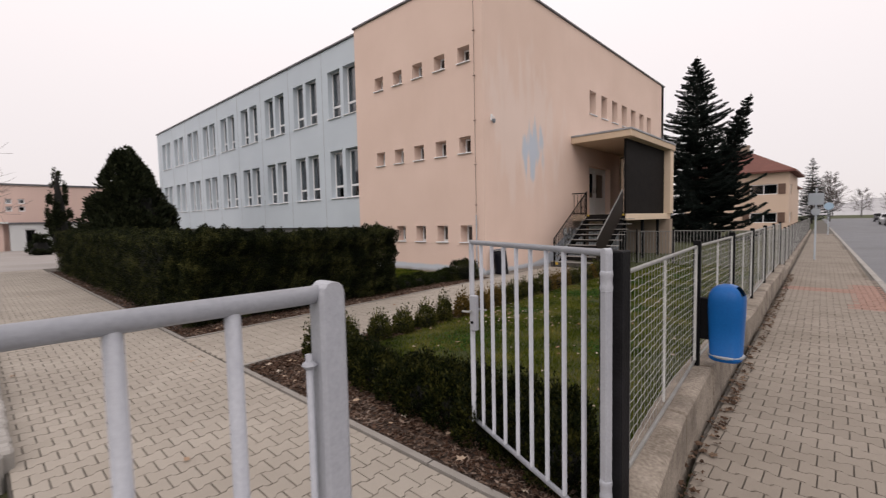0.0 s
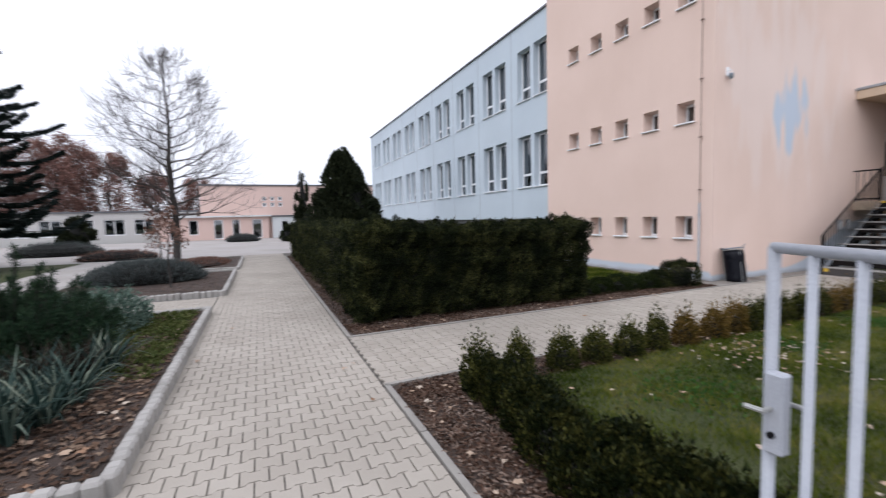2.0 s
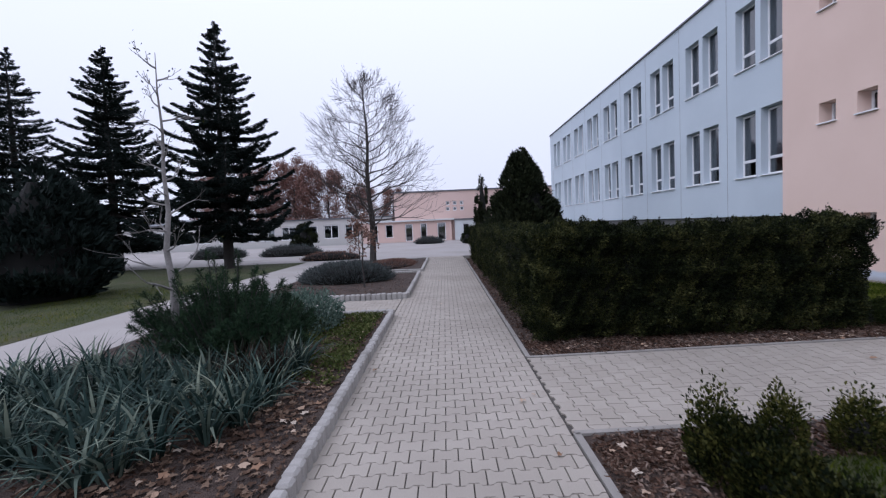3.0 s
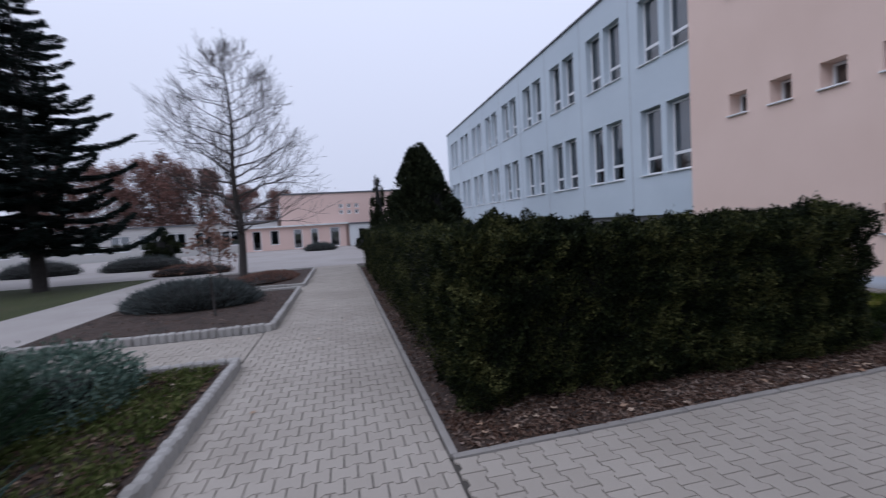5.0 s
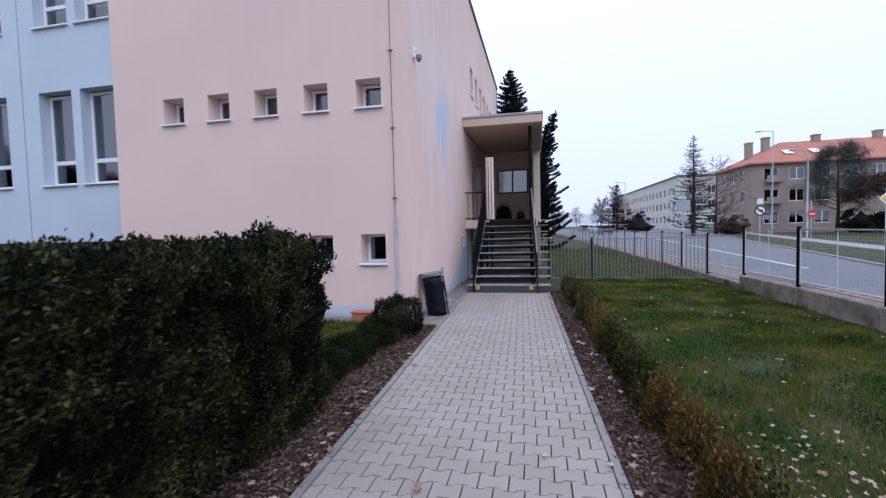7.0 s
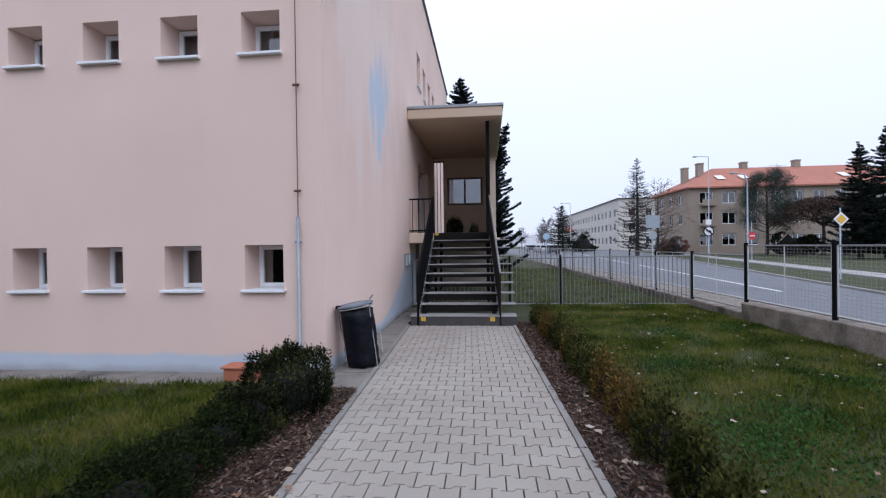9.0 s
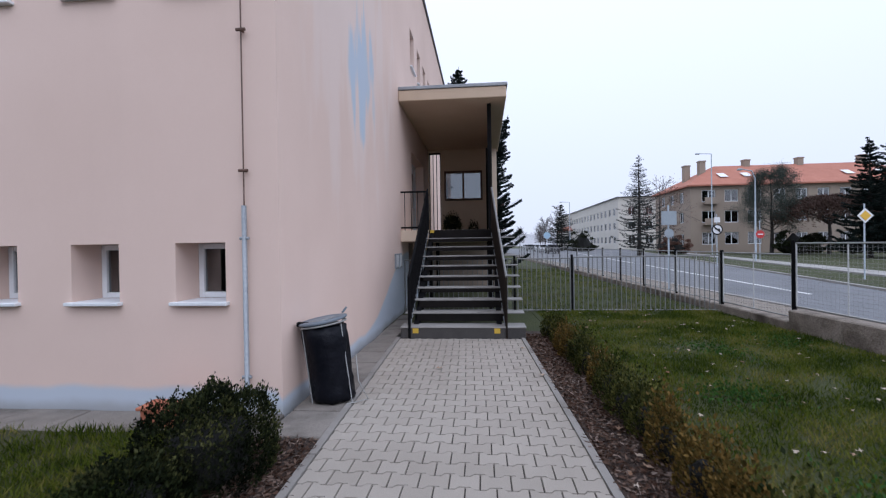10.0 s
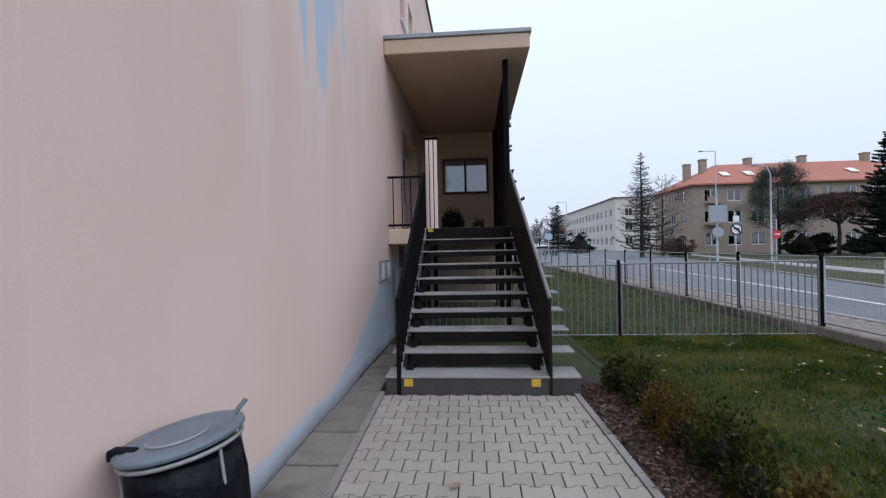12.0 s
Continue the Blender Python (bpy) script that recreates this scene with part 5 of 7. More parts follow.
for k in range(72):
    x, yv = -6.6 + 0.30 * (k % 8) + rng.uniform(-0.13, 0.13), -3.45 + 0.36 * (k // 8) + rng.uniform(-0.14, 0.14)
    if yv > -0.62 + 0.22 * (-4.2 - x):
        continue
    own = thing("iris_clump", (x, yv, 0.07), "clump of grey-green sword-shaped iris leaves in the bed", "plant", "iris clumps")
    n = int(rng.integers(30, 46))
    a = rng.uniform(0, 6.28, n)
    rr = rng.uniform(0.01, 0.1, n)
    base = np.stack([x + rr * np.cos(a), yv + rr * np.sin(a), np.full(n, 0.06)], 1)
    leaf_part("foliage", blade_arrays(rng, base, a, rng.uniform(0.34, 0.62, n), rng.uniform(0.018, 0.036, n), rng.uniform(0.15, 0.75, n), rng.uniform(0.15, 0.75, n)), IRIS, own, kind="stuff")


for x, yv in ((-6.15, -0.62), (-6.45, -0.78), (-6.0, -0.9)):
    own = thing("sedge_clump", (x, yv, 0.07), "dark bronze sedge tuft beside the irises", "plant", "sedge tufts")
    n = 150
    a = rng.uniform(0, 6.28, n)
    rr = rng.uniform(0.01, 0.13, n)
    base = np.stack([x + rr * np.cos(a), yv + rr * np.sin(a), np.full(n, 0.06)], 1)
    leaf_part("foliage", blade_arrays(rng, base, a, rng.uniform(0.3, 0.55, n), rng.uniform(0.006, 0.012, n), rng.uniform(0.05, 0.45, n), rng.uniform(0.1, 0.5, n)), SEDGE, own, kind="stuff")


def needle_bush(name, c, r, h, n, mat, label, L=(0.05, 0.1), w=0.007, tips=24):
    """A mounded bush of upright shoots clothed in needles."""
    own = thing(name, c, label, "shrub")
    Ps, Ds = [], []
    g = Geo()
    for k in range(n):
        a, q = rng.uniform(0, 6.28), math.sqrt(rng.uniform(0, 1))
        hz = h * (0.45 + 0.5 * (1 - q * q)) * (1 + 0.22 * math.sin(3 * a + 5 * q)) * rng.uniform(0.6, 1.08)
        tip = np.array([c[0] + r * q * math.cos(a), c[1] + r * q * math.sin(a), c[2] + hz])
        root = np.array([c[0] + 0.4 * r * q * math.cos(a), c[1] + 0.4 * r * q * math.sin(a), c[2]])
        g.tube([tuple(root), tuple((root + tip) / 2 + np.array([0, 0, -0.05])), tuple(tip)], [0.012, 0.008, 0.004], 4, False)
        t = 1.0 - 0.6 * rng.uniform(0, 1, tips * 8) ** 1.6
        Ps.append(root + (tip - root) * t[:, None])
        Ds.append(rng.normal(0, 0.8, (len(t), 3)) + 0.7 * (tip - root) / np.linalg.norm(tip - root))
    P, D = np.concatenate(Ps), np.concatenate(Ds)
    leaf_part("foliage", leaf_arrays(rng, P, D, rng.uniform(L[0], L[1], len(P)), w, 0.1), mat, own)
    part("stem_base", g, BARK, own)
    return own


needle_bush("dwarf_pine", (-7.25, -1.6, 0.07), 1.1, 1.12, 230, PINE, "dwarf mountain pine with dark green needles")
needle_bush("dwarf_pine", (-6.75, -1.0, 0.07), 0.55, 0.72, 90, PINE, "low dwarf pine beside the irises")
needle_bush("dwarf_pine", (-8.3, -2.9, 0.07), 0.6, 0.6, 45, PINE, "low dwarf pine at the rear of the bed")
shrub("sedum_bush", (-8.6, -1.15, 0.07), 0.72, 0.66, 0.56, 6000, SEDUM, "blue-green fleshy-leaved bush at the bed end", (0.03, 0.06), upright=0.3)
shrub("sedum_bush", (-8.8, -2.3, 0.07), 0.7, 0.7, 0.56, 5600, SEDUM, "blue-green fleshy-leaved bush at the bed end", (0.03, 0.06), upright=0.3)
P = scatter(11000, -9.45, -5.9, -1.5, 0.06, 0.075)
P = P[lumps(P, 1.7) + rng.normal(0, 0.3, len(P)) + 0.25 * (-6.6 - P[:, 0]) > -0.05]
P[:, 2] += rng.uniform(0, 0.05, len(P))
ob = leaf_part("ground_cover", leaf_arrays(rng, P, flat_dirs(len(P), 1.4), rng.uniform(0.03, 0.06, len(P)), rng.uniform(0.02, 0.035, len(P))), COVER, None)
tagged(ob, "yellow-green creeping ground cover along the kerb", "plant", kind="stuff")


def mound(name, c, rx, ry, h, n, mat, label, L=(0.12, 0.22)):
    """A cushion of fine grey spikes."""
    own = thing(name, c, label, "plant")
    u = unit(rng.normal(size=(n, 3)))
    u[:, 2] = np.abs(u[:, 2])
    P = u * np.array([[rx, ry, h * 0.85]]) * (0.82 + 0.1 * lumps(u * 3 + np.array([c]), 2.0) + rng.uniform(-0.12, 0.05, n))[:, None] + np.array([c])
    D = u + np.array([[0, 0, 0.6]]) + rng.normal(0, 0.25, u.shape)
    leaf_part("foliage", leaf_arrays(rng, P, D, rng.uniform(L[0], L[1], n), 0.02, 0.2), mat, own)
    # Dark filling that paints the shade between the spikes.
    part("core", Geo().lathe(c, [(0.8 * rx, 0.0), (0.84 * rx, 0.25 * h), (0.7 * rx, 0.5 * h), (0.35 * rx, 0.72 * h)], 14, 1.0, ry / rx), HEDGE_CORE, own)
    return own


mound("lavender_mound", (-14.7, -1.75, 0.07), 0.9, 1.55, 0.7, 7000, LAVENDER, "wide grey-green lavender cushion in the kerbed bed")
mound("lavender_mound", (-41.4, -0.2, 0.0), 0.9, 1.5, 0.75, 1800, LAVENDER, "low grey shrub cushion in the courtyard", (0.2, 0.3))
mound("lavender_mound", (-31.3, -9.2, 0.0), 1.2, 2.4, 0.9, 2500, LAVENDER, "low grey shrub row across the courtyard", (0.2, 0.3))
mound("lavender_mound", (-32.0, -14.5, 0.0), 1.2, 2.2, 1.0, 2500, LAVENDER, "low grey shrub row across the courtyard", (0.2, 0.3))
mound("lavender_mound", (-25.5, -5.0, 0.0), 0.8, 1.9, 0.55, 2000, BROWN_LEAF, "low brown winter shrubs in the courtyard bed", (0.12, 0.2))
mound("heather_bed", (-19.8, -1.0, 0.06), 2.2, 1.1, 0.22, 3000, BROWN_LEAF, "low red-brown heather in the tree bed", (0.08, 0.14))


# ---- trees ----
def spruce(c, h, r, label, seed, lowest=0.1, gap=0.36, droop=0.25, dense=1.0, mat=None, power=0.85, lean=0.0, needle=1.0):
    """Tapered trunk, whorls of sagging limbs that turn up at the tip, and hanging needle sprays."""
    rg = np.random.default_rng(seed)
    own = thing("spruce", c, label, "tree")
    part("trunk", Geo().tube([(c[0], c[1], c[2] - 0.1), (c[0] + 0.05 + lean * 0.25, c[1], c[2] + h * 0.5), (c[0] + lean, c[1], c[2] + h)], [0.02 * h + 0.03, 0.012 * h, 0.01], 8), BARK, own, smooth=True)
    Ps, Ds, Ls = [], [], []
    limbs = Geo()
    z = h * lowest
    while z < h * 0.985:
        t = (z / h - lowest) / (1 - lowest)
        reach = r * (1 - t) ** power * (0.7 + 0.3 * min(1, t * 6 + 0.5)) + 0.05
        m = int(rg.integers(6, 9))
        a0 = rg.uniform(0, 6.28)
        for j in range(m):
            a = a0 + 6.28 * j / m + rg.uniform(-0.25, 0.25)
            L = reach * rg.uniform(0.55, 1.18)
            dz = z + rg.uniform(-0.4, 0.4) * gap
            s = np.linspace(0, 1, 7)
            out = np.array([math.cos(a), math.sin(a), 0])
            sag = -droop * (1 - t) * L * (s - 1.25 * s ** 3) + 0.35 * t * L * s
            line = np.array(c)[None] + np.array([[lean * (z / h) ** 2, 0, 0]]) + out[None] * (L * s)[:, None] + np.array([[0, 0, 1.0]]) * (dz + sag)[:, None]
            limbs.tube([tuple(p) for p in line[::2]], [0.012 + 0.012 * L, 0.01 + 0.006 * L, 0.008, 0.005], 4, False)
            n = int((16 + 44 * L) * dense)
            q = rg.uniform(0.08, 1.0, n)
            P = np.stack([np.interp(q, s, line[:, k]) for k in range(3)], 1)
            side = np.array([-out[1], out[0], 0])
            sg = rg.choice([-1.0, 1.0], n)
            spread_w = rg.uniform(0.0, 0.32, n) * L * (1.05 - q)
            P += side[None] * (sg * spread_w)[:, None]
            P[:, 2] -= rg.uniform(0, 0.10, n)
            D = out[None] * 0.9 + side[None] * (sg * rg.uniform(0.2, 0.9, n))[:, None] + np.array([[0, 0, -0.25]]) + rg.normal(0, 0.22, (n, 3))
            Ps.append(P)
            Ds.append(D)
            Ls.append(rg.uniform(0.2, 0.42, n) * (0.7 + 0.1 * h / 10) * needle * (1.0 - 0.6 * t))
        z += gap * (0.75 + 0.5 * rg.random()) * (1 - 0.45 * t)
    P, D, L = np.concatenate(Ps), np.concatenate(Ds), np.concatenate(Ls)
    leaf_part("crown", leaf_arrays(rg, P, D, L, L * 0.34, 0.2), mat or NEEDLE, own)
    tagged(part("branchwork", limbs, BARK, own), "dark layered limbs", kind="stuff")
    return own


spruce((-22.7, -9.2, 0), 11.6, 4.1, "tall dark spruce with layered limbs on the lawn", 11, 0.15, 0.52, 0.36, 5.5, None, 0.95, 0.0, 0.85)
spruce((-24.1, -15.6, 0), 11.4, 4.2, "tall dark spruce with layered limbs on the lawn", 12, 0.12, 0.52, 0.36, 5.0, None, 0.95, 0.0, 0.85)
spruce((-25.2, -21.5, 0), 12.0, 4.0, "tall dark spruce at the rear of the lawn", 13, 0.1, 0.52, 0.36, 3.5, None, 0.95, 0.0, 0.85)
spruce((-7.2, 33.0, 0), 12.0, 4.4, "tall dense dark spruce behind the school building", 14, 0.03, 0.3, 0.34, 7.0, None, 0.9, 0.0, 0.62)
spruce((-6.0, 33.5, 0), 9.2, 1.9, "dark spruce leaning beside a taller one", 15, 0.2, 0.3, 0.28, 6.0, None, 0.9, 1.7, 0.62)
spruce((11.6, 58.0, 0), 11.3, 3.2, "thin spruce in haze-paled grey-green beside the apartment block", 16, 0.1, 0.45, 0.3, 0.9, FAR_NEEDLE, 0.85, 0.0, 0.75)
spruce((25.0, 45.0, 0), 9.6, 2.5, "dark spruce in front of the apartment block", 17, 0.08, 0.4, 0.3, 2.4)
spruce((27.5, 45.5, 0), 11.2, 2.7, "dark spruce in front of the apartment block", 18, 0.08, 0.4, 0.3, 2.4)
spruce((-4.0, 92.0, 0), 10.5, 3.0, "far dark spruce beside the street", 19, 0.08, 0.5, 0.2, 0.7)
spruce((9.9, 97.0, 0), 9.5, 3.6, "far dark spruce beyond the road", 20, 0.05, 0.4, 0.2, 0.9)


def bare_tree(name, c, h, r0, label, seed, levels=5, spread=0.55, mat=None, lean=0.0, leaves=0, first=0.3, kids=(3, 5), wide=0.21, rmin=0.0035, green=None, leaf=1.0, full=4.2, profile=None, rise=0.42):
    """A leafless crown: limbs fork into ever finer twigs."""
    rg = np.random.default_rng(seed)
    own = thing(name, c, label, "tree")
    trunk, limbs, tips = Geo(), Geo(), []

    def grow(p, d, L, r, lev, g):
        pts, rs, q, dd = [p], [r], p, d
        n = 4 if lev > 1 else 3
        for k in range(n):
            dd = (dd + Vector(rg.normal(0, 0.13, 3)) + Vector((0, 0, 0.06))).normalized()
            q = q + dd * (L / n)
            pts.append(q)
            rs.append(max(r * (1 - 0.45 * (k + 1) / n), rmin))
        g.tube([tuple(v) for v in pts], rs, 6 if lev >= levels - 1 else (4 if lev > 1 else 3), False)
        if lev == 0:
            tips.append(pts[-1])
            return
        m = int(rg.integers(kids[0], kids[1] + 1)) + (1 if lev == levels - 1 else 0)
        for j in range(m):
            i = int(rg.integers(max(1, n - 2), n + 1)) if j else n
            ax = dd.cross(Vector(rg.normal(0, 1, 3))).normalized()
            ang = spread * rg.uniform(0.5, 1.3) if j else spread * 0.3
            nd = (Matrix.Rotation(ang, 3, ax) @ dd).normalized()
            grow(pts[i], nd, L * rg.uniform(0.58, 0.8), rs[i] * (0.62 if j else 0.75), lev - 1, limbs)

    base, top = Vector(c), Vector((c[0] + lean, c[1], c[2] + h))
    stem = [base.lerp(top, k / 8) + Vector((rg.normal(0, 0.005 * h) if 0 < k < 8 else 0, rg.normal(0, 0.005 * h) if 0 < k < 8 else 0, -0.1 if k == 0 else 0)) for k in range(9)]
    rs = [r0 * (1 - 0.93 * (k / 8) ** 0.9) for k in range(9)]
    trunk.tube([tuple(v) for v in stem], rs, 8, True)
    n = int(h * full)
    for k in range(n):
        f = first + (0.97 - first) * (k + rg.random() * 0.5) / n
        i = min(7, int(f * 8))
        p = stem[i].lerp(stem[i + 1], f * 8 - i)
        a = 2.4 * k + rg.uniform(-0.4, 0.4)
        up = 0.15 + 0.9 * f
        L = h * wide * (profile(f) if profile else 1.05 - abs(f - 0.45) * 1.1) * rg.uniform(0.75, 1.15)
        grow(p, Vector((math.cos(a), math.sin(a), up * rise)).normalized(), L * 0.62, max(r0 * 0.42 * (1 - f), 0.012), levels - 2, limbs)
    part("trunk", trunk, mat or BARK, own, smooth=True)
    tagged(part("branchwork", limbs, TWIG if mat is None else mat, own), "fine forking twigs", kind="stuff")
    if leaves:
        P = np.array([tuple(v) for v in tips])[rg.integers(0, len(tips), leaves)] + rg.normal(0, 0.05 if h < 5 else 0.26, (leaves, 3))
        leaf_part("foliage", leaf_arrays(rg, P, rg.normal(0, 1, (leaves, 3)), rg.uniform(0.06, 0.11, leaves) * max(1.0, h / 4) * leaf, 0.05 * max(1.0, h / 4) * leaf), green or BROWN_LEAF, own)
    return own


bare_tree("bare_tree", (-20.4, -1.9, 0.06), 8.0, 0.15, "leafless deciduous tree with a fine rounded crown", 21, 5, 0.5, leaves=30, leaf=0.45, first=0.19, wide=0.245, rmin=0.0045, full=6.6, profile=lambda f: 1.12 * (1 - max(0.0, (f - 0.15) / 0.87) ** 3), rise=0.55)
bare_tree("young_tree", (-6.95, -2.1, 0.07), 3.75, 0.056, "slim pale-barked young tree in the iris bed", 22, 4, 0.45, PALE_BARK, first=0.24, rmin=0.0032, wide=0.24, full=5.2, kids=(2, 3), leaves=150, green=BOX_DARK, leaf=0.42, profile=lambda f: 0.35 + 1.5 * max(0.0, 0.75 - f) ** 1.5, rise=0.5)
bare_tree("small_tree", (-13.2, -0.95, 0.07), 1.9, 0.03, "small thin-stemmed shrub tree with dry leaves", 23, 4, 0.8, leaves=320, first=0.45)
bare_tree("small_tree", (-17.6, -1.9, 0.07), 2.0, 0.03, "small thin-stemmed shrub tree with dry leaves", 24, 4, 0.8, leaves=280, first=0.45)
bare_tree("bare_tree", (-2.2, 110.0, 0), 9.0, 0.2, "leafless tree far down the street", 25, 4, 0.6, first=0.3, rmin=0.02)
bare_tree("bare_tree", (10.2, 104.0, 0), 9.5, 0.2, "leafless tree beyond the road", 26, 4, 0.6, first=0.3, rmin=0.02)
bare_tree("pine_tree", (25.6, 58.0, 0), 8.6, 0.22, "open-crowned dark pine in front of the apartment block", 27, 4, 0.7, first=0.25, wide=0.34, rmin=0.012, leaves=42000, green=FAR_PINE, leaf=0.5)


def umbrella_tree(c, rx, h, thick, label, seed):
    """A forked trunk under a wide flat dome of fine brown twigs."""
    rg = np.random.default_rng(seed)
    own = thing("round_tree", c, label, "tree")
    part("trunk", Geo().tube([(c[0], c[1], c[2] - 0.1), (c[0] + 0.1, c[1], c[2] + h * 0.35), (c[0], c[1], c[2] + h * 0.62)], [0.2, 0.15, 0.12], 8), BARK, own, smooth=True)
    g = Geo()
    for k in range(18):
        a, f = 6.28 * k / 18 + rg.uniform(-0.2, 0.2), rg.uniform(0.5, 0.95)
        p = (c[0], c[1], c[2] + h * rg.uniform(0.45, 0.62))
        q = (c[0] + rx * f * math.cos(a), c[1] + rx * f * math.sin(a), c[2] + h - thick * f * f)
        m = ((p[0] + q[0]) / 2, (p[1] + q[1]) / 2, p[2] + (q[2] - p[2]) * 0.7)
        g.tube([p, m, q], [0.07, 0.045, 0.015], 4, False)
    tagged(part("branchwork", g, BARK, own), "spreading dark limbs", kind="stuff")
    n = 9000
    u = np.sqrt(rg.uniform(0, 1, n))
    a = rg.uniform(0, 6.28, n)
    edge = 1 + 0.1 * np.sin(a * 4 + 1) + 0.07 * np.sin(a * 9)
    z = h - thick * u ** 2.4 - np.abs(rg.normal(0, 0.32, n)) * thick
    P = np.stack([c[0] + rx * u * edge * np.cos(a), c[1] + rx * u * edge * np.sin(a), c[2] + z], 1)
    D = np.stack([np.cos(a) * 0.7, np.sin(a) * 0.7, np.full(n, 0.5)], 1) + rg.normal(0, 0.5, (n, 3))
    leaf_part("crown", leaf_arrays(rg, P, D, rg.uniform(0.25, 0.5, n), rg.uniform(0.06, 0.13, n)), RUST_TWIG, own)
    return own


umbrella_tree((30.0, 56.0, 0), 4.6, 6.0, 1.9, "low umbrella-crowned brown tree before the apartment block", 29)
bare_tree("bare_tree", (15.0, 61.0, 0), 8.4, 0.18, "leafless tree beside the apartment block", 28, 4, 0.7, first=0.2, wide=0.34, rmin=0.012, leaves=500)


def cone_tree(name, c, r, h, n, mat, label, seed, power=0.75, L=(0.18, 0.34)):
    """A dense conical evergreen of upright sprays with a ragged outline."""
    rg = np.random.default_rng(seed)
    own = thing(name, c, label, "tree")
    m = max(30, n // 150)
    tc, ac, bulge = 1 - np.sqrt(rg.uniform(0, 1, m)), rg.uniform(0, 6.28, m), rg.uniform(-0.24, 0.22, m)
    pick = rg.integers(0, m, n)
    t = np.clip(tc[pick] + rg.normal(0, 0.033, n), 0, 0.995)
    wide = np.minimum((1 - t) ** power, 0.55 + 2.2 * t)
    a = ac[pick] + rg.normal(0, 0.17, n) / np.maximum(wide, 0.2)
    rad = r * wide * (1 + bulge[pick] + 0.1 * np.sin(a * 5 + t * 17) - np.abs(rg.normal(0, 0.09, n)))
    P = np.stack([c[0] + rad * np.cos(a), c[1] + rad * np.sin(a), c[2] + 0.05 + t * h], 1)
    D = np.stack([np.cos(a) * 0.6, np.sin(a) * 0.6, np.full(n, 0.8)], 1) + rg.normal(0, 0.4, (n, 3))
    leaf_part("crown", leaf_arrays(rg, P, D, rg.uniform(L[0], L[1], n), rg.uniform(0.06, 0.13, n)), mat, own)
    # The crown's inner shade, painted as a dark solid.
    part("shade_core", Geo().lathe(c, [(0.5 * r, 0.02), (0.72 * r, 0.15 * h), (0.45 * r, 0.55 * h), (0.05 * r, 0.93 * h)], 12), HEDGE_CORE, own)
    part("trunk", Geo().tube([(c[0], c[1], c[2] - 0.1), (c[0], c[1], c[2] + 0.6 * h)], [0.14, 0.05], 8), BARK, own)
    return own


cone_tree("thuja", (-24.4, 5.3, 0), 2.08, 5.3, 28000, THUJA, "broad dark green conical thuja beyond the hedge", 31, 0.74)
cone_tree("columnar_thuja", (-44.8, 5.05, 0), 0.75, 6.3, 4000, THUJA, "slim columnar thuja beside the pink wing", 32, 0.35)
cone_tree("thuja", (-33.7, -9.0, 0), 0.95, 2.15, 3000, THUJA, "small dark egg-shaped thuja in the courtyard", 33, 0.5)
cone_tree("thuja", (-38.4, 3.3, 0), 0.8, 1.2, 1800, THUJA, "low round evergreen by the entrance", 34, 0.5)
cone_tree("dark_evergreen", (-14.0, -10.3, 0), 1.85, 3.6, 12000, NEEDLE, "big dark rounded evergreen shrub on the lawn", 35, 0.4)
for k, (x, y, h) in enumerate(((-63.5, -30.5, 9.5), (-64.5, -25.5, 10.0), (-66, -20.5, 11.0), (-67.5, -16.0, 9.5), (-69, -11.0, 7.4), (-69.5, -6.5, 7.0), (-72, -22.5, 9.0))):
    bare_tree("copper_tree", (x, y, 0), h, 0.22, "broad tree with red-brown winter leaves behind the low wing", 60 + k, 4, 0.7, leaves=13000, first=0.12, wide=0.36, rmin=0.015, green=COPPER, leaf=1.05)
for k, (x, y, r, h) in enumerate(((16.3, 60, 1.7, 2.1), (31.5, 55, 1.5, 2.0), (26.5, 56, 1.7, 2.3), (11.5, 86, 2.6, 3.6), (29.5, 58, 1.6, 2.2))):
    cone_tree("copper_shrub" if k in (0,) else "evergreen_bush", (x, y, 0), r, h, 3500, BROWN_LEAF if k in (0,) else THUJA,
              "rust-brown winter shrub before the apartment block" if k in (0,) else "dark green bush before the apartment block", 50 + k, 0.3, (0.2, 0.35))


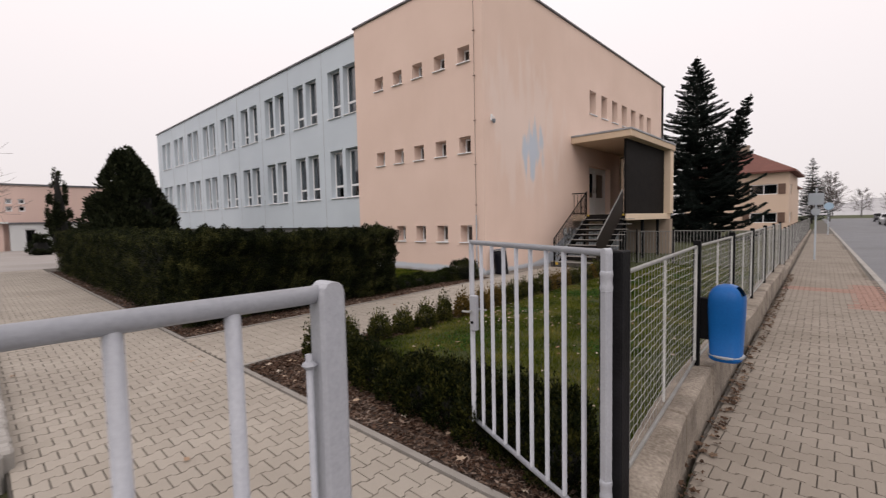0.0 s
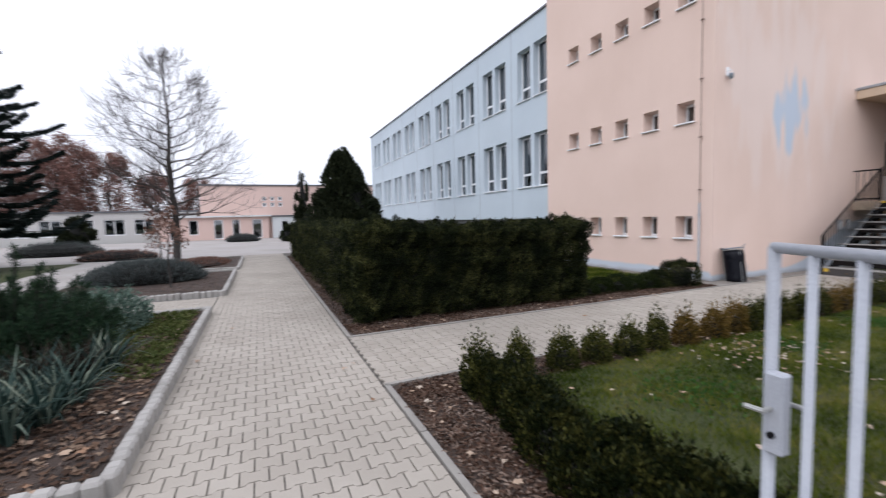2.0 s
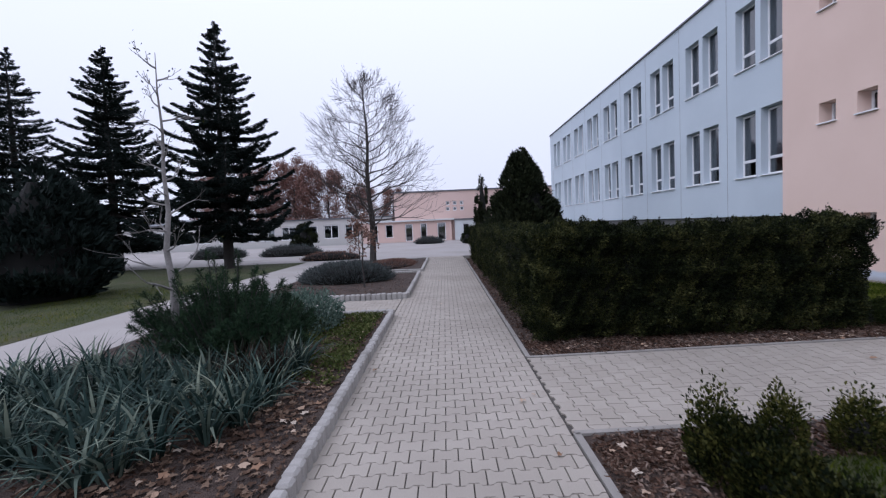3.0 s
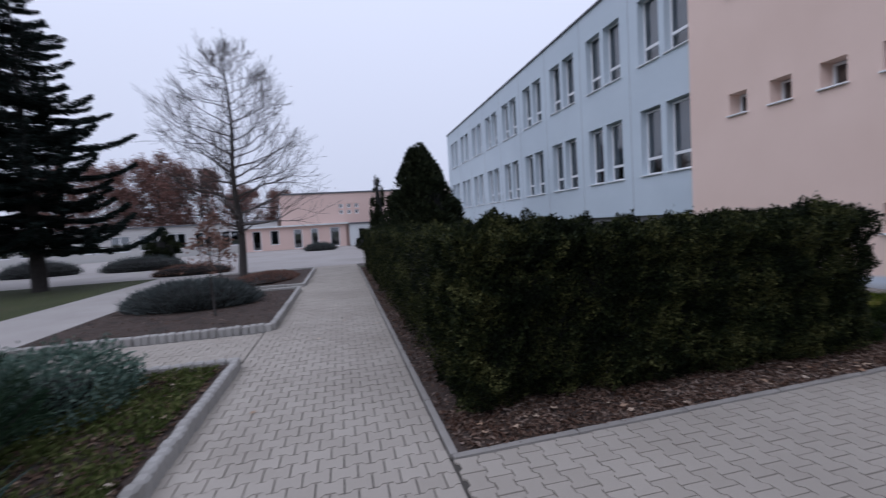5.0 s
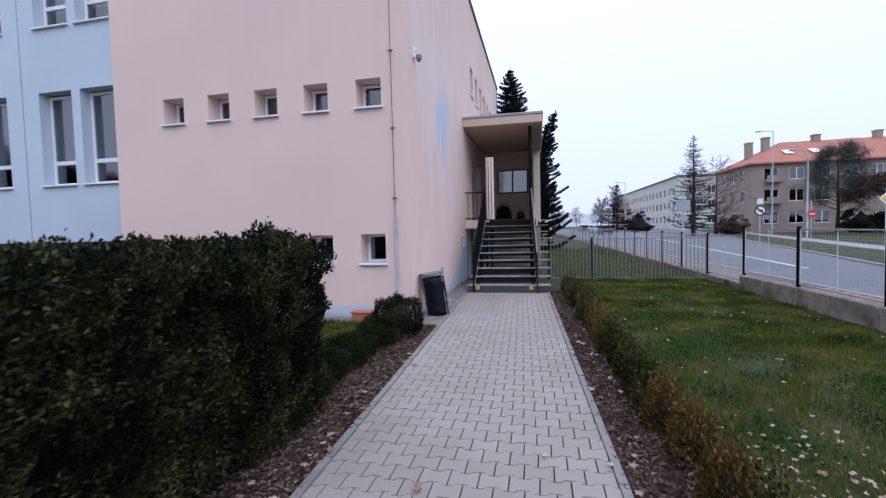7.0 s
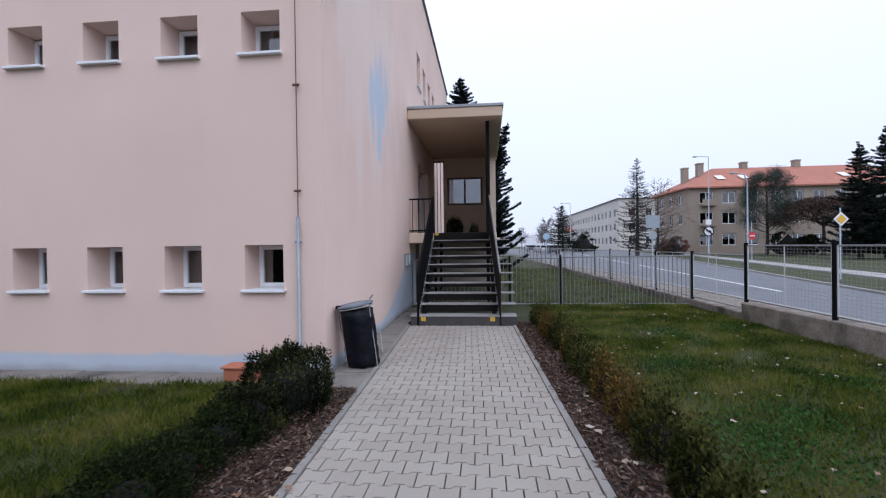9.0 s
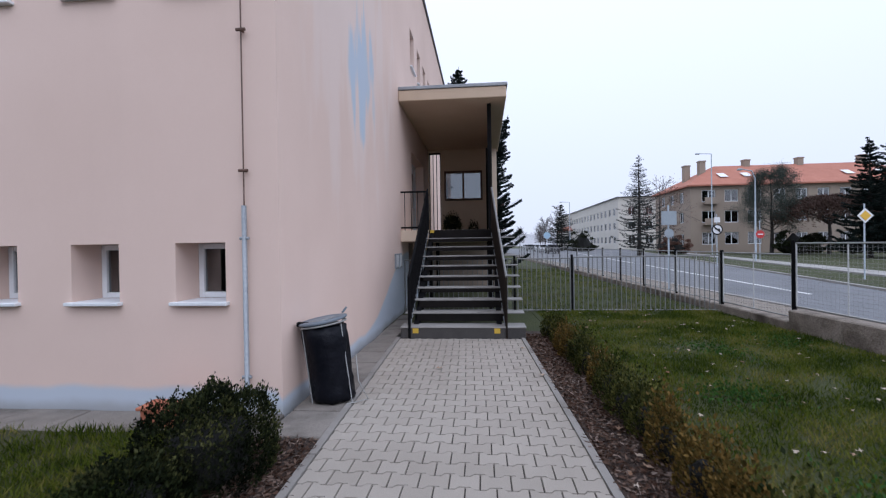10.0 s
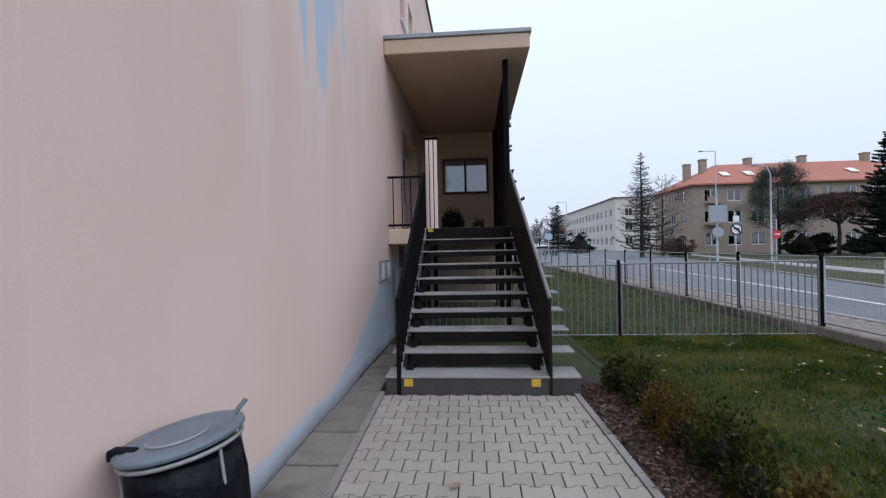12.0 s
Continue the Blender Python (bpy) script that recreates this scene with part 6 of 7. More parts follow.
# ---- far buildings ----
def house(name, x0, x1, y0, y1, h, roof_h, wall, roof, label, faces, hip=0.5, chimneys=(), over=0.4):
    """Walls with real window openings on the seen faces, a hipped or flat roof, windows with frame and pane."""
    own = thing(name, ((x0 + x1) / 2, (y0 + y1) / 2, 0), label, "building")
    for face in ("-y", "-x", "+x", "+y"):
        holes = faces.get(face, [])
        if face[1] == "y":
            yy, s = (y0, 1) if face[0] == "-" else (y1, -1)
            place, u0, u1 = (lambda u, d, z, yy=yy, s=s: (u, yy + s * d, z)), x0, x1
        else:
            xx, s = (x0, 1) if face[0] == "-" else (x1, -1)
            place, u0, u1 = (lambda u, d, z, xx=xx, s=s: (xx + s * d, u, z)), y0 + 0.301, y1 - 0.301
        g = Geo()
        wall_with_openings(g, place, u0, u1, -0.2, h, 0.3, [q[:4] for q in holes])
        part("wall", g, wall, own)
        for a, b, c, d in [q[:4] for q in holes]:
            def bx(g, p0, p1, d0, d1, q0, q1):
                pts = [place(u, dd, z) for z in (q0, q1) for dd in (d0, d1) for u in (p0, p1)]
                lo, hi = [min(p[i] for p in pts) for i in range(3)], [max(p[i] for p in pts) for i in range(3)]
                return g.box(lo[0], hi[0], lo[1], hi[1], lo[2], hi[2])
            f = 0.08
            fr = Geo()
            bx(fr, a + 0.003, a + f, 0.1, 0.16, c + 0.003, d - 0.003)
            bx(fr, b - f, b - 0.003, 0.1, 0.16, c + 0.003, d - 0.003)
            bx(fr, a + f, b - f, 0.101, 0.159, c + 0.003, c + f)
            bx(fr, a + f, b - f, 0.101, 0.159, d - f, d - 0.003)
            if b - a > 0.9:
                bx(fr, (a + b) / 2 - f / 2, (a + b) / 2 + f / 2, 0.102, 0.158, c + f, d - f)
            win = part("window", fr, WHITE, own)
            part("pane", bx(Geo(), a + f, b - f, 0.125, 0.135, c + f, d - f), GLASS, win)
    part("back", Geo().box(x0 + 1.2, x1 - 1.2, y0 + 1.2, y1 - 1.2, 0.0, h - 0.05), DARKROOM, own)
    o = over
    if roof_h > 0.3:
        ry0, ry1 = y0 - o, y1 + o
        rx0, rx1 = x0 - o, x1 + o
        if (rx1 - rx0) >= (ry1 - ry0):
            m, e = (ry0 + ry1) / 2, (ry1 - ry0) / 2 * hip * 2
            r0, r1 = (rx0 + e, m, h + roof_h), (rx1 - e, m, h + roof_h)
        else:
            m, e = (rx0 + rx1) / 2, (rx1 - rx0) / 2 * hip * 2
            r0, r1 = (m, ry0 + e, h + roof_h), (m, ry1 - e, h + roof_h)
        g = Geo()
        A, B, C, D = (rx0, ry0, h), (rx1, ry0, h), (rx1, ry1, h), (rx0, ry1, h)
        if (rx1 - rx0) >= (ry1 - ry0):
            g.quad(A, B, r1, r0).quad(C, D, r0, r1).quad(B, C, r1).quad(D, A, r0)
        else:
            g.quad(B, C, r1, r0).quad(D, A, r0, r1).quad(A, B, r0).quad(C, D, r1)
        g.box(rx0, rx1, ry0, ry1, h - 0.18, h - 0.01)
        rf = part("roof", g, roof, own)
        for cx, cy, cz in chimneys:
            part("chimney", Geo().box(cx - 0.4, cx + 0.4, cy - 0.4, cy + 0.4, h + 0.5, cz, 0.03).box(cx - 0.46, cx + 0.46, cy - 0.46, cy + 0.46, cz - 0.2, cz - 0.02, 0.02), TAN, rf)
    else:
        part("roof", Geo().box(x0 - over, x1 + over, y0 - over, y1 + over, h + 0.001, h + 0.14), roof, own)
    return own


def grid(u_list, w, z_list, hh):
    return [(u, u + w, z, z + hh) for u in u_list for z in z_list]


south = grid([22.4, 25.2, 28.0], 1.7, [1.0, 3.8, 6.5], 1.55) + grid([31.2, 33.8, 36.4, 39.0, 41.6, 44.2, 46.8, 49.4], 1.4, [1.0, 3.9, 6.6], 1.4)
red = house("apartment_block", 21.0, 52.0, 66.5, 78.0, 8.7, 3.3, TAN, RED_ROOF, "three-storey tan apartment block with red hipped roof", {"-y": south, "-x": grid([68.5, 71.5, 74.5], 1.2, [1.0, 3.9, 6.6], 1.4)}, 0.5,
            ((24.5, 71.0, 12.6), (23.0, 72.2, 12.2), (31.0, 72.2, 12.8), (38.0, 72.2, 12.9), (46.0, 72.2, 13.0)), 0.5)
for z in (3.6, 6.3):
    part("balcony", Geo().box(22.5, 24.3, 65.9, 66.45, z - 0.1, z + 0.05, 0.01).box(22.5, 24.3, 65.9, 65.96, z + 0.05, z + 0.75, 0.01), TAN, red)
for x in (25.5, 28.5, 41.0, 45.0):
    g = Geo()
    g.quad((x, 68.0, 9.86), (x + 1.0, 68.0, 9.86), (x + 1.0, 69.2, 10.51), (x, 69.2, 10.51))
    g.v = [(p[0], p[1] - 0.05, p[2] + 0.05) for p in g.v]
    part("skylight", g, SIGN_WHITE, red, "pale roof window")
house("apartment_row", 22.5, 34.0, 102.0, 180.0, 10.9, 0.0, SAND_RENDER, FLASH, "long flat-roofed sand-coloured apartment row along the road",
      {"-x": grid([104 + 3.4 * k for k in range(22)], 1.7, [1.2, 4.2, 7.2], 1.6), "-y": grid([24.5, 28.0, 31.0], 1.5, [1.2, 4.2, 7.2], 1.6)})
cream = house("house", -13.5, -4.1, 56.0, 66.0, 5.95, 3.1, HOUSE_CREAM, BROWN_ROOF, "cream rendered two-storey house with brown hipped roof",
              {"-y": [(-7.3, -5.0, 0.7, 1.75), (-7.3, -5.0, 3.6, 4.65)], "+x": [(57.5, 59.5, 0.7, 1.75), (57.5, 59.5, 3.6, 4.65)]}, 0.5, ((-8.4, 60.0, 9.3),), 0.6)
for z in (0.7, 3.6):
    for x in (-7.95, -4.95):
        part("shutter", Geo().box(x, x + 0.6, 55.93, 55.985, z, z + 1.05, 0.01), BROWN_WOOD, cream)
house("house", -13.0, -5.0, 72.0, 82.0, 5.2, 2.6, HOUSE_CREAM, BROWN_ROOF, "far cream house along the street", {"+x": grid([74.0, 78.0], 1.4, [0.8, 3.3], 1.2)}, 0.5)
for k in range(3):
    house("house", 20.0 + 5 * k, 29.0 + 5 * k, 150.0 + 22 * k, 164.0 + 22 * k, 5.5, 2.8, SAND_RENDER, BROWN_ROOF if k % 2 else RED_ROOF, "far house at the end of the road", {"-x": grid([153.0 + 22 * k, 158.0 + 22 * k], 1.4, [0.8, 3.3], 1.2)}, 0.5)

far_tree = bare_tree("roadside_tree", (-3.0, 135.0, 0), 9.0, 0.2, "leafless roadside tree in the distance", 80, 4, 0.7, first=0.2, wide=0.36, rmin=0.025)
for k, (x, y) in enumerate(((-6, 150), (14, 150), (17, 172), (-8, 178), (19, 200), (4, 215), (12, 222), (-4, 230), (24, 230))):
    copy_thing(far_tree, pose(x, y, 0, 0, 0, 47 * k))

# school wings across the courtyard
six = grid([1.5, 2.25, 3.0], 0.4, [3.12, 3.72], 0.42)
house("school_wing", -60.0, -48.6, -4.0, 24.0, 5.2, 0.0, FAR_PINK, FLASH, "low pink school wing across the courtyard", {"+x": six}, over=0.1)
house("school_wing", -52.0, -48.0, -7.4, 2.0, 2.15, 0.0, FAR_PINK, WHITE_WALL, "flat-roofed entrance porch of the far wing with white fascia",
      {"+x": [(-6.6, -5.8, 0.05, 1.9), (-5.0, -4.2, 0.5, 1.9), (-2.9, -2.1, 0.05, 1.9), (-1.3, -0.6, 0.05, 1.9), (0.5, 1.4, 0.05, 1.9)]}, over=0.3)
house("school_wing", -52.0, -48.02, 2.35, 12.0, 2.1, 0.0, WHITE_WALL, FLASH, "white single-storey block beside the far entrance", {"+x": [(3.2, 3.9, 0.3, 1.7), (4.8, 5.5, 0.3, 1.7)]}, over=0.1)
house("school_wing", -62.0, -49.0, -46.0, -4.4, 2.75, 0.0, PALE_WING, FLASH, "long low white school wing across the courtyard", {"+x": grid([-44 + 2.3 * k for k in range(17)], 1.6, [0.7], 1.45)}, over=0.15)
far = Geo()
g = Geo()
for k in range(40):
    a, b = -200 + 10 * k, -190 + 10 * k
    za, zb = 9 + 4 * math.sin(a * 0.021) + 2 * math.sin(a * 0.07), 9 + 4 * math.sin(b * 0.021) + 2 * math.sin(b * 0.07)
    g.quad((-230, a, -0.5), (-230, b, -0.5), (-255, b, zb), (-255, a, za)).quad((-255, b, zb), (-255, a, za), (-300, a, za), (-300, b, zb))
for k in range(40):
    a, b = -160 + 12 * k, -148 + 12 * k
    za, zb = 7 + 2.5 * math.sin(a * 0.031) + 1.5 * math.sin(a * 0.11), 7 + 2.5 * math.sin(b * 0.031) + 1.5 * math.sin(b * 0.11)
    far.quad((a, 330, -0.5), (b, 330, -0.5), (b, 345, zb), (a, 345, za)).quad((a, 345, za), (b, 345, zb), (b, 400, zb), (a, 400, za))
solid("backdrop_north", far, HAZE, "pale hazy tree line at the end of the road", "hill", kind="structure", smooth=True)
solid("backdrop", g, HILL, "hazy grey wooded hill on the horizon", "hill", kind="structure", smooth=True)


# ---- street furniture and small things ----
def litter_bin(c):
    own = thing("litter_bin", c, "bright blue plastic litter bin hung on the fence post", "litter bin")
    def ring(r, z, dy=0.0, n=24):
        return [(c[0] + (r * 0.92) * math.copysign(abs(math.cos(a)) ** 0.7, math.cos(a)), c[1] + r * math.copysign(abs(math.sin(a)) ** 0.7, math.sin(a)), c[2] + z) for a in [2 * math.pi * k / n for k in range(n)]]
    g, n = Geo(), 24
    prof = [(0.115, 0.0), (0.132, 0.012), (0.136, 0.04), (0.13, 0.045), (0.142, 0.32), (0.146, 0.42), (0.147, 0.52), (0.140, 0.565), (0.118, 0.605), (0.085, 0.632), (0.045, 0.648), (0.01, 0.652)]
    vs = []
    for r, z in prof:
        vs += ring(r, z)
    fs = []
    for i in range(len(prof) - 1):
        for j in range(n):
            zc = (prof[i][1] + prof[i + 1][1]) / 2
            ang = 2 * math.pi * (j + 0.5) / n
            if 0.56 < zc < 0.64 and 0.05 < ((ang + 0.6) % 6.283) < 1.25:
                continue
            fs.append((i * n + j, i * n + (j + 1) % n, (i + 1) * n + (j + 1) % n, (i + 1) * n + j))
    g.add(vs, fs + [tuple(range(n))])
    part("body", g, BLUE, own, smooth=True)
    part("liner", Geo().lathe((c[0], c[1], c[2] + 0.1), [(0.1, 0.0), (0.115, 0.45), (0.075, 0.51)], 16), BLACK, own, smooth=True)
    part("rim", Geo().lathe(c, [(0.138, 0.03), (0.146, 0.037), (0.146, 0.047), (0.138, 0.054)], 24, 0.95, 1.0), ZINC, own, smooth=True)
    part("bracket", Geo().box(c[0] - 0.2, c[0] - 0.12, c[1] - 0.05, c[1] + 0.05, c[2] + 0.16, c[2] + 0.52, 0.006), BLACK, own)
    return own


litter_bin((-0.475, 4.47, 0.41))


def bag_stand(c):
    """A wire stand with a hanging black sack and a grey lid, tilted against the wall."""
    own = thing("bag_stand", c, "black refuse sack on a wire stand with grey lid", "waste bin")
    H, R = 0.76, 0.205
    tilt = 0.13
    sh = lambda p: (p[0] - tilt * (p[2] - c[2]), p[1], p[2])
    g = Geo().lathe(c, [(0.14, 0.015), (0.19, 0.02), (0.205, 0.06), (0.192, 0.12), (0.203, 0.2), (0.197, 0.3), (0.204, 0.45), (0.207, 0.6), (0.2, 0.7)], 28)
    g.v = [sh((x + 0.012 * math.sin(9 * math.atan2(y - c[1], x - c[0]) + 26 * z), y + 0.012 * math.cos(7 * math.atan2(y - c[1], x - c[0]) - 22 * z), z)) for x, y, z in g.v]
    part("sack", g, BAG, own, "crumpled black plastic sack", smooth=True)
    for a in (-2.45, -0.35, 0.8, 2.0):
        p = (c[0] + R * math.cos(a), c[1] + R * math.sin(a))
        part("leg", Geo().tube([sh((p[0], p[1], c[2])), sh((p[0], p[1], c[2] + H - 0.03))], 0.006, 8), BAR_STEEL, own, smooth=True)
    ringp = [sh((c[0] + (R + 0.004) * math.cos(a), c[1] + (R + 0.004) * math.sin(a), c[2] + H - 0.05 + 0.16 * R * math.cos(a))) for a in [2 * math.pi * k / 24 for k in range(25)]]
    part("ring", Geo().tube(ringp, 0.009, 6, False), WIRE, own, smooth=True)
    g = Geo().lathe((c[0], c[1], c[2] + H - 0.03), [(R + 0.01, 0.0), (R + 0.022, 0.008), (R + 0.018, 0.022), (R - 0.03, 0.03), (R - 0.05, 0.022), (0.08, 0.026), (0.02, 0.03)], 32)
    g.v = [sh((x, y, z + 0.16 * (x - c[0]) + 0.02 * (y - c[1]))) for x, y, z in g.v]
    lid = part("lid", g, LID, own, "grey plastic lid with moulded ring", smooth=True)
    arc = [(c[0] + 0.11 * math.cos(a), c[1] - 0.02 + 0.10 * math.sin(a)) for a in [-2.6 + 2.9 * k / 14 for k in range(15)]]
    part("lid_ridge", Geo().tube([sh((x, y, c[2] + H - 0.003 + 0.16 * (x - c[0]) + 0.02 * (y - c[1]))) for x, y in arc], 0.0045, 6), WIRE, lid, "raised pale ridge", smooth=True)
    part("lid_handle", Geo().tube([sh((c[0] + 0.16, c[1] + 0.1, c[2] + H + 0.035)), sh((c[0] + 0.2, c[1] + 0.13, c[2] + H + 0.085))], 0.01, 6), LID, lid)
    part("hinge", Geo().box(c[0] - 0.3, c[0] - 0.2, c[1] - 0.13, c[1] - 0.08, c[2] + H - 0.06, c[2] + H - 0.02, 0.006), BLACK, lid)
    part("wire_loop", Geo().tube([(c[0] + 0.2, c[1] + 0.05, 0.42), (c[0] + 0.25, c[1] - 0.05, 0.2), (c[0] + 0.33, c[1] - 0.02, 0.02), (c[0] + 0.16, c[1] - 0.14, 0.015)], 0.005, 6), WIRE, own)
    return own


bag_stand((-7.33, 10.93, 0.008))
# slabs along the wall foot
wall_foot = thing("slab_strip", (0, 0, 0), "weathered concrete slabs along the foot of the school wall", "paving", kind="structure")
for k in range(11):
    y0 = 10.12 + k * 0.52
    part("slab", Geo().box(-7.61, side_w(y0) - 0.065, y0 + 0.006, y0 + 0.512, -0.13, 0.006 + 0.006 * (k % 3), 0.008), SLAB, wall_foot)
for k in range(7):
    x1 = -7.64 - k * 0.6
    part("slab", Geo().box(x1 - 0.59, x1, 10.13, 10.56, -0.13, 0.004 + 0.005 * (k % 2), 0.008), SLAB, wall_foot)
planter = thing("planter", (-8.45, 10.3, 0), "small terracotta window box by the wall foot", "planter")
part("trough", Geo().box(-8.68, -8.24, 10.2, 10.38, 0.009, 0.15, 0.012), TERRACOTTA, planter)
part("rim", Geo().box(-8.70, -8.22, 10.18, 10.40, 0.15, 0.175, 0.006), TERRACOTTA, planter)

# lightning rod down the wall
rod = thing("lightning_conductor", (-7.98, YS, 0), "thin rusty lightning conductor with a grey guard tube", "cable")
part("wire", Geo().tube([(-7.95, YS - 0.045, z) for z in (1.7, 3.0, 5.0, 7.0, TOP + 0.05)], 0.006, 6), BROWN_WOOD, rod)
part("guard_tube", Geo().tube([(-7.95, YS - 0.05, -0.05), (-7.95, YS - 0.05, 1.8)], 0.021, 10), ZINC, rod, smooth=True)
for z in (0.33, 1.52, 2.1, 3.3, 4.6, 5.9, 7.2):
    part("clamp", Geo().tube([(-7.99, YS - 0.05, z), (-7.91, YS - 0.05, z)], 0.014, 8).tube([(-7.95, YS - 0.05, z), (-7.95, YS + 0.01, z)], 0.008, 6), ZINC if z < 2 else BROWN_WOOD, rod)
lamp = thing("wall_camera", (XE, 10.95, 4.62), "small grey dome security camera on a wall bracket", "camera")
part("bracket", Geo().box(XE - 0.002, XE + 0.03, 10.91, 10.99, 4.6, 4.8, 0.006).tube([(XE + 0.02, 10.95, 4.72), (XE + 0.1, 10.95, 4.72), (XE + 0.1, 10.95, 4.64)], 0.014, 8), WHITE, lamp)
part("dome", Geo().lathe((XE + 0.1, 10.95, 4.52), [(0.015, 0.0), (0.04, 0.02), (0.05, 0.06), (0.05, 0.11), (0.04, 0.125)], 16), LID, lamp, smooth=True)
for k, y in enumerate((15.45, 15.85)):
    b = thing("meter_box", (XE, y, 1.13), "small grey meter box on the pink wall", "meter box")
    part("case", Geo().box(XE - 0.001, XE + 0.035, y, y + 0.24, 0.98, 1.28, 0.006), ZINC, b)
    part("cover", Geo().box(XE + 0.035, XE + 0.043, y + 0.03, y + 0.21, 1.01, 1.25, 0.004), WHITE, b)
shrub("potted_plant", (-6.85, 20.4, LAND), 0.27, 0.24, 0.55, 1400, HEDGE_LEAF, "dark leafy pot plant on the entrance landing", (0.04, 0.08), upright=0.5)
shrub("potted_plant", (-6.2, 20.5, LAND), 0.14, 0.12, 0.32, 350, HEDGE_LEAF, "small pot plant on the entrance landing", (0.04, 0.07), upright=0.6)


def road_sign(c, h, label, plates):
    own = thing("road_sign", c, label, "road sign")
    part("pole", Geo().tube([(c[0], c[1], c[2] - 0.1), (c[0], c[1], c[2] + h)], 0.026, 8), SIGN_GREY, own, smooth=True)
    for kind, z, s, mat, inner, mark in plates:
        y = c[1] - 0.05
        if kind == "disc":
            ol = [(s * math.cos(a), s * math.sin(a)) for a in [2 * math.pi * k / 24 for k in range(24)]]
        elif kind == "diamond":
            ol = [(s, 0), (0, s), (-s, 0), (0, -s)]
        else:
            ol = [(-s, -s * 0.95), (s, -s * 0.95), (s, s * 0.95), (-s, s * 0.95)]
        def plate(f, d):
            n = len(ol)
            vs = [(c[0] + u * f, y - d, c[2] + z + v * f) for u, v in ol] + [(c[0] + u * f, y - d + 0.012, c[2] + z + v * f) for u, v in ol]
            return Geo().add(vs, [tuple(range(n)), tuple(range(n, 2 * n))] + [(i, (i + 1) % n, n + (i + 1) % n, n + i) for i in range(n)])
        pl = part("plate", plate(1.0, 0.0), mat, own)
        if inner is not None:
            part("face", plate(0.8 if kind == "disc" else 0.66, 0.014), inner, pl)
        if mark == "arrow":
            g = Geo().tube([(c[0] + 0.12, y - 0.03, c[2] + z - 0.14), (c[0] + 0.12, y - 0.03, c[2] + z + 0.02), (c[0] - 0.14, y - 0.03, c[2] + z + 0.04)], 0.035, 6)
            g.tube([(c[0] - 0.22, y - 0.032, c[2] + z + 0.2), (c[0] + 0.22, y - 0.032, c[2] + z - 0.2)], 0.03, 6)
            part("symbol", g, BLACK, pl)
        if mark == "bar":
            part("symbol", Geo().box(c[0] - s * 0.6, c[0] + s * 0.6, y - 0.032, y - 0.014, c[2] + z - s * 0.14, c[2] + z + s * 0.14), SIGN_WHITE, pl)
    return own


road_sign((8.55, 25.0, -0.13), 2.9, "yellow and white priority road sign on a grey pole", [("diamond", 2.44, 0.29, SIGN_WHITE, SIGN_YELLOW, "")])
road_sign((8.27, 35.0, -0.13), 3.2, "round no-turn sign with black arrow on a pole", [("disc", 2.26, 0.32, BLACK, SIGN_WHITE, "arrow"), ("square", 2.85, 0.17, SIGN_WHITE, None, "")])
road_sign((14.0, 40.5, -0.13), 3.0, "red no-entry sign on a pole", [("disc", 2.0, 0.29, SIGN_RED, None, "bar")])
road_sign((-0.55, 20.2, 0.0), 2.5, "grey back of a sign cluster on the pavement", [("square", 2.12, 0.21, SIGN_GREY, None, ""), ("disc", 1.68, 0.13, SIGN_GREY, None, "")])
road_sign((-0.75, 43.0, 0.0), 2.3, "round pale road sign far down the road", [("disc", 2.1, 0.27, SIGN_BLUE, None, "")])


def street_lamp(c, h, arm, label, curved):
    own = thing("street_lamp", c, label, "street lamp")
    if curved:
        pts = [(c[0], c[1], c[2] - 0.1), (c[0], c[1], c[2] + h * 0.9), (c[0] + arm * 0.25, c[1], c[2] + h * 0.98), (c[0] + arm, c[1], c[2] + h)]
    else:
        pts = [(c[0], c[1], c[2] - 0.1), (c[0], c[1], c[2] + h - 0.05), (c[0] + 0.02 * arm, c[1], c[2] + h), (c[0] + arm, c[1], c[2] + h + 0.05)]
    part("pole", Geo().tube(pts, [0.07, 0.048, 0.04, 0.035], 8), SIGN_GREY, own, smooth=True)
    e = pts[-1]
    part("lamp_head", Geo().box(min(e[0], e[0] + arm * 0.35), max(e[0], e[0] + arm * 0.35), e[1] - 0.12, e[1] + 0.12, e[2] - 0.08, e[2] + 0.05, 0.03), SIGN_GREY, own)
    return own


street_lamp((14.0, 41.0, -0.13), 6.8, -0.9, "tall curved grey street lamp beyond the road", True)
street_lamp((20.4, 60.0, -0.13), 11.6, -1.3, "tall grey street lamp before the apartment block", False)
street_lamp((9.8, 88.0, -0.13), 9.0, -1.3, "far grey street lamp along the road", False)


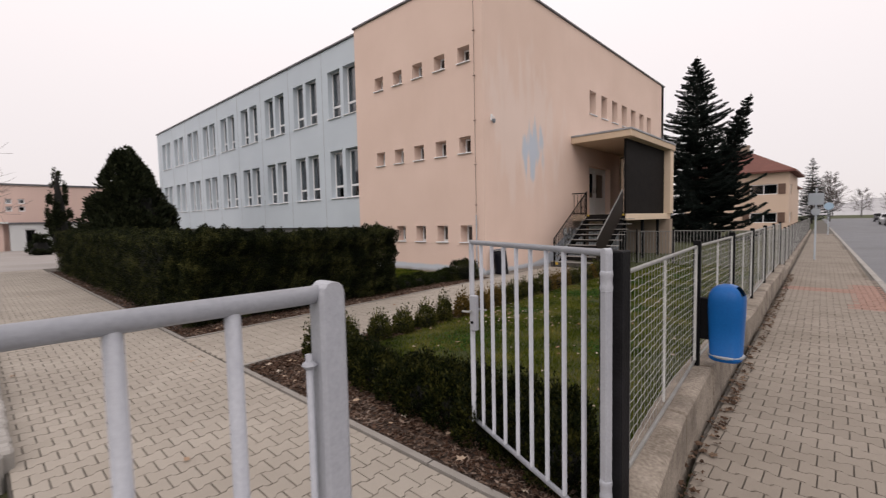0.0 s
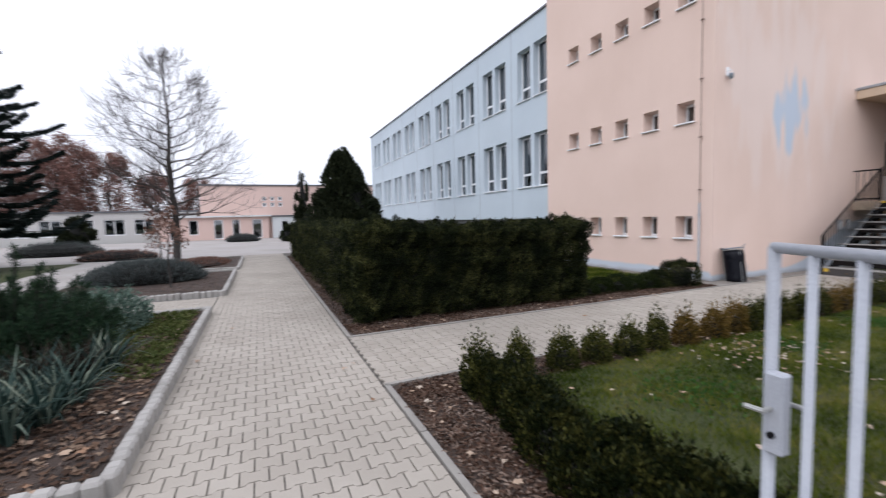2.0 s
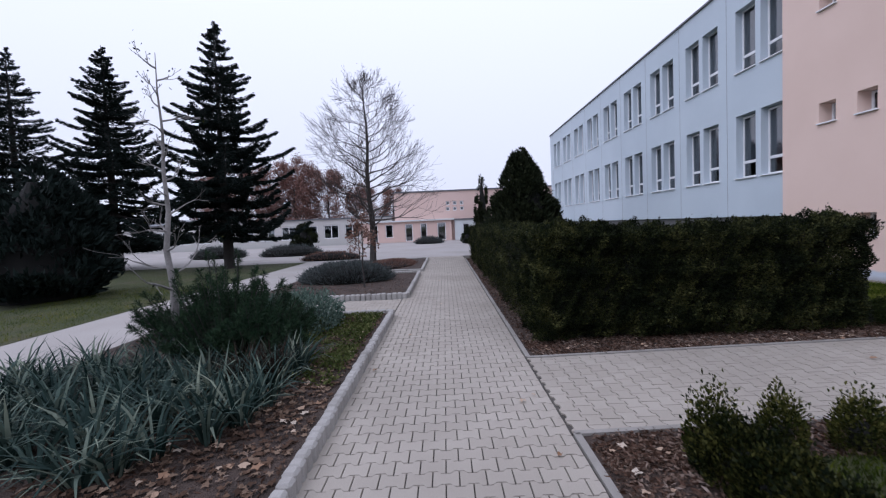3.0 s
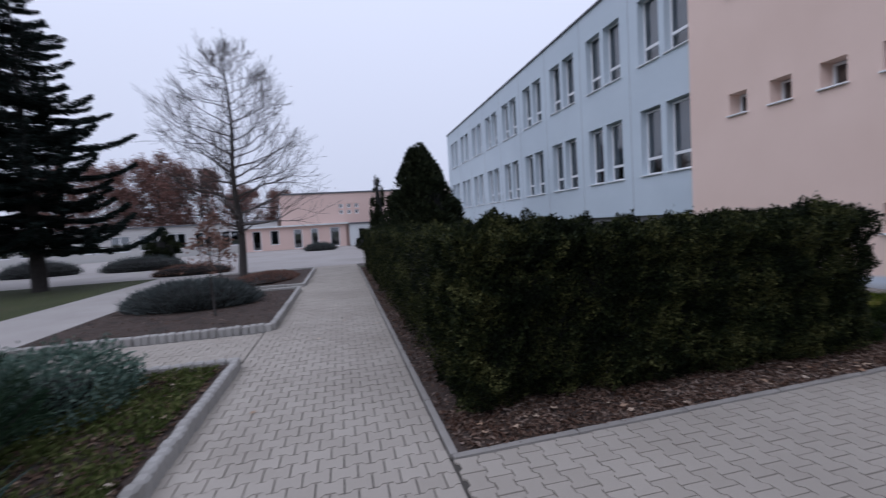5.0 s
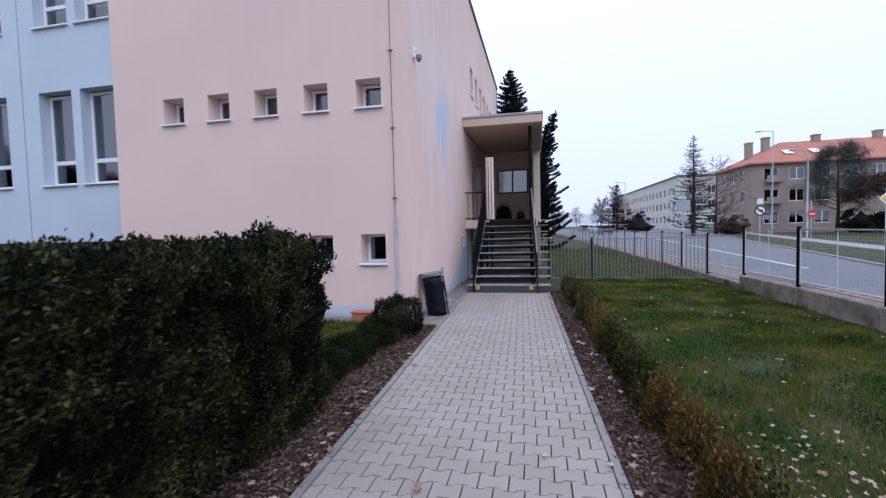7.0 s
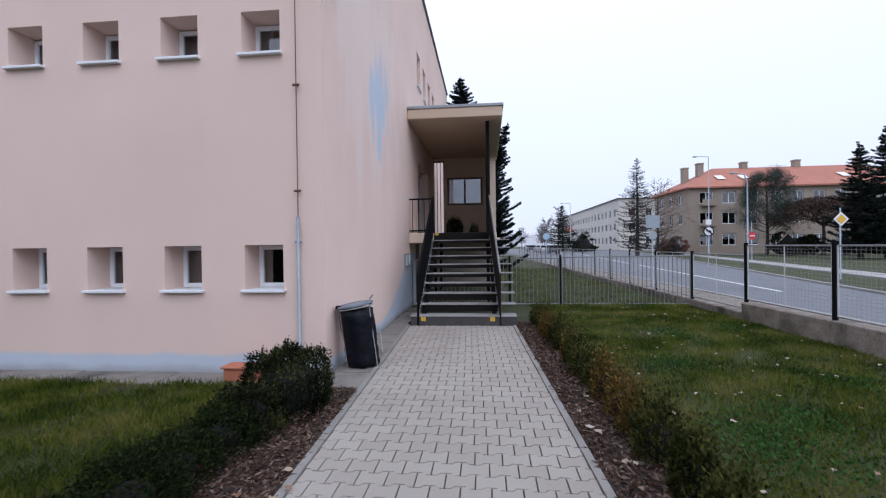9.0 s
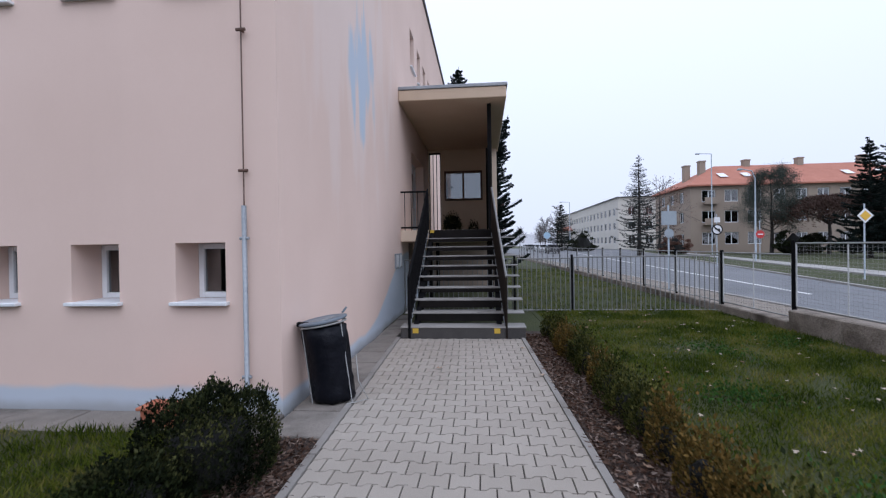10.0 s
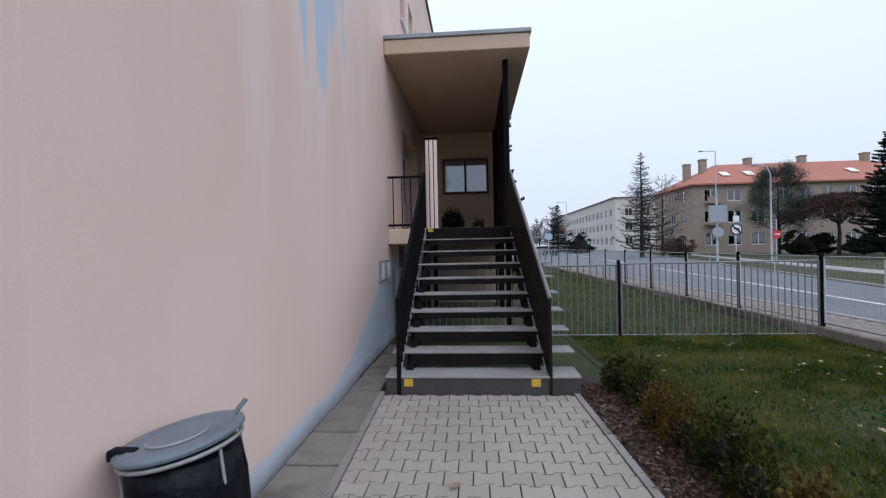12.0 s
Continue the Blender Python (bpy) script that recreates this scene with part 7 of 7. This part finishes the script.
def car(c, mat, label):
    own = thing("parked_car", c, label, "car", "cars along the road")
    sec = [(-2.05, 0.3), (-2.1, 0.7), (-1.85, 0.86), (-0.95, 0.95), (-0.45, 1.36), (0.85, 1.42), (1.55, 1.0), (2.02, 0.88), (2.08, 0.35)]
    n = len(sec)
    g = Geo().add([(c[0] - (0.8 if z < 1.1 else 0.62), c[1] + y, c[2] + z) for y, z in sec] + [(c[0] + (0.8 if z < 1.1 else 0.62), c[1] + y, c[2] + z) for y, z in sec],
                  [tuple(range(n)), tuple(range(n, 2 * n))] + [(i, (i + 1) % n, n + (i + 1) % n, n + i) for i in range(n)])
    part("body", g, mat, own)
    part("windscreen", Geo().quad((c[0] - 0.66, c[1] - 0.93, c[2] + 0.98), (c[0] + 0.66, c[1] - 0.93, c[2] + 0.98), (c[0] + 0.56, c[1] - 0.5, c[2] + 1.33), (c[0] - 0.56, c[1] - 0.5, c[2] + 1.33)), BLACK, own)
    for sx in (-0.81, 0.69):
        part("side_window", Geo().box(c[0] + (sx if sx < 0 else 0.70), c[0] + (sx + 0.11 if sx < 0 else 0.81), c[1] - 0.4, c[1] + 0.95, c[2] + 1.0, c[2] + 1.3), BLACK, own)
        for sy in (-1.3, 1.3):
            part("wheel", Geo().tube([(c[0] + sx, c[1] + sy, c[2] + 0.31), (c[0] + sx + 0.14, c[1] + sy, c[2] + 0.31)], 0.31, 14), TYRE, own)
    return own


for k, (x, y) in enumerate(((3.4, 74), (3.2, 82), (3.6, 92), (3.4, 104), (4.0, 118))):
    car((x + 1.0, y, -0.09), CAR_DARK if k in (0, 3) else CAR_SILVER, "dark parked car at the roadside" if k in (0, 3) else "silver parked car at the roadside")


# ---- paving stones ----
def paver_geo(pitch, width, joint, bulge=0.013):
    """A double-T paver: straight ends, waisted long sides, chamfered rim."""
    hw, hp, j = width / 2 - joint, pitch / 2 - joint, bulge
    top = [(-hw, hp + j), (-0.62 * hw, hp + j), (-0.38 * hw, hp - j), (0.38 * hw, hp - j), (0.62 * hw, hp + j), (hw, hp + j)]
    ol = top + [(-x, -y) for x, y in top]
    inner = [(x * 0.978, y * 0.972) for x, y in ol]
    n = len(ol)
    vs = [(x, y, 0.0) for x, y in inner] + [(x, y, -0.013) for x, y in ol] + [(x, y, -0.03) for x, y in ol]
    fs = [tuple(range(n))] + [(i, (i + 1) % n, n + (i + 1) % n, n + i) for i in range(n)]
    return vs, fs, n


def lay(owner, mat, u0, u1, v0, v1, pitch, width, place, turn, near, label, keep=None, joint=0.0032):
    """Rows of pavers along u, shifted half a stone from row to row. near(x, y): stones built singly."""
    vs, fs, n = paver_geo(pitch, (u1 - u0) / round((u1 - u0) / width), joint)
    vs = vs[:2 * n]
    me = bpy.data.meshes.new("paver")
    me.from_pydata(vs, [], fs)
    me.materials.append(mat)
    half = bpy.data.meshes.new("paver")
    half.from_pydata([(max(x, 0.0025), y, z) for x, y, z in vs], [], fs)
    half.materials.append(mat)
    halfb = bpy.data.meshes.new("paver")
    halfb.from_pydata([(min(x, -0.0025), y, z) for x, y, z in vs], [], fs)
    halfb.materials.append(mat)
    bulk = {0: [], 1: [], 2: []}
    rows, cols = int((v1 - v0) / pitch), int(round((u1 - u0) / width))
    width_fit = (u1 - u0) / cols
    single = 0
    for r in range(rows):
        v = v0 + (r + 0.5) * pitch
        for k in range(cols + r % 2):
            u = u0 + (k + 0.5 - (r % 2) * 0.5) * width_fit
            kind = 0
            if r % 2 and k == 0:
                kind = 1
            if r % 2 and k == cols:
                kind = 2
            x, y = place(u, v)
            if keep and not keep(x, y):
                continue
            z = rng.uniform(-0.0018, 0.0018)
            rot = turn + rng.uniform(-0.006, 0.006)
            if single < 300 and near(x, y):
                ob = new("paver", (me, half, halfb)[kind])
                ob.parent = owner
                ob.location, ob.rotation_euler = (x, y, z), (rng.uniform(-0.003, 0.003), rng.uniform(-0.003, 0.003), rot)
                single += 1
            else:
                bulk[kind].append((x, y, z, rot))
    Vs, Fa, Fb, k0 = [], [], [], 0
    quads, tops = np.array(fs[1:]), np.array([fs[0]])
    for kind, items in bulk.items():
        if not items:
            continue
        it = np.array(items)
        base = np.array([tuple(p.co) for p in (me, half, halfb)[kind].vertices])
        c, s = np.cos(it[:, 3])[:, None], np.sin(it[:, 3])[:, None]
        X = base[None, :, 0] * c - base[None, :, 1] * s + it[:, 0][:, None]
        Y = base[None, :, 0] * s + base[None, :, 1] * c + it[:, 1][:, None]
        Z = np.broadcast_to(base[None, :, 2], X.shape) + it[:, 2][:, None]
        Vs.append(np.stack([X, Y, Z], 2).reshape(-1, 3))
        off = (np.arange(len(it)) * (2 * n))[:, None, None] + k0
        Fa.append((off + quads[None]).reshape(-1, 4))
        Fb.append((off + tops[None]).reshape(-1, n))
        k0 += len(it) * 2 * n
    V, Fa, Fb = np.concatenate(Vs), np.concatenate(Fa), np.concatenate(Fb)
    mesh = bpy.data.meshes.new("pavers")
    mesh.vertices.add(len(V))
    mesh.vertices.foreach_set("co", V.astype(np.float32).ravel())
    mesh.loops.add(Fa.size + Fb.size)
    mesh.loops.foreach_set("vertex_index", np.concatenate([Fa.ravel(), Fb.ravel()]).astype(np.int32))
    mesh.polygons.add(len(Fa) + len(Fb))
    mesh.polygons.foreach_set("loop_start", np.concatenate([np.arange(len(Fa)) * 4, Fa.size + np.arange(len(Fb)) * n]).astype(np.int32))
    mesh.update(calc_edges=True)
    mesh.shade_flat()
    mesh.materials.append(mat)
    ob = new("pavers", mesh)
    ob.parent = owner
    tagged(ob, label, kind="stuff")


lay(path_bed, PAVER, 0.0, 1.86, 2.16, NORTH - 0.02, 0.147, 0.182, lambda u, v: (side_w(v) + u, v), 0.0, lambda x, y: 9.2 < y < 13.4, "light grey double-T pavers of the side path")
lay(path_bed, PAVER, 0.215, 2.13, 0.2, 24.4, 0.147, 0.182, lambda u, v: (-v, u), math.pi / 2, lambda x, y: False, "light grey double-T pavers of the main path")
lay(path_bed, PAVER, -3.65, 0.2, 9.72, 11.55, 0.147, 0.182, lambda u, v: (-v, u), math.pi / 2, lambda x, y: False, "light grey double-T pavers between the beds")
def red_zone(x, y):
    return (12.2 < y < 12.75 and x > -0.75) or (10.3 < y < 13.6 and x > 0.38)


street_at = lambda u, v: (fence_x(v) + 0.20 + u, v)
inside = lambda x, y: x < kerb_x(y) - 0.22
lay(street_bed, PAVER_STREET, 0.0, 1.8, -4.0, 45.0, 0.147, 0.182, street_at, 0.0, lambda x, y: 3.0 < y < 9.0, "grey-brown double-T pavers of the street pavement", lambda x, y: inside(x, y) and not red_zone(x, y), 0.0026)
lay(street_bed, PAVER_RED, 0.0, 1.8, -4.0, 45.0, 0.147, 0.182, street_at, 0.0, lambda x, y: False, "dull red pavers marking the crossing", lambda x, y: inside(x, y) and red_zone(x, y))
